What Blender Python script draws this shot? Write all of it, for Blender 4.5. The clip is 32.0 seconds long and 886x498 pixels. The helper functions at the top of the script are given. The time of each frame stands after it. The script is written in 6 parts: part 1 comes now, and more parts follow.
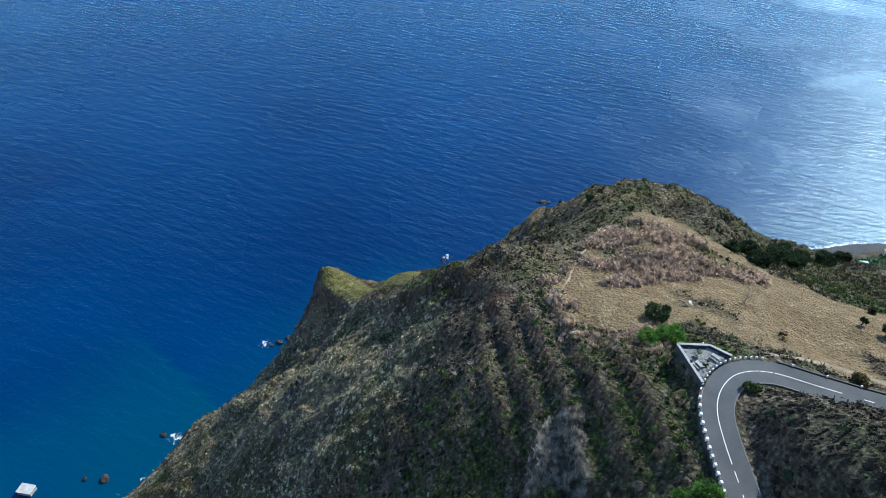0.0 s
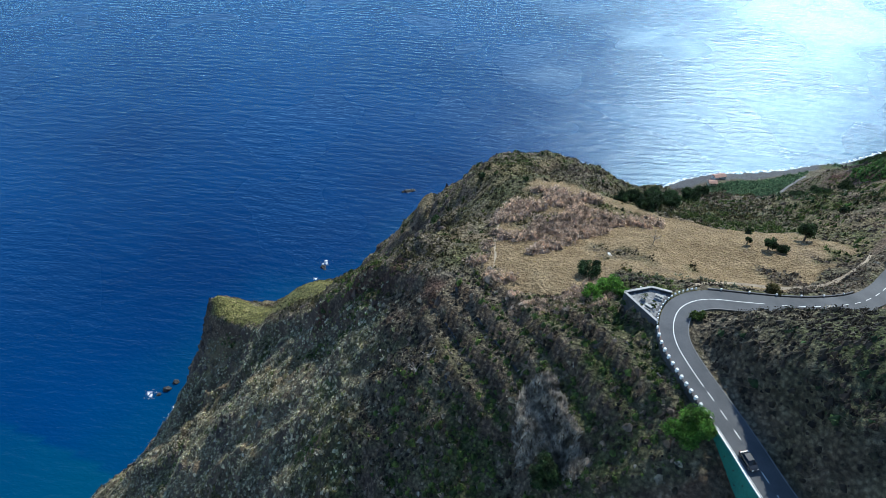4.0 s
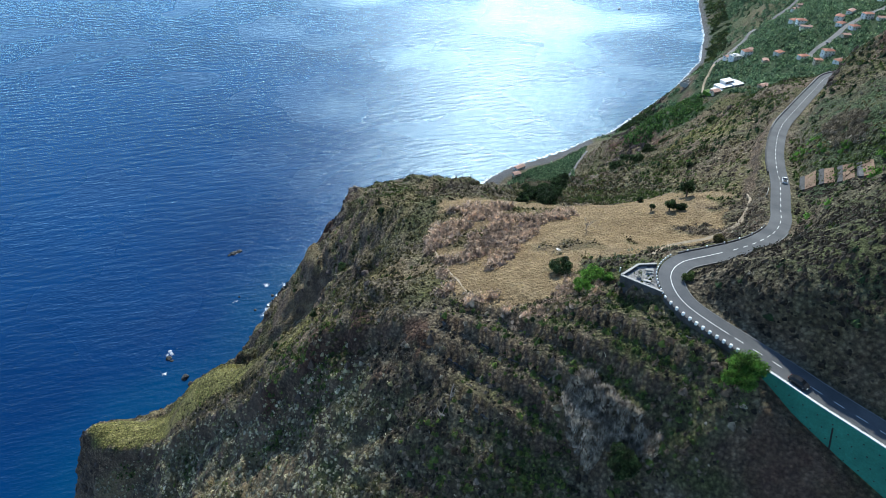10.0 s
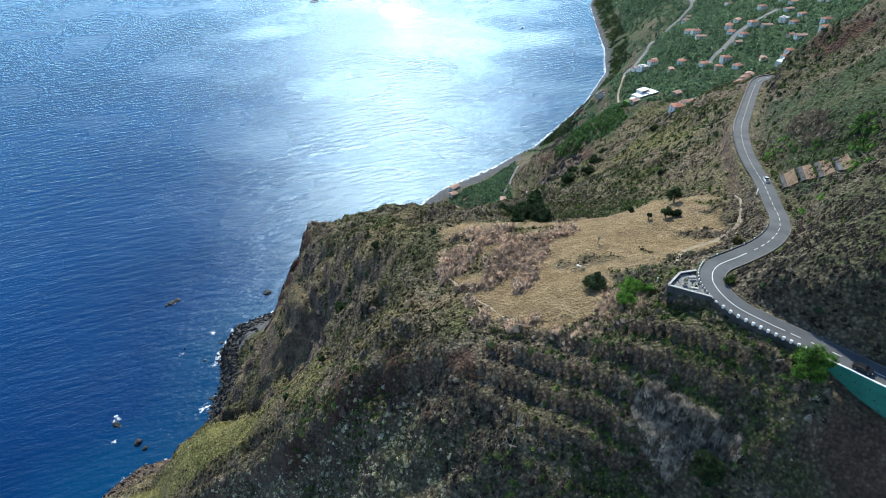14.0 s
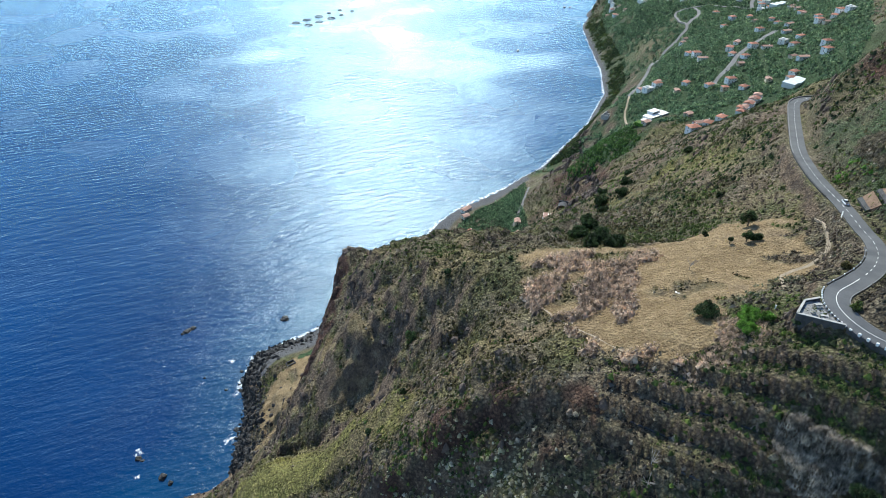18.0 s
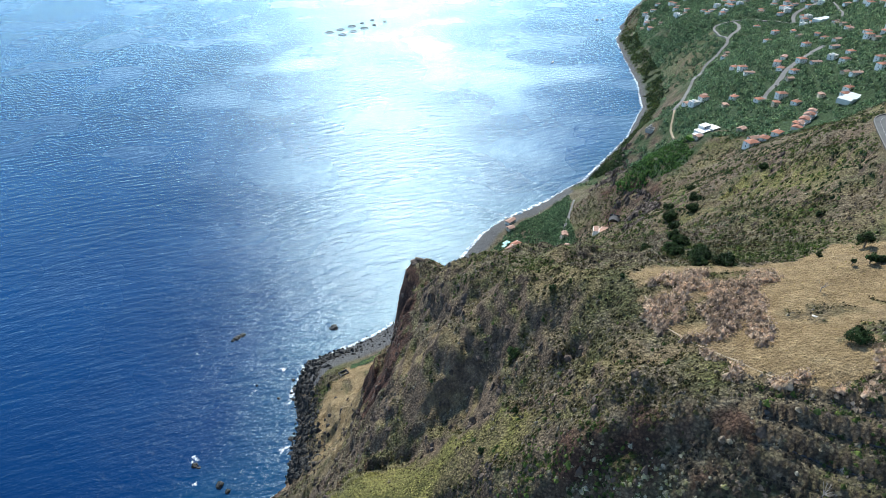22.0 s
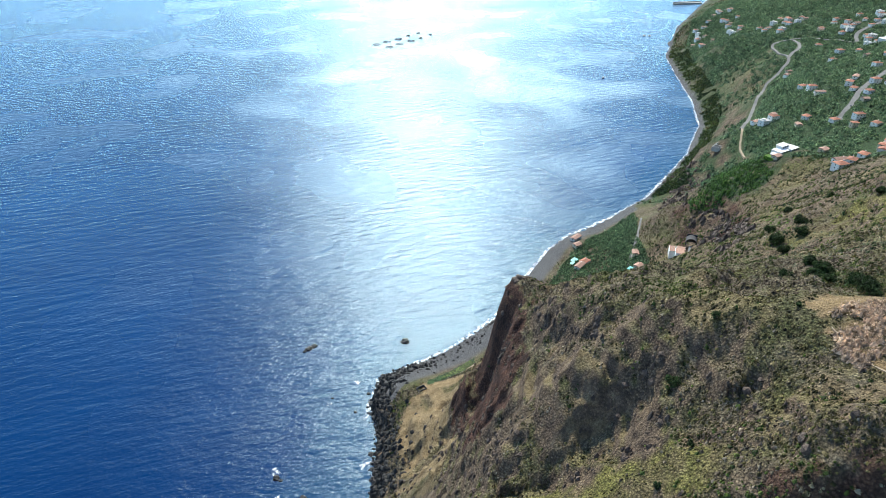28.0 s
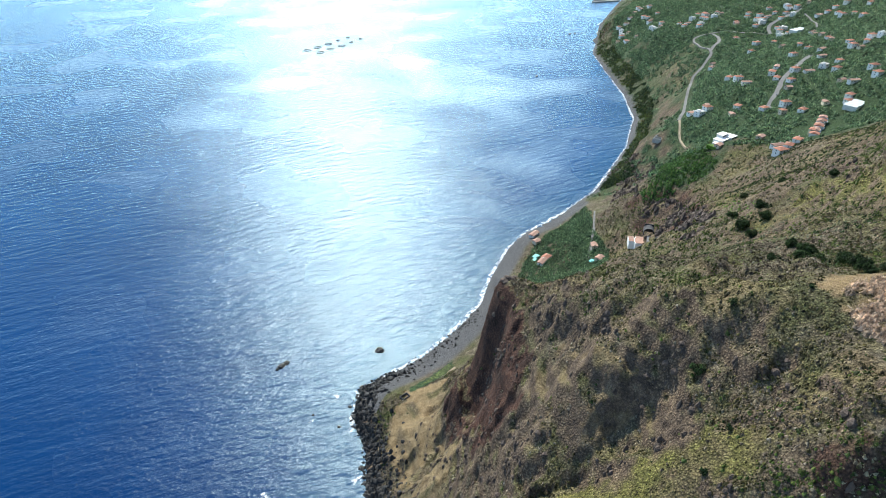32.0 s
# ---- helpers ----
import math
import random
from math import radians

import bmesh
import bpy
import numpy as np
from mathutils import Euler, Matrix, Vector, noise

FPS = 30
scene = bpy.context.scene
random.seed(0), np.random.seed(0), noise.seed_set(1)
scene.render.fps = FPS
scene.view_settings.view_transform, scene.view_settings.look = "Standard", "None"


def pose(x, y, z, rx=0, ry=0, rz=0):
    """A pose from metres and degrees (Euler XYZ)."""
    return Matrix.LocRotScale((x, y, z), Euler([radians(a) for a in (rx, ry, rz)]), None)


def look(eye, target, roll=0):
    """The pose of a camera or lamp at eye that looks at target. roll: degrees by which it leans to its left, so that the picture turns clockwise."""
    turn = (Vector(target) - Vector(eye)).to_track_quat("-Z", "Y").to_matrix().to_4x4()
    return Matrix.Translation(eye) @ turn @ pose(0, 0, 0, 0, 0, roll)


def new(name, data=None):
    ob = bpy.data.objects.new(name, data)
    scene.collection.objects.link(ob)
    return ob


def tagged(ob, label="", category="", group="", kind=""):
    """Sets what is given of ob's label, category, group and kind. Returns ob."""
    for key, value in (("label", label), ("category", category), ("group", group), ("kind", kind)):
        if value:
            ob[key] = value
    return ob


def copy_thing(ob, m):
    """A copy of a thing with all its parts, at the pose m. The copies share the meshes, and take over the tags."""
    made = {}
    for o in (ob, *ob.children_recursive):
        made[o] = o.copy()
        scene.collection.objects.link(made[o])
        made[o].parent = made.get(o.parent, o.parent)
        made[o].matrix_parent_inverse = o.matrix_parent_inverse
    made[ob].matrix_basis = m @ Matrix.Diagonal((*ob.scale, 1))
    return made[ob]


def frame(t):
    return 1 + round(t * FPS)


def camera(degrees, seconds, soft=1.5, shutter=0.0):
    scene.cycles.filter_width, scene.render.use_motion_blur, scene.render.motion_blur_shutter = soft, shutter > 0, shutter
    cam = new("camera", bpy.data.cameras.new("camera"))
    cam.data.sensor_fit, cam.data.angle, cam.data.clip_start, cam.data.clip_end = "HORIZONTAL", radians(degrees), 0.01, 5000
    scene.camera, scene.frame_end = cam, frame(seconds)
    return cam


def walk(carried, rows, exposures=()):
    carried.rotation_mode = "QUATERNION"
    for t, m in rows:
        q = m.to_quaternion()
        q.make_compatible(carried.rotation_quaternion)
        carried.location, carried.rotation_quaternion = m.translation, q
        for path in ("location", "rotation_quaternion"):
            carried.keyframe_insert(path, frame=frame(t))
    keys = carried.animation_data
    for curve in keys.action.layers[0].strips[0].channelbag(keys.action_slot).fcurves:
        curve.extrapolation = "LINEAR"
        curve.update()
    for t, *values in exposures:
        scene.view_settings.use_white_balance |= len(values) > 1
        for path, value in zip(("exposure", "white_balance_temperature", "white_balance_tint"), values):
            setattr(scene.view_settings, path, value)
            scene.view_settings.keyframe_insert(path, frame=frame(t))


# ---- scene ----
cam = camera(71.18, 32.0, soft=0.5)

PATH = [
    (0, (40.74, 10.27, 401.60), (3.22, 78.43, 338.77), 0.88),
    (1, (37.94, 9.34, 401.67), (2.84, 78.65, 338.71), 0.86),
    (2, (33.53, 7.90, 401.36), (4.31, 79.78, 338.27), 0.70),
    (3, (27.81, 5.71, 400.94), (3.91, 79.47, 337.78), 0.56),
    (4, (20.70, 2.93, 400.92), (4.77, 78.72, 337.66), 0.41),
    (4.5, (17.03, 1.64, 400.92), (4.06, 78.04, 337.71), 0.33),
    (6.5, (0.34, 0.29, 400.41), (0.28, 78.45, 338.04), -0.25),
    (7, (-4.17, 0.61, 400.27), (-1.32, 79.09, 338.36), -0.31),
    (8, (-12.56, 1.87, 400.11), (-5.63, 80.74, 339.03), -0.38),
    (9, (-20.67, 3.95, 400.06), (-8.93, 82.85, 339.75), -0.61),
    (10, (-29.05, 6.32, 400.06), (-12.87, 85.02, 340.52), -0.75),
    (11, (-37.27, 9.27, 400.05), (-17.23, 87.66, 341.29), -0.76),
    (12, (-45.67, 12.71, 400.02), (-22.20, 90.71, 342.01), -0.73),
    (13, (-53.49, 16.29, 400.05), (-27.29, 93.93, 342.73), -0.83),
    (13.5, (-57.40, 18.06, 400.51), (-29.52, 95.26, 343.39), -0.84),
    (15.5, (-73.20, 26.71, 400.83), (-39.58, 102.79, 345.32), -1.04),
    (16, (-77.31, 29.25, 400.95), (-43.72, 105.60, 345.80), -0.98),
    (17, (-85.24, 34.23, 401.20), (-51.94, 111.14, 346.66), -0.78),
    (18, (-93.24, 38.95, 401.21), (-60.35, 116.31, 347.04), -0.67),
    (19, (-101.13, 43.73, 401.23), (-68.72, 121.51, 347.39), -0.55),
    (20, (-109.03, 48.12, 401.22), (-77.12, 126.33, 347.69), -0.50),
    (21, (-117.10, 52.63, 401.23), (-85.66, 131.25, 348.02), -0.46),
    (22, (-125.12, 56.94, 400.96), (-94.18, 136.00, 348.11), -0.40),
    (23, (-132.77, 62.14, 400.18), (-102.30, 141.59, 347.66), -0.35),
    (24, (-140.81, 66.52, 399.95), (-110.81, 146.35, 347.73), -0.29),
    (25, (-148.43, 70.75, 399.63), (-118.93, 150.95, 347.70), -0.27),
    (25.5, (-152.26, 72.88, 399.35), (-122.99, 153.24, 347.52), -0.16),
    (27.5, (-167.94, 80.81, 399.25), (-139.64, 161.89, 348.02), -0.10),
    (28, (-171.94, 82.99, 399.56), (-143.99, 164.23, 348.38), -0.11),
    (29, (-180.17, 87.20, 400.03), (-150.53, 167.89, 348.93), -0.02),
    (30, (-187.95, 91.10, 400.36), (-155.18, 170.63, 349.38), -0.17),
    (31, (-195.97, 95.33, 400.39), (-160.03, 173.47, 349.38), -0.22),
    (32, (-204.06, 99.74, 400.58), (-166.03, 176.94, 349.64), -0.21),
]
walk(cam, [(t, look(eye, target, roll)) for t, eye, target, roll in PATH], [(0, 0.26, 5650, 4), (9, 0.37, 5930, 4), (20, 0.50, 6200, 4), (32, 0.63, 6480, 4)])


# ---- world, sun ----
SUN_AZIMUTH, SUN_HEIGHT = 18.5, 40.5      # degrees to the right of +y, degrees above the sea
world = bpy.data.worlds.new("sky")
scene.world = world
world.use_nodes = True
wn, wl = world.node_tree.nodes, world.node_tree.links
sky = wn.new("ShaderNodeTexSky")
sky.sky_type, sky.sun_disc = "NISHITA", False
sky.sun_elevation, sky.sun_rotation = radians(SUN_HEIGHT), radians(SUN_AZIMUTH)
sky.air_density, sky.dust_density, sky.ozone_density = 1.1, 0.1, 3.5
wl.new(sky.outputs[0], wn["Background"].inputs[0])
wn["Background"].inputs[1].default_value = 0.155
sun_lamp = bpy.data.lights.new("sun", "SUN")
sun_lamp.energy, sun_lamp.angle, sun_lamp.color = 5.0, radians(0.6), (1.0, 0.93, 0.80)
sun_way = Vector((math.sin(radians(SUN_AZIMUTH)) * math.cos(radians(SUN_HEIGHT)),
                  math.cos(radians(SUN_AZIMUTH)) * math.cos(radians(SUN_HEIGHT)), math.sin(radians(SUN_HEIGHT))))
new("sun", sun_lamp).matrix_world = look(sun_way * 900, (0, 0, 0))


# ---- materials ----
def material(name, colour, rough=0.85, metal=0.0):
    m = bpy.data.materials.new(name)
    m.use_nodes = True
    b = m.node_tree.nodes["Principled BSDF"]
    b.inputs["Base Color"].default_value = (*colour, 1)
    b.inputs["Roughness"].default_value, b.inputs["Metallic"].default_value = rough, metal
    return m, m.node_tree.nodes, m.node_tree.links, b


def noise_node(n, l, scale, detail=5, rough=0.6, where=None):
    t = n.new("ShaderNodeTexNoise")
    t.inputs["Scale"].default_value, t.inputs["Detail"].default_value, t.inputs["Roughness"].default_value = scale, detail, rough
    if where is not None:
        l.new(where, t.inputs["Vector"])
    return t.outputs["Fac"]


def ramp_node(n, l, fac, *stops):
    r = n.new("ShaderNodeValToRGB")
    while len(r.color_ramp.elements) < len(stops):
        r.color_ramp.elements.new(0.5)
    for e, (at, c) in zip(r.color_ramp.elements, stops):
        e.position, e.color = at, (*c, 1) if len(c) == 3 else c
    l.new(fac, r.inputs[0])
    return r.outputs[0]


def mix_node(n, l, fac, a, b, kind="MIX"):
    m = n.new("ShaderNodeMix")
    m.data_type, m.blend_type = "RGBA", kind
    for socket, v in ((m.inputs[0], fac), (m.inputs[6], a), (m.inputs[7], b)):
        if hasattr(v, "links"):
            l.new(v, socket)
        elif isinstance(v, (int, float)):
            socket.default_value = v
        else:
            socket.default_value = (*v, 1)
    return m.outputs[2]


def math_node(n, l, op, a, b=0.0, clamp=False):
    m = n.new("ShaderNodeMath")
    m.operation, m.use_clamp = op, clamp
    for socket, v in ((m.inputs[0], a), (m.inputs[1], b)):
        if hasattr(v, "links"):
            l.new(v, socket)
        else:
            socket.default_value = v
    return m.outputs[0]


def bump_node(n, l, b, height, strength=0.5, distance=0.1):
    u = n.new("ShaderNodeBump")
    u.inputs["Strength"].default_value, u.inputs["Distance"].default_value = strength, distance
    l.new(height, u.inputs["Height"])
    l.new(u.outputs[0], b.inputs["Normal"])


def place_node(n):
    return n.new("ShaderNodeNewGeometry").outputs["Position"]


def mottled(name, dark, light, scale, rough=0.85, bump=0.3, distance=0.05, metal=0.0, fine=8.0, vary=0.0):
    """A surface with two scales of variation; vary: how far single pieces differ."""
    m, n, l, b = material(name, light, rough, metal)
    at = place_node(n)
    c = ramp_node(n, l, noise_node(n, l, scale, 4, 0.6, at), (0.3, dark), (0.7, light))
    grain = noise_node(n, l, scale * fine, 4, 0.7, at)
    c = mix_node(n, l, 0.45, c, ramp_node(n, l, grain, (0.25, (0.55, 0.55, 0.55)), (0.75, (1.25, 1.25, 1.25))), "MULTIPLY")
    if vary:
        info = n.new("ShaderNodeObjectInfo").outputs["Random"]
        c = mix_node(n, l, 1.0, c, ramp_node(n, l, info, (0.0, (1 - vary,) * 3), (1.0, (1 + vary,) * 3)), "MULTIPLY")
    l.new(c, b.inputs["Base Color"])
    if bump:
        bump_node(n, l, b, grain, bump, distance)
    return m


def foliage(name, *colours, rough=0.7, glow=0.3):
    """Leaves and twigs: every clump takes a colour of its own; glow: the share of light that leaves let through."""
    m, n, l, b = material(name, colours[0], rough)
    isle = n.new("ShaderNodeNewGeometry")
    c = ramp_node(n, l, isle.outputs["Random Per Island"], *[(i / max(1, len(colours) - 1), k) for i, k in enumerate(colours)])
    big = noise_node(n, l, 0.06, 4, 0.6, isle.outputs["Position"])
    c = mix_node(n, l, 0.7, c, ramp_node(n, l, big, (0.3, (0.5, 0.5, 0.5)), (0.7, (1.5, 1.5, 1.42))), "MULTIPLY")
    each = noise_node(n, l, 0.55, 1, 0.5, isle.outputs["Position"])
    c = mix_node(n, l, 1.0, c, ramp_node(n, l, each, (0.35, (0.42, 0.42, 0.40)), (0.51, (1.0, 1.0, 1.0)), (0.66, (1.75, 1.7, 1.6))), "MULTIPLY")
    l.new(c, b.inputs["Base Color"])
    b.inputs["Specular IOR Level"].default_value = 0.25
    if glow:
        thin, both = n.new("ShaderNodeBsdfTranslucent"), n.new("ShaderNodeMixShader")
        l.new(c, thin.inputs["Color"])
        both.inputs[0].default_value = glow
        l.new(b.outputs[0], both.inputs[1]); l.new(thin.outputs[0], both.inputs[2])
        l.new(both.outputs[0], n["Material Output"].inputs["Surface"])
    return m


def ground_material():
    """Soil, straw, turf, rock, beach and tilled green by the land cover that the ground sheet carries."""
    m, n, l, b = material("hillside_soil", (0.2, 0.16, 0.11), 0.95)
    at = place_node(n)
    cover = n.new("ShaderNodeVertexColor")
    cover.layer_name = "cover"
    split = n.new("ShaderNodeSeparateColor")
    l.new(cover.outputs[0], split.inputs[0])
    extra = n.new("ShaderNodeVertexColor")
    extra.layer_name = "cover_more"
    split2 = n.new("ShaderNodeSeparateColor")
    l.new(extra.outputs[0], split2.inputs[0])
    big, mid, fine = (noise_node(n, l, s, 6, 0.65, at) for s in (0.035, 0.22, 1.6))
    soil = ramp_node(n, l, mid, (0.3, (0.075, 0.062, 0.044)), (0.5, (0.15, 0.122, 0.086)), (0.72, (0.27, 0.228, 0.168)))
    soil = mix_node(n, l, ramp_node(n, l, big, (0.42, (0, 0, 0)), (0.62, (1, 1, 1))), soil, (0.10, 0.105, 0.045))
    straw = ramp_node(n, l, mid, (0.25, (0.14, 0.095, 0.052)), (0.5, (0.235, 0.168, 0.092)), (0.75, (0.35, 0.26, 0.15)))
    straw = mix_node(n, l, ramp_node(n, l, big, (0.5, (0, 0, 0)), (0.7, (0.5, 0.5, 0.5))), straw, (0.22, 0.17, 0.12))
    turf = ramp_node(n, l, mid, (0.3, (0.085, 0.086, 0.028)), (0.55, (0.18, 0.168, 0.056)), (0.75, (0.31, 0.26, 0.12)))
    stone = ramp_node(n, l, noise_node(n, l, 0.13, 8, 0.7, at), (0.3, (0.040, 0.030, 0.026)), (0.47, (0.115, 0.085, 0.066)),
                      (0.58, (0.185, 0.135, 0.095)), (0.75, (0.29, 0.235, 0.175)))
    red = ramp_node(n, l, noise_node(n, l, 0.09, 7, 0.7, at), (0.3, (0.032, 0.022, 0.021)), (0.5, (0.085, 0.048, 0.038)), (0.62, (0.12, 0.062, 0.046)), (0.8, (0.24, 0.16, 0.12)))
    beach = ramp_node(n, l, fine, (0.3, (0.065, 0.066, 0.072)), (0.7, (0.135, 0.135, 0.14)))
    green = ramp_node(n, l, mid, (0.3, (0.022, 0.044, 0.020)), (0.7, (0.060, 0.104, 0.045)))
    c = mix_node(n, l, split.outputs[0], soil, straw)
    c = mix_node(n, l, split.outputs[1], c, turf)
    c = mix_node(n, l, split2.outputs[1], c, green)
    c = mix_node(n, l, split.outputs[2], c, stone)
    c = mix_node(n, l, split2.outputs[2], c, red)
    c = mix_node(n, l, split2.outputs[0], c, beach)
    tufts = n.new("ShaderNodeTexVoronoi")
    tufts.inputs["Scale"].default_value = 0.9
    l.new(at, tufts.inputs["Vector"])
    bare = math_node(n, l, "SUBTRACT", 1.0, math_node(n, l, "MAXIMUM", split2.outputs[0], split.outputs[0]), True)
    # shade between the tufts painted into the colour: pale centres, dark gaps
    gap_shade = ramp_node(n, l, tufts.outputs["Distance"], (0.15, (1.5, 1.5, 1.4)), (0.62, (0.45, 0.45, 0.45)))
    c = mix_node(n, l, math_node(n, l, "MULTIPLY", bare, 0.75), c, gap_shade, "MULTIPLY")
    c = mix_node(n, l, 0.75, c, ramp_node(n, l, fine, (0.25, (0.35, 0.35, 0.35)), (0.75, (1.6, 1.6, 1.6))), "MULTIPLY")
    grit = noise_node(n, l, 6.0, 3, 0.7, at)
    c = mix_node(n, l, 0.8, c, ramp_node(n, l, grit, (0.32, (0.4, 0.4, 0.4)), (0.68, (1.6, 1.6, 1.6))), "MULTIPLY")
    l.new(c, b.inputs["Base Color"])
    b.inputs["Specular IOR Level"].default_value = 0.15
    bumps = math_node(n, l, "SUBTRACT", mix_node(n, l, 0.5, mid, fine), math_node(n, l, "MULTIPLY", tufts.outputs["Distance"], 0.35))
    bump_node(n, l, b, bumps, 1.0, 2.0)
    return m


def sea_material():
    m, n, l, b = material("sea_water", (0.004, 0.03, 0.11), 0.16)
    at = place_node(n)
    shore = n.new("ShaderNodeVertexColor")
    shore.layer_name = "shallow"
    parts = n.new("ShaderNodeSeparateColor")
    l.new(shore.outputs[0], parts.inputs[0])
    big = noise_node(n, l, 0.0035, 4, 0.55, at)
    deep = ramp_node(n, l, big, (0.35, (0.0004, 0.019, 0.082)), (0.65, (0.0006, 0.031, 0.118)))
    c = mix_node(n, l, parts.outputs[0], deep, (0.002, 0.05, 0.105))
    foam_noise = noise_node(n, l, 0.22, 6, 0.75, at)
    foam = math_node(n, l, "ADD", foam_noise, math_node(n, l, "MULTIPLY", parts.outputs[1], 0.55))
    foam = ramp_node(n, l, foam, (0.84, (0, 0, 0)), (0.94, (1, 1, 1)))
    c = mix_node(n, l, foam, c, (0.75, 0.78, 0.8))
    swell = n.new("ShaderNodeMapping")
    swell.inputs["Rotation"].default_value = (0, 0, radians(-27))
    swell.inputs["Scale"].default_value = (0.28, 1.0, 1.0)
    l.new(at, swell.inputs["Vector"])
    chop_way = n.new("ShaderNodeMapping")
    chop_way.inputs["Rotation"].default_value = (0, 0, radians(-38))
    chop_way.inputs["Scale"].default_value = (0.5, 1.0, 1.0)
    l.new(at, chop_way.inputs["Vector"])
    waves = noise_node(n, l, 0.12, 3, 0.5, swell.outputs[0])
    chop = noise_node(n, l, 0.36, 4, 0.6, chop_way.outputs[0])
    height = math_node(n, l, "ADD", math_node(n, l, "MULTIPLY", waves, 1.7), math_node(n, l, "MULTIPLY", chop, 0.72))
    u = n.new("ShaderNodeBump")
    u.inputs["Strength"].default_value, u.inputs["Distance"].default_value = 1.0, 1.0
    l.new(height, u.inputs["Height"])
    # noise ruffles the water; added rough patches dim the glitter like cloud shadows
    glint_break = math_node(n, l, "ADD", noise_node(n, l, 0.005, 2, 0.5, at), math_node(n, l, "MULTIPLY", parts.outputs[2], 0.2))
    r = ramp_node(n, l, glint_break, (0.32, (0.22,) * 3), (0.56, (0.27,) * 3), (0.80, (0.37,) * 3))
    body, gloss, both, edge = (n.new(k) for k in ("ShaderNodeBsdfDiffuse", "ShaderNodeBsdfGlossy", "ShaderNodeMixShader", "ShaderNodeFresnel"))
    l.new(c, body.inputs["Color"])
    gloss.inputs["Color"].default_value = (0.60, 0.83, 1.0, 1)
    edge.inputs["IOR"].default_value = 1.31
    l.new(r, gloss.inputs["Roughness"])
    for node in (gloss, edge):
        l.new(u.outputs[0], node.inputs["Normal"])
    clear = math_node(n, l, "MULTIPLY", edge.outputs[0], math_node(n, l, "SUBTRACT", 1.0, foam))
    l.new(clear, both.inputs[0]); l.new(body.outputs[0], both.inputs[1]); l.new(gloss.outputs[0], both.inputs[2])
    l.new(both.outputs[0], n["Material Output"].inputs["Surface"])
    n.remove(b)
    return m


GROUND, SEA = ground_material(), sea_material()
ASPHALT = mottled("worn_asphalt", (0.060, 0.064, 0.070), (0.105, 0.108, 0.114), 0.12, 0.9, 0.2, 0.02, fine=30)
PAINT = mottled("road_paint", (0.62, 0.62, 0.60), (0.80, 0.80, 0.78), 0.8, 0.7, 0.1, 0.01)
CONCRETE = mottled("weathered_concrete", (0.30, 0.29, 0.27), (0.46, 0.45, 0.42), 0.5, 0.9, 0.3, 0.03)
GREEN_WALL = mottled("green_sprayed_concrete", (0.018, 0.135, 0.105), (0.035, 0.205, 0.155), 0.25, 0.85, 0.5, 0.06)
BASALT = mottled("dark_basalt_blocks", (0.030, 0.031, 0.036), (0.085, 0.085, 0.09), 0.6, 0.85, 0.8, 0.08, vary=0.35)
ROCK = mottled("sea_worn_rock", (0.010, 0.010, 0.011), (0.034, 0.031, 0.030), 0.35, 0.75, 1.0, 0.4, vary=0.3)
PAVING = mottled("grey_stone_paving", (0.17, 0.17, 0.17), (0.30, 0.295, 0.285), 1.2, 0.9, 0.4, 0.03, vary=0.15)
WHITE = mottled("white_limewash", (0.78, 0.77, 0.74), (0.90, 0.89, 0.87), 0.4, 0.85, 0.15, 0.02, vary=0.12)
CREAM = mottled("cream_render", (0.50, 0.43, 0.32), (0.68, 0.60, 0.47), 0.4, 0.85, 0.15, 0.02, vary=0.15)
TILE = mottled("orange_clay_tiles", (0.25, 0.092, 0.058), (0.42, 0.185, 0.12), 0.6, 0.85, 0.5, 0.05, vary=0.25)
TILE_OLD = mottled("faded_clay_tiles", (0.30, 0.165, 0.125), (0.46, 0.29, 0.225), 0.6, 0.9, 0.5, 0.05, vary=0.2)
SLAB = mottled("grey_roof_slab", (0.36, 0.35, 0.34), (0.55, 0.54, 0.52), 0.3, 0.9, 0.2, 0.02, vary=0.2)
SHUTTER = mottled("dark_window_opening", (0.030, 0.035, 0.040), (0.065, 0.07, 0.075), 0.9, 0.25, 0)
BARK = mottled("dry_bark", (0.10, 0.080, 0.062), (0.22, 0.185, 0.15), 1.5, 0.95, 0.6, 0.05)
PALE_BARK = mottled("bleached_branches", (0.27, 0.235, 0.21), (0.42, 0.375, 0.34), 1.5, 0.95, 0.4, 0.03)
TIN = mottled("pale_polythene_sheet", (0.55, 0.58, 0.58), (0.72, 0.75, 0.74), 0.3, 0.4, 0.1, 0.02)
BLUE = mottled("turquoise_tarpaulin", (0.06, 0.36, 0.36), (0.12, 0.52, 0.50), 0.4, 0.5, 0.2, 0.03)
TILLED = mottled("brown_tilled_soil", (0.13, 0.078, 0.050), (0.25, 0.165, 0.11), 0.5, 0.95, 0.6, 0.1)
TRACK = mottled("pale_earth_track", (0.24, 0.19, 0.13), (0.36, 0.295, 0.21), 0.4, 0.95, 0.4, 0.05)
LANE = mottled("grey_concrete_lane", (0.12, 0.12, 0.122), (0.19, 0.188, 0.185), 0.2, 0.9, 0.2, 0.03)
CAR_WHITE = material("white_car_paint", (0.78, 0.79, 0.80), 0.22)[0]
CAR_DARK = material("dark_grey_car_paint", (0.025, 0.027, 0.032), 0.2, 0.3)[0]
CAR_SILVER = material("silver_car_paint", (0.42, 0.44, 0.46), 0.25, 0.6)[0]
GLASS = material("tinted_car_glass", (0.012, 0.014, 0.017), 0.06)[0]
RUBBER = material("black_rubber", (0.018, 0.018, 0.018), 0.85)[0]
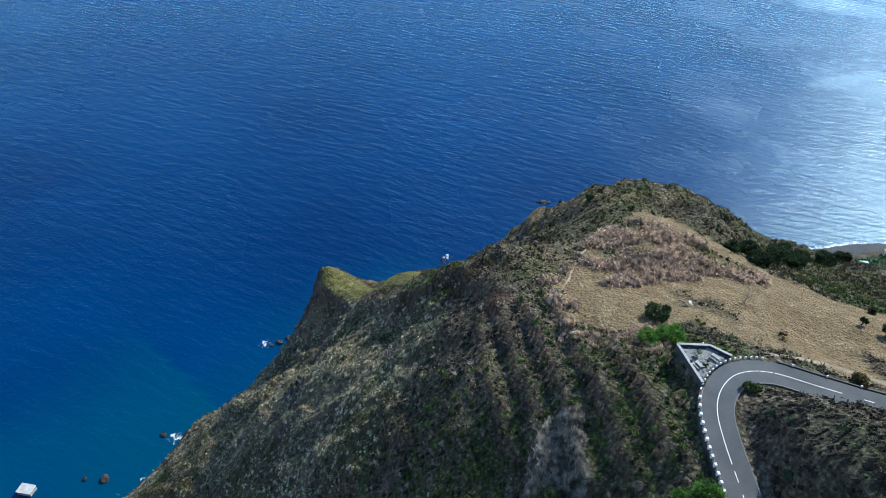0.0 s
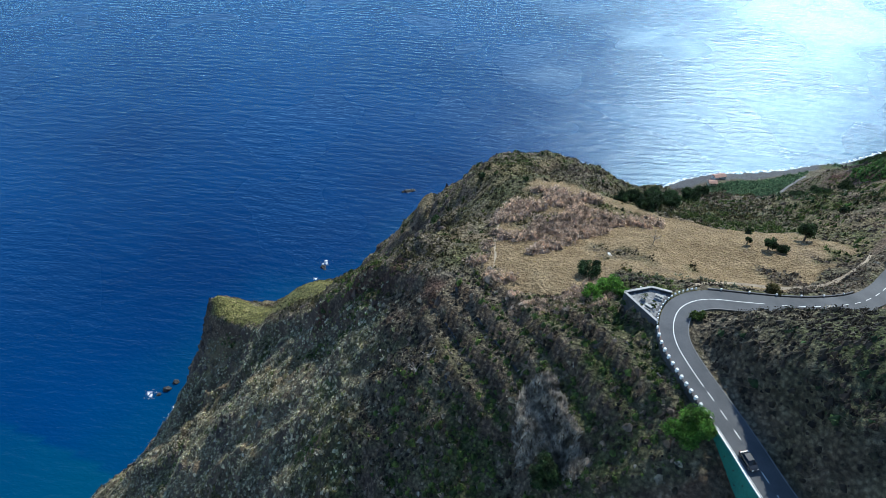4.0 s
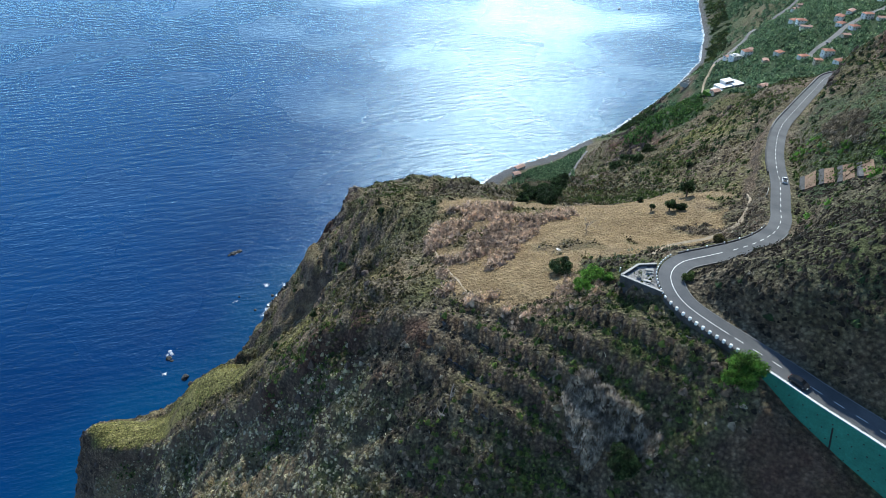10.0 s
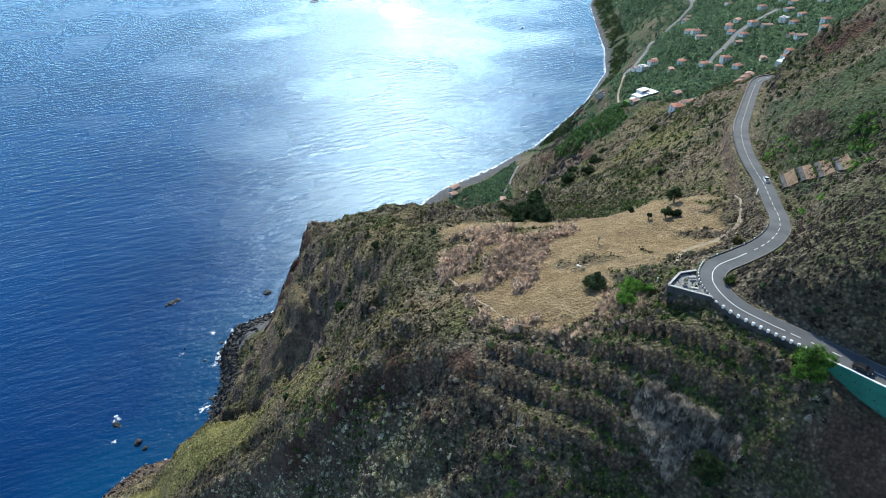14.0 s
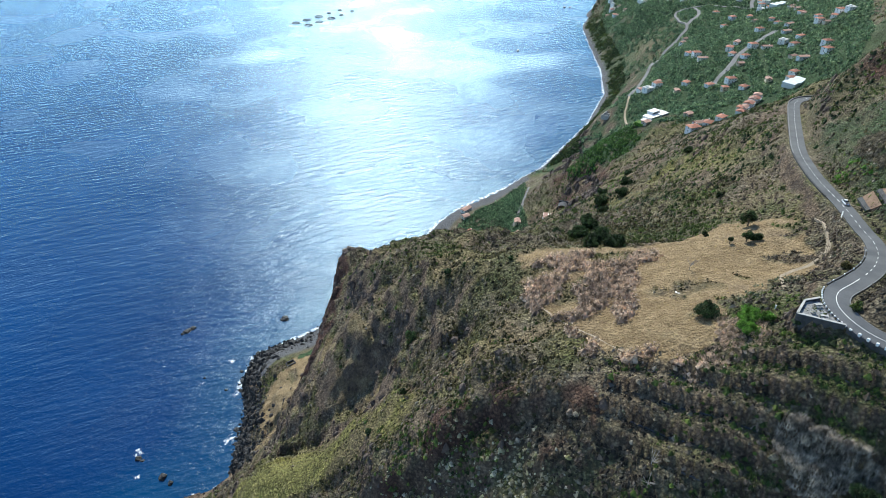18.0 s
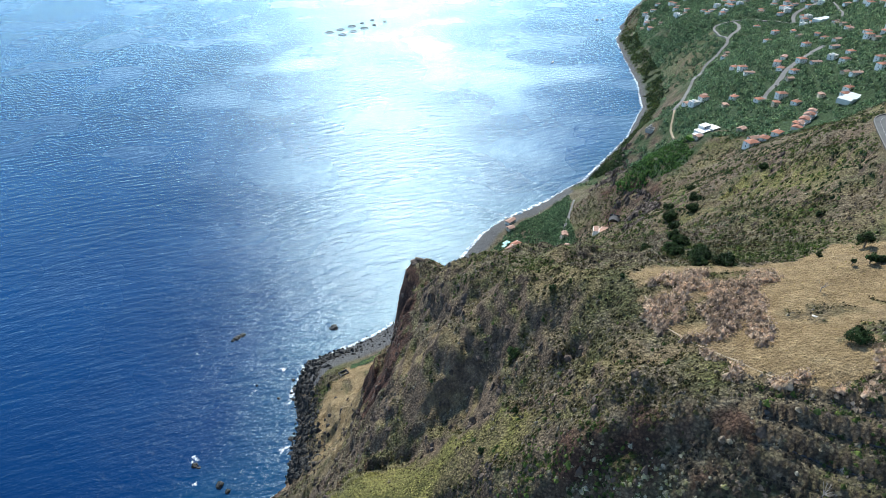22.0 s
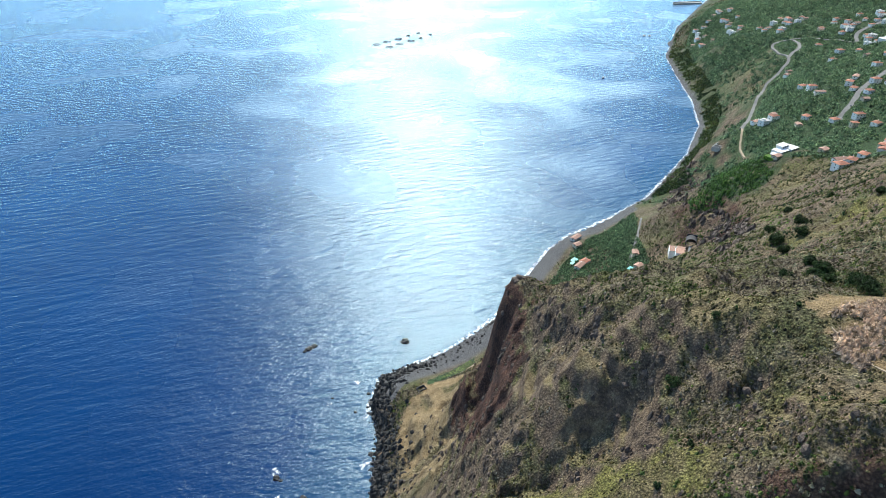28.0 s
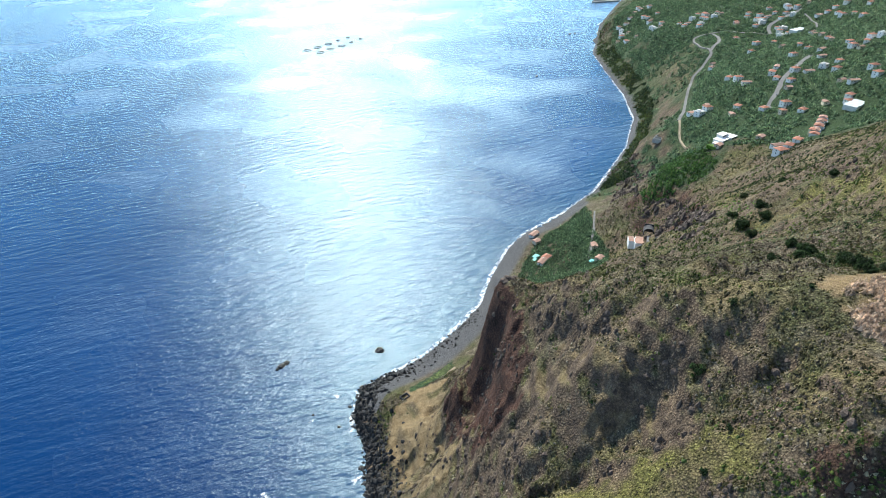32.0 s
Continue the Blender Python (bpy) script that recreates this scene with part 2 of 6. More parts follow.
ALLOY = material("wheel_alloy", (0.4, 0.4, 0.41), 0.35, 0.9)[0]
TAIL = material("red_lamp_glass", (0.35, 0.012, 0.01), 0.2)[0]
LAMP = material("clear_lamp_glass", (0.75, 0.77, 0.78), 0.12)[0]
TIMBER = mottled("grey_timber", (0.16, 0.13, 0.10), (0.30, 0.255, 0.205), 2.0, 0.9, 0.4, 0.02)
RING = material("black_plastic_pipe", (0.03, 0.032, 0.035), 0.5)[0]
BOAT = material("boat_hull_paint", (0.10, 0.115, 0.13), 0.4)[0]

GREY_SCRUB = foliage("grey_dry_scrub", (0.052, 0.042, 0.029), (0.135, 0.112, 0.082), (0.245, 0.208, 0.162), (0.085, 0.075, 0.04), (0.37, 0.325, 0.27))
BROWN_SCRUB = foliage("brown_dead_scrub", (0.045, 0.033, 0.024), (0.11, 0.082, 0.062), (0.20, 0.155, 0.122), (0.055, 0.046, 0.028), (0.29, 0.23, 0.185))
OLIVE_SCRUB = foliage("olive_scrub", (0.026, 0.024, 0.010), (0.066, 0.060, 0.022), (0.122, 0.106, 0.042), (0.046, 0.045, 0.016), (0.185, 0.15, 0.08))
GREEN_SCRUB = foliage("green_bush_leaves", (0.026, 0.044, 0.012), (0.058, 0.088, 0.022), (0.11, 0.145, 0.032))
DARK_LEAF = foliage("dark_evergreen_leaves", (0.012, 0.026, 0.011), (0.028, 0.052, 0.019), (0.05, 0.085, 0.03))
# pale grey scrub; sunlight on the spur's south face is put into its colour
PALE_SCRUB = foliage("pale_sunlit_scrub", (0.16, 0.148, 0.090), (0.34, 0.31, 0.225), (0.52, 0.475, 0.38), (0.24, 0.235, 0.085), (0.66, 0.61, 0.52), glow=0.5)
# brown scrub with the shade of the slopes put into its colour
SHADED_SCRUB = foliage("shaded_brown_scrub", (0.014, 0.011, 0.008), (0.034, 0.026, 0.020), (0.060, 0.047, 0.036), (0.022, 0.024, 0.012), glow=0.15)
CLIFF = mottled("dark_cliff_rock", (0.036, 0.027, 0.025), (0.17, 0.125, 0.10), 0.22, 0.95, 1.0, 0.5, vary=0.3)
FRESH = foliage("fresh_green_leaves", (0.055, 0.125, 0.022), (0.095, 0.20, 0.034), (0.14, 0.26, 0.05), glow=0.5)
AGAVE = foliage("blue_grey_agave", (0.075, 0.105, 0.075), (0.12, 0.155, 0.11), (0.17, 0.20, 0.15))
CANE = foliage("pale_dry_cane", (0.26, 0.225, 0.19), (0.42, 0.375, 0.33), (0.56, 0.51, 0.455), (0.16, 0.135, 0.11))
PINK_BRUSH = foliage("bare_pinkish_brush", (0.35, 0.26, 0.20), (0.45, 0.345, 0.27), (0.52, 0.41, 0.335), glow=0.45)
STRAW_TUFT = foliage("straw_tufts", (0.24, 0.18, 0.08), (0.36, 0.28, 0.13), (0.46, 0.37, 0.19))
PLOT = foliage("bright_plot_leaves", (0.035, 0.080, 0.025), (0.065, 0.135, 0.038), (0.11, 0.19, 0.055), glow=0.45)
BANANA = foliage("banana_leaves", (0.035, 0.072, 0.042), (0.085, 0.150, 0.085), (0.15, 0.23, 0.13), (0.26, 0.34, 0.20), glow=0.45)


# ---- small tools ----
def part(name, bm, mat, parent=None, label=""):
    me = bpy.data.meshes.new(name)
    bm.to_mesh(me)
    bm.free()
    me.materials.append(mat)
    ob = new(name, me)
    ob.parent = parent
    return tagged(ob, label)


def mesh_of(name, verts, faces, mat, smooth=False):
    """A mesh object from arrays; all faces have the same number of corners."""
    verts, faces = np.asarray(verts, np.float32), np.asarray(faces, np.int32)
    me = bpy.data.meshes.new(name)
    k = faces.shape[1]
    me.vertices.add(len(verts)); me.loops.add(faces.size); me.polygons.add(len(faces))
    me.vertices.foreach_set("co", verts.ravel())
    me.loops.foreach_set("vertex_index", faces.ravel())
    me.polygons.foreach_set("loop_start", np.arange(0, faces.size, k, dtype=np.int32))
    me.polygons.foreach_set("use_smooth", np.full(len(faces), smooth))
    me.update(calc_edges=True)
    me.materials.append(mat)
    return new(name, me)


def empty(name, m, label="", category="", group="", kind=""):
    ob = new(name)
    ob.empty_display_size = 0.5
    ob.matrix_world = m
    return tagged(ob, label, category, group, kind)


def box(bm, x0, y0, z0, x1, y1, z1, bevel=0.0):
    made = bmesh.ops.create_cube(bm, size=1.0, matrix=Matrix.LocRotScale(((x0 + x1) / 2, (y0 + y1) / 2, (z0 + z1) / 2), None, (x1 - x0, y1 - y0, z1 - z0)))["verts"]
    if bevel:
        edges = list({e for v in made for e in v.link_edges})
        bmesh.ops.bevel(bm, geom=edges, offset=bevel, segments=1, affect="EDGES")
    return bm


def prism(bm, outline, z0, z1):
    low = [bm.verts.new((x, y, z0)) for x, y in outline]
    top = [bm.verts.new((x, y, z1)) for x, y in outline]
    bm.faces.new(top); bm.faces.new(low[::-1])
    for i in range(len(low)):
        j = (i + 1) % len(low)
        bm.faces.new((low[i], low[j], top[j], top[i]))
    return bm


def rod(bm, a, b, r0, r1, sides=6):
    a, b = Vector(a), Vector(b)
    turn = (b - a).to_track_quat("Z", "Y").to_matrix()
    rings = [[bm.verts.new(c + turn @ Vector((r * math.cos(2 * math.pi * i / sides), r * math.sin(2 * math.pi * i / sides), 0)))
              for i in range(sides)] for c, r in ((a, r0), (b, r1))]
    for i in range(sides):
        j = (i + 1) % sides
        bm.faces.new((rings[0][i], rings[0][j], rings[1][j], rings[1][i]))
    bm.faces.new(rings[1]); bm.faces.new(rings[0][::-1])
    return bm


def lattice(ix, iy, seed):
    h = (ix * 374761393 + iy * 668265263 + seed * 974634777) & 0xFFFFFFFF
    h = ((h ^ (h >> 13)) * 1274126177) & 0xFFFFFFFF
    return ((h ^ (h >> 16)) & 0xFFFF) / 65535.0


def rough(x, y, size, octaves=4, seed=0):
    """Smooth random relief between -1 and 1 over arrays x and y."""
    total, amp, norm = 0.0, 1.0, 0.0
    for o in range(octaves):
        u, v = x / size, y / size
        iu, iv = np.floor(u).astype(np.int64), np.floor(v).astype(np.int64)
        fu, fv = u - iu, v - iv
        fu, fv = fu * fu * (3 - 2 * fu), fv * fv * (3 - 2 * fv)
        a, b = lattice(iu, iv, seed + o), lattice(iu + 1, iv, seed + o)
        c, d = lattice(iu, iv + 1, seed + o), lattice(iu + 1, iv + 1, seed + o)
        total = total + amp * ((a + (b - a) * fu) * (1 - fv) + (c + (d - c) * fu) * fv) * 2 - amp
        norm, amp, size = norm + amp, amp * 0.5, size * 0.5
    return total / norm


def inside(x, y, ring):
    """Which of the points lie in a closed outline."""
    hit = np.zeros(np.shape(x), bool)
    for (x0, y0), (x1, y1) in zip(ring, ring[1:] + ring[:1]):
        cross = (y0 > y) != (y1 > y)
        hit ^= cross & (x < (x1 - x0) * (y - y0) / ((y1 - y0) or 1e-9) + x0)
    return hit


def away(x, y, line):
    """Distance to a line of points, the height and the run along it at the nearest place, and the side (+ is to its left)."""
    best, height, run, side = np.full(np.shape(x), 1e9), np.zeros(np.shape(x)), np.zeros(np.shape(x)), np.zeros(np.shape(x))
    gone = 0.0
    for a, b in zip(line, line[1:]):
        dx, dy = b[0] - a[0], b[1] - a[1]
        length = math.hypot(dx, dy)
        k = np.clip(((x - a[0]) * dx + (y - a[1]) * dy) / length**2, 0, 1)
        d = np.hypot(x - a[0] - k * dx, y - a[1] - k * dy)
        near = d < best
        best = np.where(near, d, best)
        if len(a) > 2:
            height = np.where(near, a[2] + k * (b[2] - a[2]), height)
        run = np.where(near, gone + k * length, run)
        side = np.where(near, np.sign(dx * (y - a[1]) - dy * (x - a[0])), side)
        gone += length
    return best, height, run, side


def curve_through(points, step):
    """A smooth line of points about step apart through the given ones."""
    pts = [np.array(p, float) for p in points]
    pts = [2 * pts[0] - pts[1], *pts, 2 * pts[-1] - pts[-2]]
    out = []
    for p0, p1, p2, p3 in zip(pts, pts[1:], pts[2:], pts[3:]):
        count = max(1, int(np.linalg.norm(p2 - p1) / step))
        for i in range(count):
            t = i / count
            out.append(0.5 * (2 * p1 + (p2 - p0) * t + (2 * p0 - 5 * p1 + 4 * p2 - p3) * t**2 + (3 * p1 - p0 - 3 * p2 + p3) * t**3))
    return [tuple(float(v) for v in p) for p in out + [pts[-2]]]


# ---- the shape of the land: shore, crests, cliff feet and valley lines, in metres above the sea ----
SHORE = [(-420, -70), (-330, -10), (-276, 52), (-254, 104), (-255, 145), (-245, 200), (-242, 255), (-242, 290), (-226, 325), (-200, 360),
         (-170, 380), (-140, 378), (-127, 384), (-117, 410), (-104, 446), (-102, 482), (-84, 513), (-48, 521), (-13, 531), (28, 550),
         (78, 580), (118, 624), (170, 671), (217, 697), (295, 722), (372, 756), (431, 797), (541, 878), (655, 990), (738, 1116),
         (825, 1280), (922, 1458), (1182, 1759), (1477, 2030), (1900, 2400), (2600, 2900)]
LAND = dict(
    spur_crest=[(31, 110, 288), (11, 127, 281), (-8, 138, 275), (-26, 148, 267), (-40, 162, 256), (-58, 172, 236), (-80, 200, 200), (-98, 238, 175),
                (-111, 210, 173), (-130, 210, 167), (-122, 229, 157), (-137, 228, 160), (-151, 219, 167), (-158, 224, 160)],
    spur_face=[(-28, 120, 253), (-40, 125, 241), (-58, 154, 231), (-96, 130, 189), (-44, 96, 229), (-140, 180, 135), (-180, 147, 95), (-110, 175, 172),
               (-170, 205, 120), (-215, 165, 45), (-200, 235, 60), (-245, 160, 18), (-235, 262, 14), (-150, 120, 110)],
    near_slope=[(1, 115, 272), (10, 108, 275), (-13, 108, 266), (18, 92, 270), (31, 95, 281), (41, 91, 287), (52, 92, 294), (19, 105, 277),
                (10, 50, 240), (35, 55, 262), (-60, 50, 170), (-120, 70, 120), (-200, 90, 62), (-250, 62, 14), (0, 0, 200), (-120, -20, 90), (-300, -40, 30)],
    below_green_wall=[(55, 79, 290), (58.5, 73, 284.5), (61, 67, 282), (63.5, 60, 279), (68, 45, 274)],
    straw_field=[(4, 153, 275), (35, 146, 283), (46, 179, 272), (55, 168, 278), (73, 162, 276), (41, 158, 278), (84, 178, 274), (108, 192, 270),
                 (9, 213, 267), (25, 200, 270), (60, 205, 264), (30, 125, 287)],
    headland=[(-11, 204, 255), (-20, 198, 246), (-44, 196, 233), (-8, 232, 250), (15, 250, 251), (42, 292, 228), (30, 330, 210), (-22, 240, 234),
              (-35, 217, 229), (-34, 244, 212), (-24, 280, 220), (-34, 264, 216), (-50, 268, 205), (-5, 300, 219), (10, 355, 193), (-24, 369, 177),
              (-15, 391, 175), (-47, 230, 202), (-66, 216, 203)],
    headland_foot=[(-79, 258, 171), (-53, 270, 189), (-70, 300, 148), (-52, 340, 135), (-62, 361, 84), (-40, 385, 118), (-75, 345, 92), (-100, 300, 100),
                   (-125, 270, 105), (-95, 360, 48), (-99, 394, 14), (-75, 425, 26), (-70, 470, 16), (-45, 425, 40), (-20, 420, 90), (-40, 490, 10),
                   (-170, 300, 45), (-140, 340, 22)],
    lee_of_headland=[(5, 430, 85), (15, 480, 18), (60, 530, 10), (45, 420, 110), (70, 380, 150), (90, 450, 75), (110, 520, 30), (80, 560, 7)],
    banana_flat=[(120, 605, 6), (155, 620, 9), (209, 672, 8), (180, 585, 16), (231, 580, 26), (265, 660, 14), (300, 700, 10), (200, 545, 34)],
    valley_side=[(81, 233, 248), (114, 273, 234), (122, 224, 257), (158, 272, 243), (120, 330, 195), (150, 400, 145), (180, 330, 205), (253, 393, 187),
                 (200, 470, 108), (241, 529, 56), (252, 490, 98), (272, 453, 150), (300, 520, 105), (337, 614, 85), (330, 560, 100), (290, 600, 60),
                 (300, 400, 196), (340, 412, 196), (375, 445, 184), (380, 690, 35), (340, 730, 8)],
    village=[(407, 585, 131), (425, 519, 146), (480, 735, 85), (548, 681, 124), (520, 800, 60), (701, 685, 156), (640, 560, 175), (794, 1019, 85),
             (897, 1064, 113), (982, 958, 133), (760, 880, 118), (640, 860, 92), (900, 1250, 70), (1050, 1300, 110), (1150, 1150, 160), (1300, 1500, 110),
             (1050, 1560, 50), (1400, 1250, 230), (560, 440, 200)],
    upper_slopes=[(61, 101, 302), (70, 91, 309), (84, 100, 318), (110, 115, 312), (119, 144, 294), (136, 147, 299), (165, 177, 304), (219, 227, 307), (232, 245, 311), (262, 258, 311),
                  (165, 110, 345), (250, 170, 360), (110, 50, 335), (180, 0, 380), (330, 240, 370), (320, 300, 285), (250, 317, 256), (276, 329, 250), (228, 311, 255), (420, 330, 290), (560, 260, 420),
                  (900, 400, 480), (1500, 700, 560), (2400, 1500, 600), (300, -150, 420), (100, -150, 300), (2500, 2400, 300), (800, 640, 190)],
)
ROAD = [(86, 30, 294.5), (80, 47, 295), (73.5, 62, 295.6), (67.4, 74.3, 296), (64, 81.8, 296.3), (60, 90, 296.6), (55.2, 99, 297.2), (52.4, 106, 297.6),
        (52.3, 112, 298), (54.7, 117.6, 298), (60.6, 122, 297.4), (71, 124.6, 296), (82.8, 128, 294), (93, 132.3, 292), (102.5, 138, 290), (109.5, 144.5, 288.8),
        (115.6, 152.5, 287.5), (127.4, 168.5, 286), (136, 182.3, 285), (148, 198.5, 283), (167, 220, 280), (194, 244, 275.5), (235, 279, 269),
        (258, 297, 266), (276, 303, 264), (292, 300, 262.5)]
road_line = curve_through(ROAD, 1.5)
shore_line = [(x, y) for x, y in SHORE]


def spline_heights():
    """The weights of a thin plate laid over the lines of the land."""
    ctrl = [p for line in LAND.values() for p in line]
    for (x0, y0), (x1, y1) in zip(SHORE, SHORE[1:]):
        length = math.hypot(x1 - x0, y1 - y0)
        count = max(1, int(length / 60))
        for i in range(count):
            x, y = x0 + (x1 - x0) * i / count, y0 + (y1 - y0) * i / count
            nx, ny = -(y1 - y0) / length, (x1 - x0) / length
            ctrl += [(x, y, 0.0), (x + nx * 45, y + ny * 45, -14.0)]
    for x, y, z in ROAD[::2]:
        ctrl.append((x, y, z))
    c = np.array(ctrl, float)
    n = len(c)
    p = c[:, :2] / 100
    d2 = ((p[:, None] - p[None]) ** 2).sum(-1)
    k = 0.5 * d2 * np.log(d2 + 1e-12) + np.eye(n) * 0.004
    a = np.zeros((n + 3, n + 3))
    a[:n, :n], a[:n, n], a[:n, n + 1 :] = k, 1, p
    a[n, :n], a[n + 1 :, :n] = 1, p.T
    w = np.linalg.solve(a, np.r_[c[:, 2], 0, 0, 0])
    return p, w


PLATE, WEIGHT = spline_heights()


def plate_height(x, y):
    shape, x, y = np.shape(x), np.ravel(x) / 100, np.ravel(y) / 100
    out = np.empty(len(x))
    for i in range(0, len(x), 20000):
        s = slice(i, i + 20000)
        d2 = (x[s, None] - PLATE[:, 0]) ** 2 + (y[s, None] - PLATE[:, 1]) ** 2
        out[s] = (0.5 * d2 * np.log(d2 + 1e-12)) @ WEIGHT[: len(PLATE)] + WEIGHT[-3] + WEIGHT[-2] * x[s] + WEIGHT[-1] * y[s]
    return out.reshape(shape)


def smooth(a, lo, hi):
    t = np.clip((a - lo) / (hi - lo), 0, 1)
    return t * t * (3 - 2 * t)


SETTLE = dict(      # where the crests lie lower or higher than the smooth plate: place and metres
    nose=[(-178, 222, 2), (-165, 238, 5), (-143, 216, -5), (-143, 238, -8), (-121, 216, -6), (-121, 238, 5), (-99, 216, 6), (-99, 260, -12), (-77, 238, -17), (-77, 260, 5)],
    headland_end=[(-55, 370, -4), (-55, 392, 4), (-33, 348, 6), (-33, 370, -21), (-33, 392, 3), (-11, 370, -15), (-11, 392, -4), (11, 348, -3), (11, 370, -8), (11, 392, -13), (33, 392, -3)],
    crest=[(-77, 282, 8), (-55, 172, -3), (-55, 282, -3), (-33, 172, -4), (-33, 282, -4), (-11, 260, 5), (-11, 304, 3), (-11, 326, 4), (11, 238, -3), (11, 260, -4), (33, 238, -4), (33, 260, -3), (33, 304, 4), (55, 260, -3), (55, 282, -6), (55, 304, -8), (55, 326, -4), (77, 304, -5), (77, 326, -3)],
)


def settled(x, y):
    out = 0.0
    for cx, cy, dz in (p for group in SETTLE.values() for p in group):
        out = out + dz * np.exp(-((x - cx) ** 2 + (y - cy) ** 2) / (2 * 15.0**2))
    return out


FIELD = [(13, 129), (29, 127), (36, 138), (44, 146), (60, 142), (85, 146), (106, 160), (116, 180), (108, 203), (82, 200), (58, 206), (34, 216),
         (14, 216), (4, 192), (1, 166), (4, 146)]
BRUSH = [(3, 150), (12, 148), (24, 160), (34, 172), (46, 186), (42, 204), (22, 206), (8, 200), (1, 180)]
RIM = [(-156, 215), (-145, 208), (-130, 205), (-107, 194), (-84, 180), (-64, 166), (-50, 158), (-42, 158), (-33, 155), (-24, 147), (-14, 143), (-4, 140)]
NOSE_LINE = [(-156, 222), (-128, 219), (-98, 222), (-70, 206), (-46, 190)]
NOSE_TURF = [(-158, 216), (-148, 232), (-122, 226), (-104, 236), (-84, 238), (-62, 222), (-44, 202), (-38, 186), (-50, 178), (-66, 184), (-84, 196),
             (-100, 202), (-118, 202), (-136, 207)]
FLAT_GREEN = [(112, 572), (146, 606), (188, 643), (226, 668), (268, 684), (312, 702), (296, 668), (262, 624), (236, 560), (196, 520), (150, 528), (110, 560)]
VILLAGE_GREEN = [(360, 640), (400, 560), (440, 500), (560, 470), (720, 560), (980, 760), (1400, 1100), (1750, 1600), (1500, 1960), (1230, 1750), (960, 1430),
                 (868, 1280), (780, 1105), (690, 980), (570, 860), (450, 775)]
ROCKY = [(307, 639), (280, 578), (225, 485), (203, 430), (252, 452), (325, 545), (312, 600)]
LOW_GREEN = [(299, 584), (313, 565), (328, 552), (345, 541), (368, 550), (388, 595), (425, 660), (400, 680), (345, 606), (318, 612)]


def ground_height(x, y):
    """Height of the ground with its relief, and the masks that the cover needs."""
    x, y = np.asarray(x, float), np.asarray(y, float)
    z = plate_height(x, y)
    # the headland ends in a wall of rock
    z = z + settled(x, y)
    wall = np.clip(1.4 - np.hypot((x + 32) / 44, (y - 378) / 52), 0, 1)
    t = np.clip((z - 84) / (178 - 84), 0, 1)
    steeper = smooth(smooth(t, 0, 1), 0, 1)
    z = np.where((z > 84) & (z < 178), z + wall * ((84 + 94 * steeper) - z), z)
    e = 4.0
    steep = np.hypot(plate_height(x + e, y) - z, plate_height(x, y + e) - z) / e
    shore, _, run, side = away(x, y, shore_line)
    inland = np.where(side > 0, -shore, shore)
    field = inside(x, y, FIELD)
    # gullies and crags grow with the steepness
    gully = rough(x, y, 42, 5, 11)
    crag = 0.45 - 2 * np.abs(rough(x, y, 17, 5, 23))
    far = smooth(np.hypot(x, y - 200), 500, 900)
    rugged = smooth(steep, 0.25, 1.3)
    relief = gully * (1.0 + 6.0 * rugged + 3.0 * ((x > 120) & (y > 240))) + crag * (0.3 + 3.8 * rugged) * (1 - 0.4 * far) + rough(x, y, 6, 3, 31) * (0.45 + 1.6 * rugged)
    # broken ledges and ribs of rock on the headland and the nose
    wild = smooth(steep, 0.3, 0.8) * (x < 75) * (y > 140) * ~field * (away(x, y, NOSE_LINE)[0] > 26)
    ledge = ((z + 7 * rough(x, y, 34, 4, 41)) / 10.0) % 1.0
    patch = smooth(rough(x, y, 36, 3, 43), -0.3, 0.15)
    relief = relief + wild * patch * (4.4 * (smooth(ledge, 0.0, 0.3) - ledge) + 2.0 * (0.5 - 2 * np.abs(rough(x, y, 22, 4, 48))))
    crags = inside(x, y, ROCKY)
    relief = relief + crags * 7.0 * (0.45 - 2 * np.abs(rough(x, y, 24, 4, 49)))
    relief = relief + wild * 5.0 * (0.45 - 2 * np.abs(rough(0.3 * x - 0.2 * y, y + 0.25 * x, 30, 4, 47)))
    relief = relief * np.where(field, 0.28, np.where(inside(x, y, NOSE_TURF), 0.35, 1.0)) * smooth(inland, 1.0, 26.0)
    flat = inside(x, y, FLAT_GREEN)
    relief = np.where(flat, relief * 0.15, relief)
    # terraces of old fields on the near slope and on the headland
    terr = inside(x, y, [(-14, 136), (2, 140), (30, 122), (46, 108), (52, 96), (34, 86), (8, 96), (-8, 112)])
    along = (0.8 * x + 0.6 * y)
    ridge_run = along + 2.2 * rough(x, y, 30, 2, 5)
    step = ((ridge_run / 7.2) % 1.0)
    relief = np.where(terr, relief * 0.3 + (3.4 + 1.0 * rough(x, y, 18, 2, 6)) * (smooth(step, 0.0, 0.10) - step), relief)
    z = z + relief
    # the spur's rim breaks off in a low scarp towards the near slope
    rim, _, rim_run, below_rim = away(x, y, RIM)
    z = z - np.where(below_rim < 0, (6.0 + 2.0 * rough(x, y, 16, 2, 16)) * (1 - 0.85 * smooth(rim_run, 135, 168)) * smooth(rim + 1.8 * rough(x, y, 7, 3, 15), 0.2, 3.4) * (1 - smooth(rim, 10, 40)), 0.0)
    # the road lies in a cut or on a bank
    d, h, r, s = away(x, y, [p for p in road_line])
    bank = np.where((s > 0) & (r < 105), 3.0, 7.0)
    bank = np.where((s > 0) & (r >= 200), 3.5, bank)
    drop = (s > 0) & (r < 88)
    inner = np.where(drop, 0.0, 4.3)
    bank = np.where(drop, 1.6, bank)
    k = 1 - smooth(d, inner, inner + bank)
    z = z * (1 - k) + (h - 0.3) * k
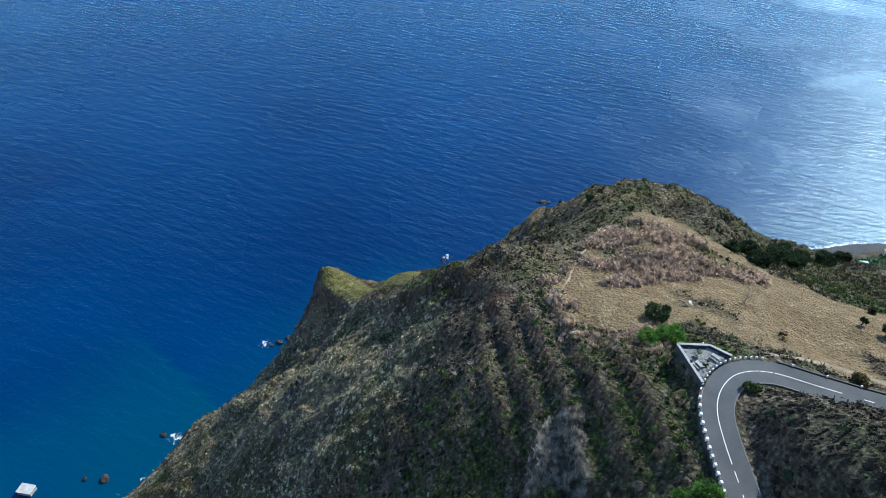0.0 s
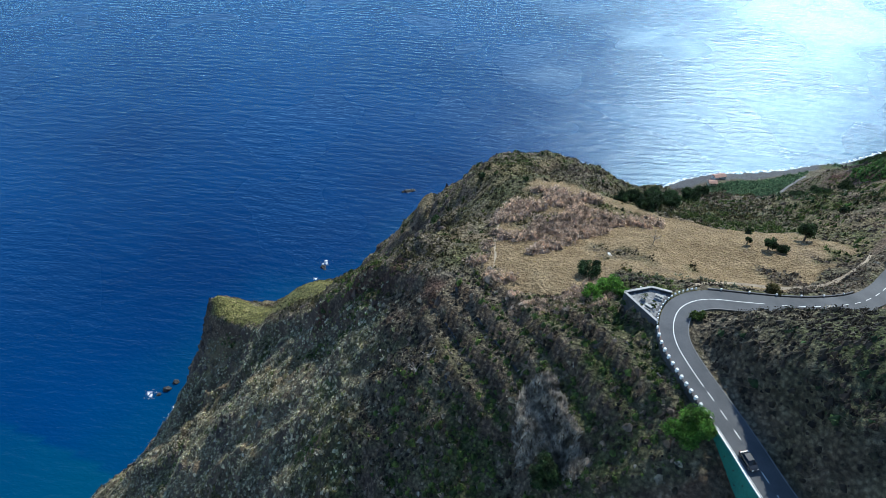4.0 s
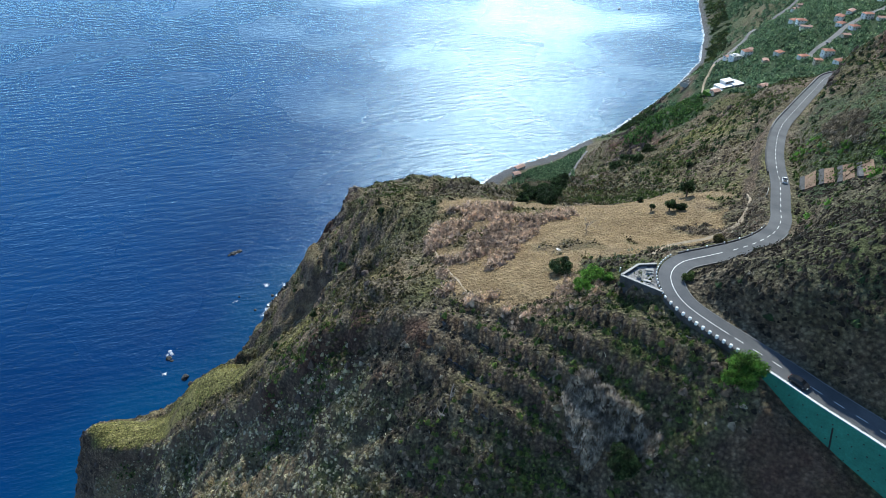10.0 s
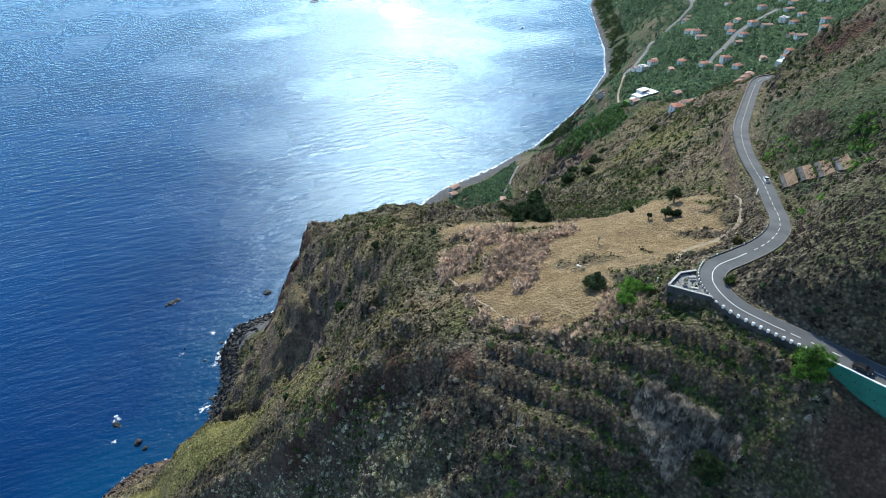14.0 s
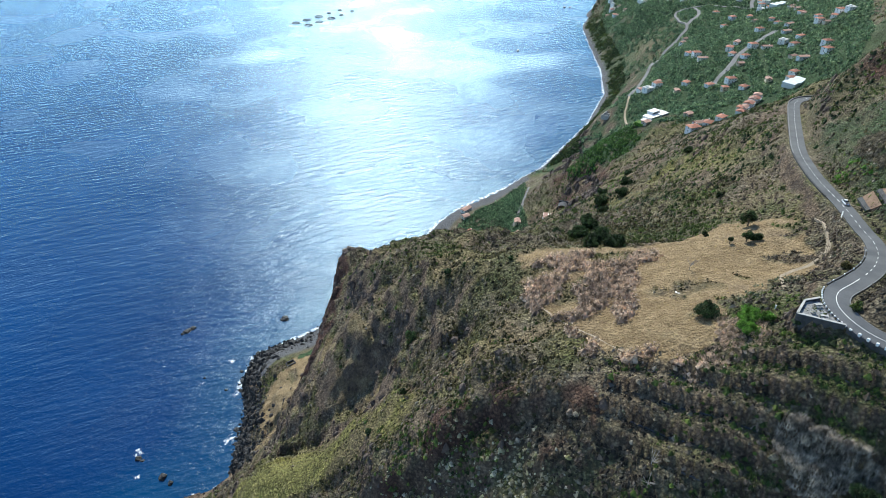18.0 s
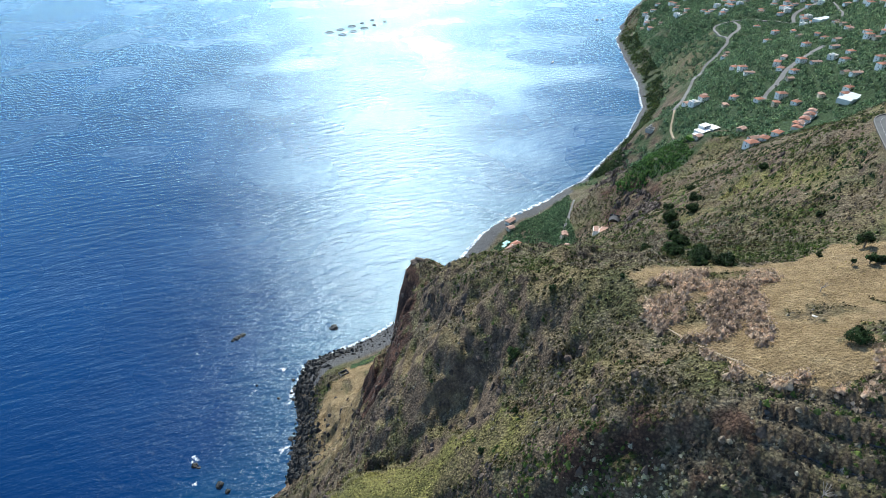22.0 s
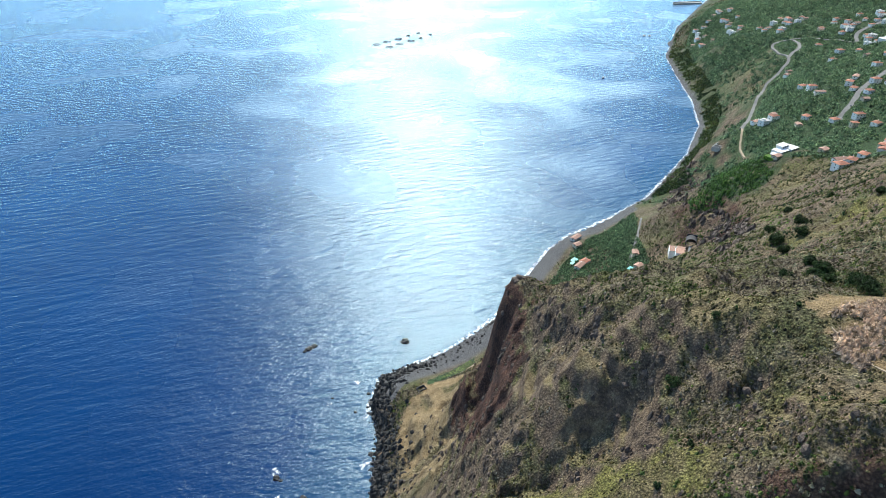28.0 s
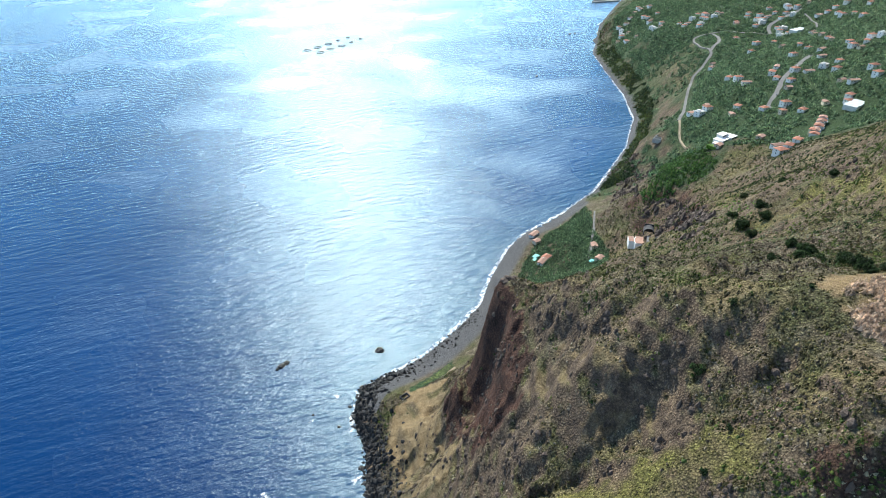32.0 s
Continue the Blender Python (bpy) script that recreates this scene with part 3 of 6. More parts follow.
    # the ground falls away under the walls on the seaward side of the road
    depth = np.interp(r, [0, 25, 40, 52, 60, 63, 88], [13, 12.5, 9.5, 6.0, 2.5, 1.6, 1.2])
    z = np.where((s > 0) & (r < 88) & (d < 12), np.minimum(z, h - 0.3), z)
    below = (s > 0) & (r < 88) & (d > 1.2)
    z = np.where(below, np.minimum(z, h - depth * (1 - smooth(d, 9, 30))), z)
    # the lookout beside the bend
    lookout = inside(x, y, [(40.5, 119.5), (47.5, 123.5), (54, 122.5), (49, 109)])
    z = np.where(lookout, 297.6, z)
    z = np.where(inland < 0, np.minimum(z, -0.6 + 0.2 * inland), z)
    z = np.where((inland >= 0) & (z < 0.25), 0.25 + 0.02 * inland, z)
    return z, steep, inland, run, d, r, s


def spaced(lo, a, b, hi, fine, grow, cap):
    mid = list(np.arange(a, b, fine))
    out, step, v = [], fine, b
    while v < hi:
        out.append(v); step = min(step * grow, cap); v += step
    before, step, v = [], fine, a
    while v > lo:
        step = min(step * grow, cap); v -= step; before.append(v)
    return np.array(before[::-1] + mid + out)


gx = spaced(-520, -150, 110, 2700, 1.5, 1.015, 22)
gy = spaced(-260, 80, 425, 3000, 1.5, 1.015, 24)
GX, GY = np.meshgrid(gx, gy)
GZ, _, INLAND, RUN, ROAD_D, ROAD_R, ROAD_S = ground_height(GX, GY)
NX, NY = len(gx), len(gy)
idx = np.arange(NX * NY).reshape(NY, NX)
quads = np.stack([idx[:-1, :-1], idx[:-1, 1:], idx[1:, 1:], idx[1:, :-1]], -1).reshape(-1, 4)
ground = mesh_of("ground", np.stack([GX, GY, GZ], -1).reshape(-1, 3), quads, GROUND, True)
tagged(ground, "dry rocky headland with straw field, scrub slopes and green terraces", "ground", kind="structure")


def soft_mask(ring, blur=3.0):
    jx, jy = GX + blur * rough(GX, GY, 9, 3, 71), GY + blur * rough(GX, GY, 9, 3, 72)
    return inside(jx, jy, ring).astype(float)


RIM_D, _, _, RIM_SIDE = away(GX, GY, RIM)
slope_now = np.hypot(np.gradient(GZ, axis=1) / np.gradient(GX, axis=1), np.gradient(GZ, axis=0) / np.gradient(GY, axis=0))
m_field = soft_mask(FIELD, 6.0) * (1 - 0.75 * smooth(rough(GX, GY, 13, 4, 73), 0.18, 0.4))
SCREE = [(-112, 345), (-96, 317), (-79, 330), (-60, 396), (-20, 470), (-48, 478), (-88, 441)]
m_field = np.maximum(m_field, 0.9 * soft_mask(SCREE, 10) * smooth(rough(GX, GY, 12, 4, 76), -0.6, 0.05))
TAN_SLOPE = [(137, 271), (155, 254), (161, 238), (153, 215), (138, 199), (125, 178), (109, 160), (92, 166), (86, 190), (114, 203), (124, 233)]
MEADOW = [(215, 366), (214, 334), (196, 284), (200, 266), (176, 258), (165, 275), (190, 329), (204, 356)]
m_field = np.maximum(m_field, 0.32 * soft_mask(TAN_SLOPE, 12) * smooth(rough(GX, GY, 11, 4, 79), -0.35, 0.1))
m_field = np.maximum(m_field, 0.42 * smooth(rough(GX, GY, 18, 4, 77), 0.08, 0.3) * (GX < 45) * (GX > -150) * (GY > 165) * (GY < 420))
bed = ((0.8 * GX + 0.6 * GY + 2.2 * rough(GX, GY, 30, 2, 5)) / 7.2) % 1.0
m_field = np.maximum(m_field, 0.45 * ((bed > 0.14) & (bed < 0.32)) * inside(GX, GY, [(-14, 138), (2, 142), (24, 122), (30, 104), (20, 92), (8, 96), (-8, 112)]) * smooth(rough(GX, GY, 10, 3, 74), -0.25, 0.1))
m_turf = np.maximum(soft_mask(NOSE_TURF, 4) * 0.95, 0.85 * soft_mask(MEADOW, 10) * smooth(rough(GX, GY, 14, 3, 84), -0.5, 0.0))
m_turf = np.maximum(m_turf, 0.35 * smooth(rough(GX, GY, 26, 4, 83), 0.16, 0.4) * (1 - m_field) * (GY > 150) * (GX < 140) * (GZ > 20))
VALLEY_SIDE = smooth(GX, 100, 130) * smooth(GY, 225, 260) * (1 - smooth(GY, 560, 620)) * (GX < 430)
m_field = np.maximum(m_field, 0.3 * VALLEY_SIDE * smooth(rough(GX, GY, 26, 4, 46), -0.1, 0.25))
m_turf = np.maximum(m_turf, 0.35 * VALLEY_SIDE * smooth(rough(GX, GY, 32, 4, 50), 0.05, 0.3))
m_rock = smooth(slope_now + 0.55 * rough(GX, GY, 16, 4, 91), 0.95, 1.5)
m_rock = np.maximum(m_rock, 0.75 * smooth(rough(GX, GY, 22, 4, 93), 0.1, 0.32) * (GX > 110) * (GY > 250) * (GX < 430) * (GY < 640))
m_rock = np.maximum(m_rock, 0.6 * smooth(rough(GX, GY, 12, 4, 92), -0.05, 0.3) * (GX < -30) * (GY < 200))
m_rock = m_rock * (1 - 0.8 * soft_mask(SCREE, 5))
# straw tone under the scrub adds painted sunlight to the spur's south face
m_field = np.maximum(m_field, 0.6 * smooth(rough(GX, GY, 14, 4, 78), -0.1, 0.2) * (GX < -45) * (GX > -270) * (GY < 205) * (GY > 60) * (RIM_SIDE < 0))
m_rock = np.maximum(m_rock, 0.7 * soft_mask([(307, 639), (280, 578), (225, 485), (203, 430), (252, 452), (325, 545), (312, 600)], 10) * smooth(rough(GX, GY, 18, 3, 95), -0.25, 0.1))
m_rock = np.maximum(m_rock, 0.7 * soft_mask([(322, 683), (400, 742), (436, 790), (447, 728), (383, 640), (313, 598)], 10) * smooth(rough(GX, GY, 20, 3, 96), -0.1, 0.2))
m_rock = np.maximum(m_rock, smooth(-GZ, -12, -3) * (GX < -20) * (GY < 560))
m_rock = m_rock * np.where((ROAD_S < 0) & (GX > 60) & (ROAD_D < 260), 0.4, 1.0)
m_green = np.maximum(0.75 * smooth(rough(GX, GY, 60, 4, 88), -0.35, 0.1) * (GX + 0.35 * GY > 640), np.maximum(np.maximum(soft_mask(FLAT_GREEN, 4), soft_mask(VILLAGE_GREEN, 8)), soft_mask(LOW_GREEN, 6))) * (1 - np.where(GX > 420, 0.35, 1.0) * smooth(slope_now, 0.8, 1.3))
BROWN_SPUR = [(836, 1157), (890, 1099), (830, 1000), (760, 955), (680, 885), (604, 826), (620, 880), (698, 991), (788, 1120)]
on_spur = soft_mask(BROWN_SPUR, 14) * smooth(rough(GX, GY, 45, 4, 80), -0.5, 0.1)
m_green = m_green * (1 - 0.8 * on_spur)
m_field = np.maximum(m_field, 0.35 * on_spur)
m_green = np.maximum(m_green, 0.7 * smooth(rough(GX, GY, 30, 4, 87), -0.4, 0.1) * (GX > 330) * (INLAND > 10) * (INLAND < 190))
m_green = np.maximum(m_green, soft_mask([(-54, 474), (-24, 478), (-2, 488), (5, 505), (-30, 490), (-48, 483)], 2))
m_green = np.maximum(m_green, np.where(GY < 150, 0.25, 0.8) * (ROAD_S < 0) * (ROAD_D > 8) * (ROAD_D < 260) * (ROAD_R > 20) * (ROAD_R < 275) * smooth(rough(GX, GY, 20, 4, 86), -0.6, -0.05) * (GY < 330))
beach_wide = np.where(GX > 330, 11.0, np.where(GX > 70, 26.0, 34.0))
m_field = np.maximum(m_field, 0.6 * soft_mask([(-92, 335), (-80, 262), (-62, 245), (-42, 208), (-34, 252), (-40, 300), (-56, 340), (-75, 350)], 8) * smooth(rough(GX, GY, 9, 3, 53), -0.1, 0.15))
m_beach = smooth(-INLAND, -beach_wide, -beach_wide * 0.75) * (RUN > 690) * (GZ < 12)
m_red = np.maximum(soft_mask([(-80, 306), (-60, 297), (-45, 318), (-26, 350), (2, 358), (8, 395), (-10, 410), (-55, 402), (-66, 360)], 8) * smooth(slope_now, 0.4, 0.85),
                   0.8 * soft_mask([(-36, 144), (-24, 132), (-10, 128), (-8, 140), (-17, 148), (-26, 156), (-44, 166), (-48, 160)], 5) * smooth(rough(GX, GY, 8, 3, 97), -0.25, 0.1))
m_red = np.maximum(m_red, 0.85 * (RIM_SIDE < 0) * (1 - smooth(RIM_D, 3, 8)) * (GX > -66) * smooth(rough(GX, GY, 10, 3, 89), -0.15, 0.15))
UNDER_WALL = [(60, 82), (54, 77), (51, 71), (50, 58), (60, 42), (74, 46), (69, 62), (66, 71)]
m_field = np.maximum(m_field, 0.35 * soft_mask(UNDER_WALL, 3))
m_red = np.maximum(m_red, 0.55 * soft_mask(UNDER_WALL, 3))
m_red = np.maximum(m_red, 0.85 * soft_mask(ROCKY, 12) * smooth(rough(GX, GY, 20, 4, 98), -0.2, 0.1))
m_red = np.maximum(m_red, 0.9 * soft_mask([(214, 230), (230, 252), (262, 266), (296, 284), (290, 262), (252, 232), (226, 218)], 5) * smooth(rough(GX, GY, 12, 3, 94), -0.3, 0.05))
for layer, channels in (("cover", (m_field, m_turf, m_rock)), ("cover_more", (m_beach, m_green, m_red))):
    attr = ground.data.color_attributes.new(layer, "FLOAT_COLOR", "POINT")
    attr.data.foreach_set("color", np.stack([*channels, np.ones_like(GX)], -1).astype(np.float32).ravel())

# the sea, out past the horizon
sx = spaced(-6000, -330, 700, 6000, 5, 1.03, 400)
sy = spaced(-3000, 60, 1300, 6000, 5, 1.03, 400)
SX, SY = np.meshgrid(sx, sy)
s_d, _, s_run, _ = away(SX, SY, shore_line)
s_idx = np.arange(SX.size).reshape(SX.shape)
s_quads = np.stack([s_idx[:-1, :-1], s_idx[:-1, 1:], s_idx[1:, 1:], s_idx[1:, :-1]], -1).reshape(-1, 4)
sea = mesh_of("water", np.stack([SX, SY, 0 * SX], -1).reshape(-1, 3), s_quads, SEA, True)
tagged(sea, "deep blue sea with wind ripples and foam along the shore", "sea", kind="structure")
shallow = np.where(s_run < 330, 0.95 * (1 - smooth(s_d + 45 * rough(SX, SY, 70, 4, 61), 4, 170)), 0.4 * (1 - smooth(s_d + 18 * rough(SX, SY, 40, 3, 61), 4, 80)))
foam = (1 - smooth(s_d + 2.5 * rough(SX, SY, 30, 3, 63), 2, 10)) * np.where(s_run > 690, 0.72, 0.5)
for ox, oy, wide in ((-190, 438, 7), (-108, 515, 6), (-136, 495, 5), (-191, 413, 5), (-248, 297, 8), (-142, 578, 6), (-110, 470, 6), (-122, 420, 7), (-90, 512, 6), (-268, 255, 7), (-262, 150, 7)):
    foam = np.maximum(foam, 0.7 * (1 - smooth(np.hypot(SX - ox, SY - oy), 0.4 * wide, 1.6 * wide)))
# rough patches laid out to imitate cloud shadows on the sun's glitter
CLOUD_PATCHES = [(122, 815, 200, 42, -32), (560, 1250, 270, 130, -20), (140, 1535, 90, 45, 0), (155, 1150, 85, 14, 50), (420, 1500, 60, 220, -15), (330, 900, 80, 60, -30), (-40, 1000, 60, 220, 20)]
cloud_rough = np.zeros_like(SX)
for ox, oy, ra, rb, turn in CLOUD_PATCHES:
    c, s = math.cos(radians(turn)), math.sin(radians(turn))
    u, v = (SX - ox) * c + (SY - oy) * s, (SY - oy) * c - (SX - ox) * s
    cloud_rough = np.maximum(cloud_rough, 1 - smooth(np.hypot(u / ra, v / rb) + 0.8 * rough(SX, SY, 90, 5, 62), 0.2, 1.5))
attr = sea.data.color_attributes.new("shallow", "FLOAT_COLOR", "POINT")
attr.data.foreach_set("color", np.stack([shallow, foam, cloud_rough, np.ones_like(SX)], -1).astype(np.float32).ravel())


def height_at(x, y):
    """The ground's height at single places or arrays."""
    x, y = np.asarray(x, float), np.asarray(y, float)
    i = np.clip(np.searchsorted(gx, x) - 1, 0, NX - 2)
    j = np.clip(np.searchsorted(gy, y) - 1, 0, NY - 2)
    u, v = (x - gx[i]) / (gx[i + 1] - gx[i]), (y - gy[j]) / (gy[j + 1] - gy[j])
    return (GZ[j, i] * (1 - u) + GZ[j, i + 1] * u) * (1 - v) + (GZ[j + 1, i] * (1 - u) + GZ[j + 1, i + 1] * u) * v


def grid_at(field, x, y):
    i = np.clip(np.searchsorted(gx, x) - 1, 0, NX - 2)
    j = np.clip(np.searchsorted(gy, y) - 1, 0, NY - 2)
    return field[j, i]


# ---- the road ----
def along(line, step=1.0):
    """Places and leftward directions at even runs along a line."""
    pts = np.array(line, float)
    runs = np.r_[0, np.cumsum(np.hypot(*np.diff(pts[:, :2], axis=0).T))]

    def at(r):
        p = np.array([np.interp(r, runs, pts[:, k]) for k in range(pts.shape[1])])
        a = np.array([np.interp(r - 1.2, runs, pts[:, k]) for k in range(2)])
        b = np.array([np.interp(r + 1.2, runs, pts[:, k]) for k in range(2)])
        d = (b - a) / max(1e-6, np.linalg.norm(b - a))
        return p, np.array([-d[1], d[0]]), d
    return at, runs[-1]


road_at, ROAD_RUN = along(road_line)


def strip(bm, at, r0, r1, o0, o1, z0, z1, step=1.6, base=None):
    """A bar along a line, from the offsets o0 to o1 to its left and the heights z0 to z1 over it; base gives the foot's height instead of z0."""
    count = max(1, int((r1 - r0) / step))
    before = None
    for i in range(count + 1):
        p, left, _ = at(r0 + (r1 - r0) * i / count)
        corners = []
        for o, top in ((o0, 0), (o1, 0), (o1, 1), (o0, 1)):
            x, y = p[0] + left[0] * o, p[1] + left[1] * o
            z = p[2] + z1 if top else (base(x, y) if base else p[2] + z0)
            corners.append(bm.verts.new((x, y, z)))
        if before:
            for a in range(4):
                b = (a + 1) % 4
                bm.faces.new((before[a], before[b], corners[b], corners[a]))
        else:
            bm.faces.new(corners[::-1])
        before = corners
    bm.faces.new(before)
    return bm


def fixed(bm):
    bmesh.ops.recalc_face_normals(bm, faces=bm.faces)
    return bm


road = part("road", fixed(strip(bmesh.new(), road_at, 0, ROAD_RUN, 3.15, -3.15, -0.7, 0.0)), ASPHALT)
tagged(road, "winding two-lane asphalt road with white markings on a hillside", "road", kind="structure")
part("gutter", fixed(strip(bmesh.new(), road_at, 2, 150, -3.16, -3.42, -0.6, 0.04)), LANE, road, "grey concrete gutter")
SOLID = (71.0, 118.0)
part("centre_line", fixed(strip(bmesh.new(), road_at, *SOLID, 0.09, -0.09, -0.05, 0.014)), PAINT, road)
r = 3.0
while r < ROAD_RUN - 4:
    if not SOLID[0] - 3 < r < SOLID[1] + 1:
        part("dash", fixed(strip(bmesh.new(), road_at, r, r + 2.2, 0.08, -0.08, -0.05, 0.014)), PAINT, road)
    r += 4.6
part("edge_line", fixed(strip(bmesh.new(), road_at, 2, 62, 2.95, 2.83, -0.05, 0.014)), PAINT, road)


def ground_foot(x, y):
    return float(height_at(x, y)) - 1.0


def wall_foot(x, y):
    """The foot of the green wall, in the ground below the road."""
    return float(height_at(x - 1.6, y - 0.6)) - 2.5


green_wall = empty("retaining_wall", pose(0, 0, 0), "tall green sprayed-concrete retaining wall with weep holes under the road", "wall")
part("wall_face", fixed(strip(bmesh.new(), road_at, 1, 62.0, 3.7, 3.16, 0, 0.0, base=wall_foot)), GREEN_WALL, green_wall)
part("coping", fixed(strip(bmesh.new(), road_at, 1, 62.3, 3.52, 3.24, -0.2, 0.2)), WHITE, green_wall, "white painted coping")
rng = random.Random(5)
for r in np.arange(4, 61, 3.1):
    p, left, d = road_at(r)
    x, y = p[0] + left[0] * 3.7, p[1] + left[1] * 3.7
    foot = wall_foot(x, y)
    z, row = p[2] - 2.2, 0
    while z > foot + 1.5:
        bm = bmesh.new()
        q = Vector((x + d[0] * (row % 2) * 1.5, y + d[1] * (row % 2) * 1.5, z))
        out = Vector((left[0], left[1], 0))
        rod(bm, q - out * 0.1, q + out * 0.10, 0.16, 0.16, 6)
        part("weep_hole", bm, SHUTTER, green_wall)
        z, row = z - 2.3, row + 1
p, left, d = road_at(44)
bm = bmesh.new()
rod(bm, (p[0] + left[0] * 3.8, p[1] + left[1] * 3.8, p[2] - 3), (p[0] + left[0] * 3.9 - d[0] * 1.2, p[1] + left[1] * 3.9 - d[1] * 1.2, p[2] - 8.5), 0.16, 0.16)
part("drain_pipe", bm, RUBBER, green_wall, "dark drain pipe")

# the stone parapet with white guard blocks, from the green wall to the lookout and on past the bend
parapet = empty("roadside_parapet", pose(0, 0, 0), "low dark stone roadside wall with white painted guard blocks", "wall")
part("stone_wall", fixed(strip(bmesh.new(), road_at, 62.3, 87, 3.75, 3.3, 0, 0.28, base=ground_foot)), BASALT, parapet)
part("kerb", fixed(strip(bmesh.new(), road_at, 62.3, 87, 3.28, 3.16, -0.5, 0.12)), TILE_OLD, parapet, "reddish kerb")
part("stone_wall", fixed(strip(bmesh.new(), road_at, 105, 150, 3.8, 3.45, 0, 0.2, base=ground_foot)), BASALT, parapet)
bm = box(bmesh.new(), -0.34, -0.28, -0.3, 0.34, 0.28, 0.62, 0.06)
guard_mesh = part("guard_block", bm, WHITE, parapet)
first = True
for r in list(np.arange(63.5, 87, 1.75)) + list(np.arange(86.5, 103, 1.05)) + list(np.arange(108, 150, 7.5)):
    p, left, d = road_at(r)
    o = 3.5 if r < 86 or r > 104 else 3.6
    m = pose(p[0] + left[0] * o, p[1] + left[1] * o, p[2] + 0.25, 0, 0, math.degrees(math.atan2(d[1], d[0])) + rng.uniform(-6, 6))
    small = 0.6 if r > 86 else 1.0
    if first:
        guard_mesh.matrix_basis, first = m, False
    else:
        g = new("guard_block", guard_mesh.data)
        g.parent, g.matrix_basis = parapet, m @ Matrix.Diagonal((small, small, small, 1))

# stone walls that carry the far leg of the road
far_wall = empty("road_retaining_wall", pose(0, 0, 0), "grey stone wall holding up the far road", "wall")
part("wall_face", fixed(strip(bmesh.new(), road_at, 196, ROAD_RUN - 1, 3.7, 3.2, 0, 0.4, base=ground_foot)), BASALT, far_wall)
part("coping", fixed(strip(bmesh.new(), road_at, 248, ROAD_RUN - 1, 3.72, 3.18, 0.4, 0.55)), LANE, far_wall, "grey coping")


# ---- the lookout ----
LZ = 298.0
LOOKOUT = [(41.2, 119.0), (47.6, 122.2), (52.4, 121.4), (50.3, 117.0), (48.7, 113.4), (48.4, 110.6)]
lookout = part("pavement", prism(bmesh.new(), LOOKOUT, LZ - 5.5, LZ - 0.03), BASALT)
tagged(lookout, "small stone-paved lookout terrace beside the road bend", "terrace", kind="structure")
for ix in range(14):
    for iy in range(14):
        x, y = 41.2 + ix * 0.9 + (iy % 2) * 0.45, 110.6 + iy * 0.9
        ring = LOOKOUT
        if all(inside(np.array([x + u]), np.array([y + v]), ring)[0] for u in (-0.42, 0.42) for v in (-0.42, 0.42)):
            slab = part("paving_slab", box(bmesh.new(), -0.43, -0.43, -0.06, 0.43, 0.43, 0.012 + 0.01 * rng.random()), PAVING, lookout)
            slab.location = (x, y, LZ)
look_wall = empty("lookout_wall", pose(0, 0, 0), "dark basalt parapet with pale coping round the lookout", "wall")
edge = [LOOKOUT[-1], LOOKOUT[0], LOOKOUT[1], LOOKOUT[2]]
for (x0, y0), (x1, y1) in zip(edge, edge[1:]):
    line = [(x0, y0, LZ), (x1, y1, LZ)]
    at, total = along(line)
    part("wall_face", fixed(strip(bmesh.new(), at, -0.0, total, 0.22, -0.22, -6.0, 0.62)), BASALT, look_wall)
    part("coping", fixed(strip(bmesh.new(), at, -0.15, total, 0.3, -0.3, 0.62, 0.76)), CONCRETE, look_wall, "pale stone coping")


def picnic_table(m):
    t = empty("picnic_table", m, "grey stone picnic table with two benches on the lookout", "table", "lookout tables")
    part("tabletop", box(bmesh.new(), -0.95, -0.35, 0.68, 0.95, 0.35, 0.78, 0.02), CONCRETE, t)
    for x in (-0.6, 0.6):
        part("table_leg", box(bmesh.new(), x - 0.1, -0.25, 0, x + 0.1, 0.25, 0.68), CONCRETE, t)
    for y in (-0.72, 0.72):
        part("bench_seat", box(bmesh.new(), -0.95, y - 0.17, 0.38, 0.95, y + 0.17, 0.46, 0.02), CONCRETE, t)
        for x in (-0.6, 0.6):
            part("bench_leg", box(bmesh.new(), x - 0.1, y - 0.13, 0, x + 0.1, y + 0.13, 0.38), CONCRETE, t)
    return t


table = picnic_table(pose(49.3, 119.3, LZ + 0.02, 0, 0, -22))
copy_thing(table, pose(46.6, 115.3, LZ + 0.02, 0, 0, -38))


# ---- plants ----
def clump_shape(rnd, leaves=11, low=0.62, leaf=0.29, core=True):
    """A rough mound of twigs with loose leaves standing out, about one metre in radius: corners and triangles."""
    v, f = [], []
    if core:
        v = [(math.cos(a) * k, math.sin(a) * k, -0.15) for a, k in [(i * math.pi / 3 + rnd.random() * 0.6, rnd.uniform(0.55, 1.0)) for i in range(6)]]
        v.append((rnd.uniform(-0.25, 0.25), rnd.uniform(-0.25, 0.25), low * 1.05))
        f = [(i, (i + 1) % 6, 6) for i in range(6)]
    for _ in range(leaves):
        a, h = rnd.random() * 2 * math.pi, rnd.random()
        c = Vector((math.cos(a) * math.sqrt(1 - h * h * 0.9), math.sin(a) * math.sqrt(1 - h * h * 0.9), h * low * 1.3)) * rnd.uniform(0.75, 1.15)
        for _ in range(3):
            v.append(tuple(c + Vector((rnd.uniform(-1, 1), rnd.uniform(-1, 1), rnd.uniform(-0.8, 0.9))) * leaf))
        f.append((len(v) - 3, len(v) - 2, len(v) - 1))
    return np.array(v), np.array(f)


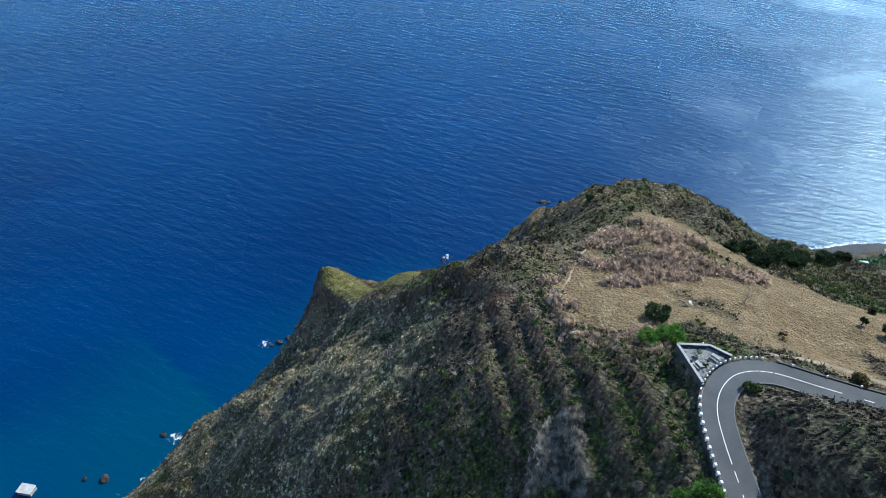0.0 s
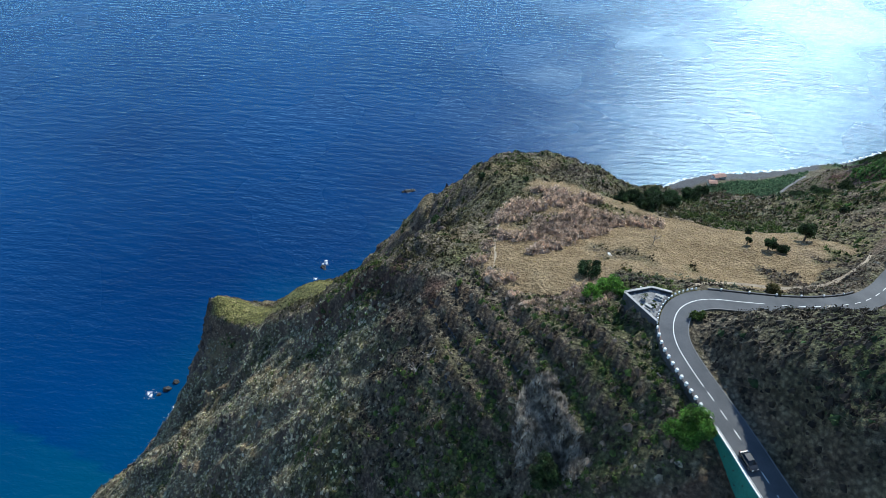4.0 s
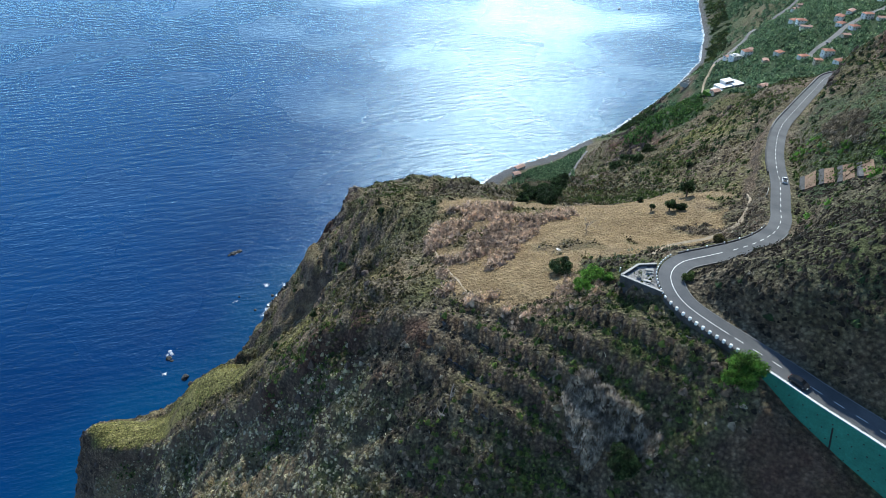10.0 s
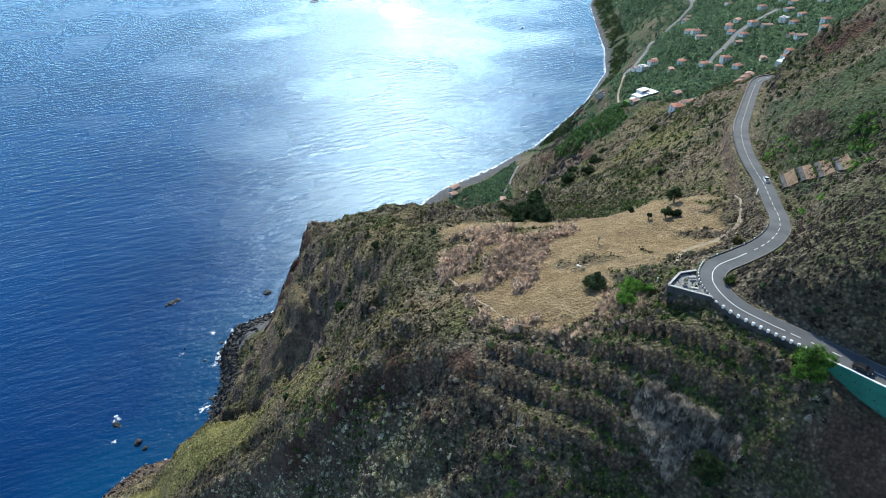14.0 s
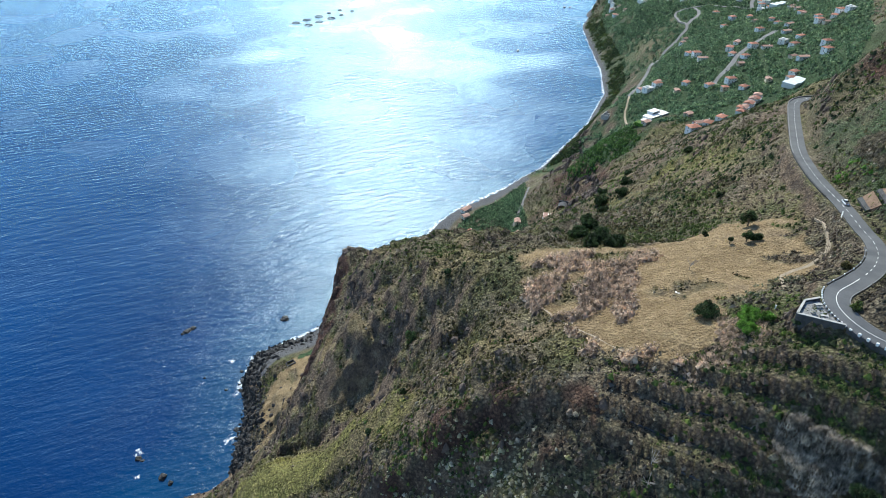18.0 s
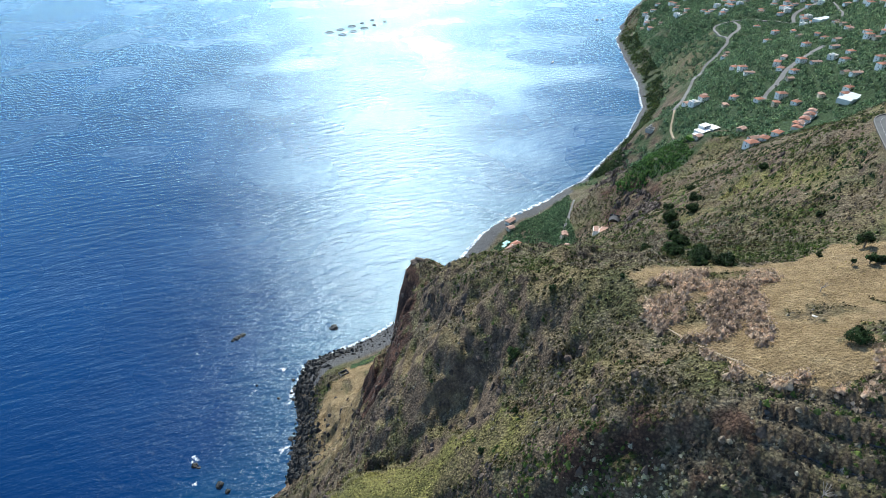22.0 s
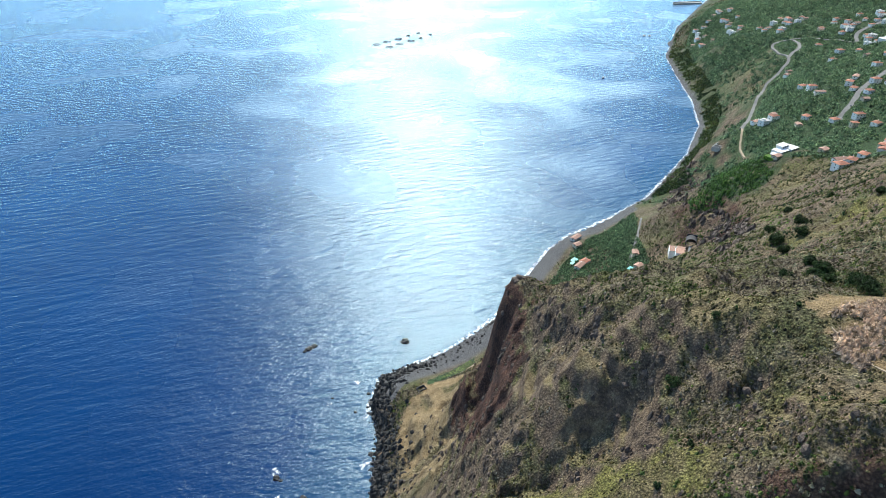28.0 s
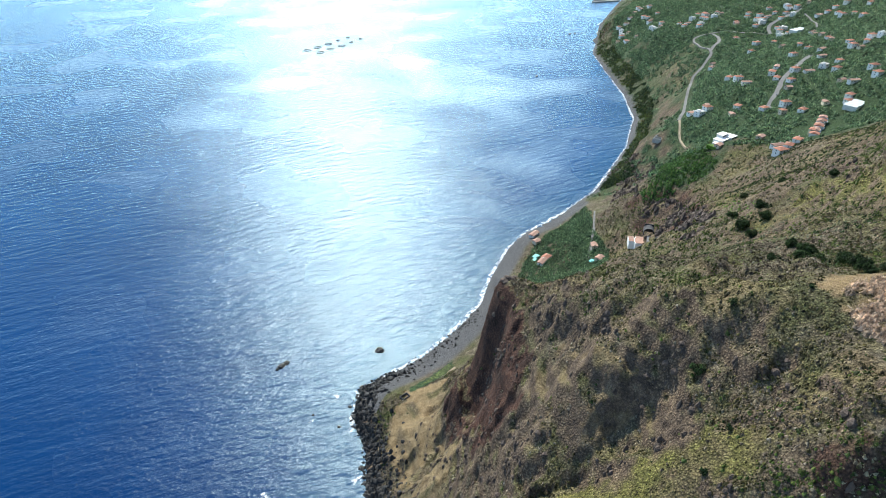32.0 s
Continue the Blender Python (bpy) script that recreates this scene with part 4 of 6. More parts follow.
def spray_shape(rnd, blades=12, lean=0.7, wide=0.10, tall=1.0):
    """Upright blades or twigs that fan out from one root."""
    v, f = [], []
    for _ in range(blades):
        a, k = rnd.random() * 2 * math.pi, rnd.random() * lean
        tip = Vector((math.cos(a) * k, math.sin(a) * k, tall * rnd.uniform(0.6, 1.1)))
        side = Vector((-math.sin(a), math.cos(a), 0)) * wide
        root = Vector((rnd.uniform(-0.25, 0.25), rnd.uniform(-0.25, 0.25), -0.05))
        v += [tuple(root - side), tuple(root + side), tuple(tip)]
        f.append((len(v) - 3, len(v) - 2, len(v) - 1))
    return np.array(v), np.array(f)


def scatter(name, shapes, xs, ys, sizes, mat, label, seed, sink=0.1, flat=(0.85, 1.35)):
    """Many plants of one kind on the ground, as one mesh."""
    gen = np.random.RandomState(seed)
    zs = height_at(xs, ys)
    pick = gen.randint(0, len(shapes), len(xs))
    verts, faces, base = [], [], 0
    for k, (v, f) in enumerate(shapes):
        sel = np.nonzero(pick == k)[0]
        if not len(sel):
            continue
        a, s = gen.rand(len(sel)) * 2 * math.pi, sizes[sel]
        tall = s * gen.uniform(*flat, len(sel))
        c, n = np.cos(a)[:, None] * s[:, None], np.sin(a)[:, None] * s[:, None]
        px = v[None, :, 0] * c - v[None, :, 1] * n + xs[sel][:, None]
        py = v[None, :, 0] * n + v[None, :, 1] * c + ys[sel][:, None]
        pz = v[None, :, 2] * tall[:, None] + (zs[sel] - sink * s)[:, None]
        verts.append(np.stack([px, py, pz], -1).reshape(-1, 3))
        faces.append((f[None] + (np.arange(len(sel)) * len(v))[:, None, None] + base).reshape(-1, 3))
        base += len(sel) * len(v)
    if verts:
        ob = mesh_of(name, np.concatenate(verts), np.concatenate(faces), mat)
        return tagged(ob, label, kind="stuff")


rnd = random.Random(17)
MOUNDS = [clump_shape(rnd) for _ in range(7)]
LEAFY = [clump_shape(rnd, 18, 0.8, 0.30) for _ in range(6)]
TWIGS = [spray_shape(rnd, 16, 0.95, 0.055, 0.95) for _ in range(6)]
BLADES = [spray_shape(rnd, 9, 0.75, 0.13, 0.8) for _ in range(5)]
STALKS = [spray_shape(rnd, 9, 0.85, 0.06, 0.9) for _ in range(5)]
FUZZY = [clump_shape(rnd, 26, 0.8, 0.24, True) for _ in range(5)]
TUFTS = [spray_shape(rnd, 5, 0.8, 0.16, 0.5) for _ in range(5)]
BROAD = [clump_shape(rnd, 8, 0.75, 0.55, True) for _ in range(6)]

gen = np.random.RandomState(3)


def throw(count, x0, x1, y0, y1):
    return gen.uniform(x0, x1, count), gen.uniform(y0, y1, count)


sx_, sy_ = [], []
for count, bounds in ((90000, (-272, 110, 72, 480)), (17000, (-260, -10, 76, 205)), (15000, (60, 160, 72, 300)), (20000, (100, 360, 60, 430)), (20000, (110, 430, 250, 640))):
    a, b = throw(count, *bounds)
    sx_.append(a); sy_.append(b)
bx, by = np.concatenate(sx_), np.concatenate(sy_)
bz = height_at(bx, by)
b_road = grid_at(ROAD_D, bx, by)
keep = (bz > 3) & (b_road > 4.6) & ((grid_at(m_field, bx, by) < 0.62) | ((bx < -45) & (by < 205))) & (grid_at(m_beach, bx, by) < 0.4)
keep &= ((bx < -20) & (by < 205)) | (grid_at(m_rock, bx, by) < 0.25 + 0.75 * gen.rand(len(bx))) & (grid_at(m_red, bx, by) < 0.3 + 0.4 * gen.rand(len(bx)))
keep &= ~inside(bx, by, [(40, 118), (47.6, 124), (54, 122), (49.5, 109)])
keep &= (grid_at(m_green, bx, by) < 0.5) | ((by < 330) & (bx > 60))
keep &= (grid_at(m_turf, bx, by) < 0.5) | (gen.rand(len(bx)) < 0.6)
CANE_FIELD = [(23, 104), (28, 102), (30, 93), (36, 83), (33, 80), (28, 85.5), (21, 85.5), (19, 92), (21, 99)]
keep &= ~inside(bx, by, CANE_FIELD)
keep &= ~(inside(bx, by, [(-92, 335), (-80, 262), (-62, 245), (-42, 208), (-40, 300), (-22, 360), (-8, 402), (-58, 404), (-70, 362)]) & (rough(bx, by, 9, 3, 53) > 0.05))
keep &= ~((bx < 45) & (by > 165) & (grid_at(m_field, bx, by) > 0.4) & (gen.rand(len(bx)) < 0.4))
keep &= ~((grid_at(RIM_SIDE, bx, by) < 0) & (grid_at(RIM_D, bx, by) < 4.5) & (bx > -70) & (gen.rand(len(bx)) < 0.8))
keep &= (rough(bx, by, 6, 2, 44) > -0.75 + 0.55 * gen.rand(len(bx)))
DRY_SLOPE = inside(bx, by, [(80, 206), (118, 168), (150, 215), (250, 300), (330, 420), (270, 470), (190, 430), (120, 330), (70, 260)])
keep &= ~(DRY_SLOPE & (gen.rand(len(bx)) < 0.3)) & ~(inside(bx, by, MEADOW) & (gen.rand(len(bx)) < 0.7)) & ~(inside(bx, by, TAN_SLOPE) & (gen.rand(len(bx)) < 0.2))
BARE_SLOPE = inside(bx, by, SCREE) | inside(bx, by, UNDER_WALL)
ridge_bed = ((0.8 * bx + 0.6 * by + 2.2 * rough(bx, by, 30, 2, 5)) / 7.2) % 1.0
ON_TERRACE = inside(bx, by, [(-14, 136), (2, 140), (30, 122), (46, 108), (52, 96), (34, 86), (8, 96), (-8, 112)])
keep &= ~(ON_TERRACE & ((ridge_bed < 0.22) & (gen.rand(len(bx)) < 0.9)))
VALLEY = (bx > 105) & (by > 235)
keep &= ~(VALLEY & (rough(bx, by, 24, 4, 45) + 0.12 * gen.randn(len(bx)) < -0.02))
keep &= ~(BARE_SLOPE & (gen.rand(len(bx)) < 0.88))
bx, by, bz, dry = bx[keep], by[keep], bz[keep], DRY_SLOPE[keep]
tone, tone2 = 1.5 * rough(bx, by, 30, 5, 55) + 0.25 * gen.randn(len(bx)), 1.5 * rough(bx, by, 20, 4, 56) + 0.25 * gen.randn(len(bx))
LUSH = inside(bx, by, [(24, 118), (46, 134), (58, 132), (52, 108), (60, 88), (48, 72), (30, 84), (22, 100)])
OLIVE_ZONE = (by > 150) & (bx < 60)
FACE = inside(bx, by, [(-92, 335), (-80, 262), (-62, 245), (-42, 208), (-30, 214), (-34, 252), (-40, 300), (-22, 360), (-8, 402), (-58, 404), (-70, 362)])
TURFY = grid_at(m_turf, bx, by) > 0.5
size = 0.45 + 0.85 * gen.rand(len(bx)) ** 2.2 + 0.25 * (np.hypot(bx, by) > 330)
size = size * np.where(TURFY, 0.6, 1.0)
UPHILL = (grid_at(ROAD_S, bx, by) < 0) & (bx > 58) & (grid_at(ROAD_D, bx, by) < 260) & (by < 330)
tone2 = tone2 + 0.45 * UPHILL
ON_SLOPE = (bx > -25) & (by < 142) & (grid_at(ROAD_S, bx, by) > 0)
green = ~FACE & (LUSH & (tone2 > 0.25)) | ~FACE & (~LUSH & (tone2 > np.where(dry | ((bx > 110) & (by > 300)), 0.22, 0.75) + 0.3 * (UPHILL & (by < 140))))
brown = ~green & ((OLIVE_ZONE & (grid_at(RIM_SIDE, bx, by) > 0) & ~TURFY & (tone < -0.05) & (gen.rand(len(bx)) < 0.7)) | (ON_SLOPE & (gen.rand(len(bx)) < 0.6)) | (UPHILL & (by < 165) & (tone > -0.75)) | (dry & ~UPHILL & (tone > -0.3) & (tone < 0.12)) | (inside(bx, by, TAN_SLOPE) & (tone < 0.35)) | ((tone < -0.42) & (bx > -20)))
SPUR_FACE = (bx < -20) & (by < 205)
olive = ~green & ~brown & ~(FACE & (tone < 0.5)) & ((OLIVE_ZONE & (grid_at(RIM_SIDE, bx, by) > 0) & (tone > 0.1)) | (OLIVE_ZONE & ~SPUR_FACE & (tone > 0.12)) | (tone > 0.3) | TURFY)
grey = ~(green | brown | olive)
twiggy = gen.rand(len(bx)) < 0.2
SOUTH_FACE = (bx < -20) & (grid_at(RIM_SIDE, bx, by) < 0)
# scrub on the slopes that face away from the sun takes the darkened colour
in_shade = (brown & UPHILL & (by < 165)) | (~green & ON_SLOPE & (gen.rand(len(bx)) < 0.62))
for name, sel, shapes, mat, label in (
        ("grey_scrub", grey & ~twiggy & ~in_shade & ~SOUTH_FACE, MOUNDS, GREY_SCRUB, "grey dry scrub covering the slopes"),
        ("pale_scrub", grey & ~twiggy & ~in_shade & SOUTH_FACE, MOUNDS, PALE_SCRUB, "pale grey scrub on the spur, lightened to look sunlit"),
        ("dark_heath", in_shade, MOUNDS, SHADED_SCRUB, "brown scrub darkened for shade, near slope and bank above the road"),
        ("bare_scrub", grey & twiggy & ~in_shade, TWIGS, GREY_SCRUB, "leafless grey twigs among the scrub"),
        ("brown_scrub", brown & ~in_shade, MOUNDS, BROWN_SCRUB, "brown dead scrub on the dry slopes"),
        ("olive_scrub", olive & ~in_shade, MOUNDS, OLIVE_SCRUB, "low olive-green scrub on the headland"),
        ("green_scrub", green, LEAFY, GREEN_SCRUB, "fresh green bushes on the slope below the road")):
    scatter(name, shapes, bx[sel], by[sel], size[sel], mat, label, 7)

# scrub on the far cliffs, and dark bushes dotted over the valley side
fx, fy = throw(44000, 330, 1700, 560, 2000)
far_ok = (height_at(fx, fy) > 4) & ~inside(fx, fy, VILLAGE_GREEN) & (fx + 0.35 * fy > 600) & (rough(fx, fy, 40, 3, 81) > -0.25) & (grid_at(m_beach, fx, fy) < 0.4)
mild = rough(fx, fy, 50, 3, 82) + 0.3 * gen.randn(len(fx)) > 0
for sel, mat, label in ((far_ok & mild, BANANA, "green scrub on the far coast"), (far_ok & ~mild, OLIVE_SCRUB, "olive scrub on the far cliffs")):
    scatter("far_scrub", BROAD, fx[sel], fy[sel], 1.4 + 1.6 * gen.rand(sel.sum()), mat, label, 18)
k = gen.uniform(0, 1, 34000)
coast = [(372, 756), (431, 797), (541, 878), (655, 990), (738, 1116), (825, 1280), (922, 1458), (1182, 1759)]
fx, fy = np.interp(k * 7, range(8), [p[0] for p in coast]), np.interp(k * 7, range(8), [p[1] for p in coast])
off = gen.uniform(6, 170, 34000)
fx, fy = fx + 0.75 * off, fy - 0.66 * off
far_ok = (height_at(fx, fy) > 3) & ~inside(fx, fy, VILLAGE_GREEN) & (grid_at(m_beach, fx, fy) < 0.4) & (rough(fx, fy, 26, 3, 85) > -0.22)
mild = rough(fx, fy, 40, 3, 82) + 0.3 * gen.randn(len(fx)) > 0
for sel, mat, label in ((far_ok & mild, DARK_LEAF, "dark green scrub on the sea cliffs"), (far_ok & ~mild, GREEN_SCRUB, "green bushes on the sea cliffs")):
    scatter("far_scrub", BROAD, fx[sel], fy[sel], 1.3 + 1.8 * gen.rand(sel.sum()), mat, label, 28)
fx, fy = throw(4600, 44, 420, 200, 640)
sel = (rough(fx, fy, 45, 3, 84) + 0.2 * gen.randn(len(fx)) > 0.24 - 0.2 * inside(fx, fy, [(45, 208), (66, 205), (110, 250), (100, 285), (60, 270)]) - 0.15 * inside(fx, fy, [(150, 340), (200, 335), (262, 395), (240, 420), (180, 390)])) & (height_at(fx, fy) > 6) & (grid_at(ROAD_D, fx, fy) > 7) & (grid_at(m_field, fx, fy) < 0.5) & (grid_at(m_green, fx, fy) < 0.5)
scatter("dark_bushes", LEAFY, fx[sel], fy[sel], 0.9 + 1.1 * gen.rand(sel.sum()), DARK_LEAF, "dark evergreen bushes dotted over the valley side", 19, flat=(0.9, 1.3))
for seed, mat, size0, label in ((87, GREEN_SCRUB, 0.9, "fresh green bushes on the valley side"), (89, OLIVE_SCRUB, 0.7, "yellow-green scrub on the valley side"), (90, DARK_LEAF, 1.0, "dark thickets on the valley side")):
    fx, fy = throw(9000, 90, 430, 230, 640)
    sel = (rough(fx, fy, 34, 4, seed) + 0.08 * gen.randn(len(fx)) > 0.16) & (height_at(fx, fy) > 6) & (grid_at(ROAD_D, fx, fy) > 7) & (grid_at(m_field, fx, fy) < 0.5)
    sel &= ~inside(fx, fy, FLAT_GREEN) & ~inside(fx, fy, [(236, 500), (270, 520), (262, 560), (225, 545)]) & ~inside(fx, fy, [(392, 572), (440, 572), (440, 606), (392, 606)])
    scatter("valley_scrub", LEAFY, fx[sel], fy[sel], size0 + 1.0 * gen.rand(sel.sum()) ** 2, mat, label, seed)
# single shrubs that stand above the scrub
for seed, count, bounds, shapes, mat, size0, label in (
        (101, 420, (-20, 56, 70, 142), FUZZY, BROWN_SCRUB, 0.8, "leafless brown shrubs on the near slope"),
        (102, 620, (-20, 56, 66, 142), LEAFY, GREEN_SCRUB, 0.8, "green shrubs on the near slope"),
        (103, 420, (-60, 56, 70, 142), FUZZY, GREY_SCRUB, 0.7, "grey leafless shrubs on the near slope"),
        (104, 1300, (-240, -20, 80, 200), LEAFY, PALE_SCRUB, 0.7, "pale olive shrubs on the spur"),
        (105, 1300, (-240, -20, 80, 200), FUZZY, PALE_SCRUB, 0.6, "pale grey shrubs on the spur"),
        (106, 420, (-60, 60, 150, 400), LEAFY, GREEN_SCRUB, 0.7, "green shrubs on the headland"),
        (107, 700, (-90, 60, 150, 400), FUZZY, GREY_SCRUB, 0.6, "dry grey shrubs on the headland"),
        (108, 1500, (60, 300, 60, 320), LEAFY, DARK_LEAF, 0.8, "dark green shrubs above the road"),
        (109, 500, (60, 330, 60, 330), FUZZY, GREY_SCRUB, 0.9, "grey leafless shrubs above the road"),
        (110, 900, (70, 330, 210, 420), FUZZY, BROWN_SCRUB, 0.8, "brown dry shrubs on the valley side")):
    fx, fy = throw(count, *bounds)
    sel = (height_at(fx, fy) > 6) & (grid_at(ROAD_D, fx, fy) > 6.5) & (grid_at(m_field, fx, fy) < 0.6) & (rough(fx, fy, 18, 3, seed) > -0.05) & ~inside(fx, fy, CANE_FIELD)
    if seed in (104, 105):
        sel &= grid_at(RIM_SIDE, fx, fy) < 0
    if seed in (108, 109):
        sel &= grid_at(ROAD_S, fx, fy) < 0
    scatter("shrubs", shapes, fx[sel], fy[sel], size0 + 1.0 * gen.rand(sel.sum()) ** 2, mat, label, seed, flat=(0.7, 1.1))
# plants with a place of their own
px_, py_ = throw(4600, 16, 37, 79, 106)
sel = inside(px_ + 2 * rough(px_, py_, 5, 2, 12), py_ + 2 * rough(px_, py_, 5, 2, 13), CANE_FIELD)
scatter("dry_cane", STALKS, px_[sel], py_[sel], 1.1 + 0.9 * gen.rand(sel.sum()), CANE, "patch of tall pale dry cane", 8, flat=(0.9, 1.4))
px_, py_ = throw(5200, 0, 120, 125, 220)
sel = inside(px_, py_, FIELD)
scatter("straw_grass", TUFTS, px_[sel], py_[sel], 0.35 + 0.4 * gen.rand(sel.sum()), STRAW_TUFT, "tufts of dry straw grass in the field", 9)
px_, py_ = throw(3600, -2, 62, 136, 220)
sel = inside(px_ + 4 * rough(px_, py_, 8, 2, 64), py_ + 4 * rough(px_, py_, 8, 2, 65), BRUSH) & (rough(px_, py_, 7, 2, 66) > -0.12)
sel |= inside(px_, py_, [(30, 188), (44, 184), (60, 186), (60, 196), (40, 200)]) & (rough(px_, py_, 7, 2, 66) > 0.0)
sel |= inside(px_, py_, [(-4, 152), (4, 140), (12, 131), (28, 126), (29, 131), (14, 137), (6, 148)]) & (rough(px_, py_, 5, 2, 67) > -0.1)
scatter("bare_brush", FUZZY, px_[sel], py_[sel], 1.1 + 1.5 * gen.rand(sel.sum()), PINK_BRUSH, "leafless pinkish-brown brush in the field", 10)
px_, py_ = throw(900, 10, 45, 118, 150)
sel = inside(px_, py_, [(12, 130), (14, 122), (30, 118), (42, 124), (36, 138), (26, 128)])
scatter("bare_brush", FUZZY, px_[sel], py_[sel], 0.6 + 0.6 * gen.rand(sel.sum()), PINK_BRUSH, "leafless brush along the edge of the field", 12)
px_, py_ = throw(2600, 20, 120, 120, 160)
rows = inside(px_, py_, [(34, 130), (46, 130), (66, 138), (80, 144), (78, 149), (60, 146), (42, 140)]) | inside(px_, py_, [(84, 138), (104, 147), (106, 153), (86, 146)])
rows &= (grid_at(ROAD_D, px_, py_) > 5) & (rough(px_, py_, 7, 2, 77) > 0.05)
scatter("agave_clumps", BLADES, px_[rows], py_[rows], 0.7 + 0.5 * gen.rand(rows.sum()), AGAVE, "blue-grey agave and prickly pear clumps by the lookout", 13)
px_, py_ = throw(5000, 50, 260, 200, 420)
sel = inside(px_, py_, [(56, 224), (80, 212), (120, 240), (180, 310), (200, 370), (170, 380), (110, 300), (66, 262)]) & (rough(px_, py_, 16, 3, 78) > 0.0)
scatter("agave_clumps", BLADES, px_[sel], py_[sel], 0.8 + 0.7 * gen.rand(sel.sum()), AGAVE, "blue-grey agave scrub on the valley side", 14)

px_, py_ = throw(1600, 145, 175, 164, 200)
sel = inside(px_ + 2 * rough(px_, py_, 6, 2, 14), py_, [(172, 198), (167, 182), (154, 166), (148, 170), (158, 190)]) & (grid_at(ROAD_D, px_, py_) > 6)
scatter("bare_brush", FUZZY, px_[sel], py_[sel], 0.7 + 0.8 * gen.rand(sel.sum()), GREY_SCRUB, "thicket of grey leafless brush above the road", 22)
px_, py_ = throw(700, 112, 166, 138, 192)
sel = np.zeros(len(px_), bool)
for ox, oy, wide in ((148.5, 186, 4.5), (146, 178, 3.5), (150, 169, 2.2), (141, 146, 4), (119, 142, 3), (159, 160, 5), (152, 152, 5)):
    sel |= np.hypot(px_ - ox, py_ - oy) < wide
sel &= grid_at(ROAD_D, px_, py_) > 5.5
scatter("bright_bushes", LEAFY, px_[sel], py_[sel], 0.9 + 0.9 * gen.rand(sel.sum()), FRESH, "bright yellow-green bushes above the road", 23)

px_, py_ = throw(2600, 120, 300, 160, 480)
sel = np.zeros(len(px_), bool)
for ox, oy, wide in ((212, 391, 9), (191, 370, 8), (114, 166, 2.5), (112, 174, 2), (138, 244, 5), (205, 398, 7), (222, 410, 8), (240, 432, 10), (146, 250, 4), (126, 226, 3)):
    sel |= np.hypot(px_ - ox, py_ - oy) < wide * (1 + 0.4 * rough(px_, py_, 6, 2, 24))
scatter("bright_bushes", LEAFY, px_[sel], py_[sel], 0.7 + 0.8 * gen.rand(sel.sum()), FRESH, "bright yellow-green bushes in the gully", 25)
# banana plots
px_, py_ = throw(8000, 85, 320, 510, 720)
sel = inside(px_, py_, FLAT_GREEN)
scatter("banana_plants", BROAD, px_[sel], py_[sel], 1.5 + 0.9 * gen.rand(sel.sum()), BANANA, "dense banana plot on the flat by the beach", 15, flat=(1.0, 1.6))
px_, py_ = throw(3600, 285, 440, 530, 730)
sel = inside(px_, py_, LOW_GREEN)
scatter("banana_plants", BROAD, px_[sel], py_[sel], 1.6 + 1.0 * gen.rand(sel.sum()), PLOT, "banana plot on the lower valley side", 16, flat=(1.0, 1.6))
px_, py_ = throw(150000, 360, 1750, 460, 1950)
sel = inside(px_, py_, VILLAGE_GREEN) & (grid_at(slope_now, px_, py_) < 0.9)
terrace = (height_at(px_, py_) / 7.0) % 1.0
sel &= (terrace < 0.74) & ~(inside(px_, py_, BROWN_SPUR) & (gen.rand(len(px_)) < 0.6)) & (rough(px_, py_, 70, 3, 79) > -0.6)
px_, py_ = px_[sel], py_[sel]
grow = 1.7 + 1.0 * gen.rand(len(px_)) + 0.0011 * np.hypot(px_, py_)
VILLAGE_PLANTS = (px_, py_, grow)


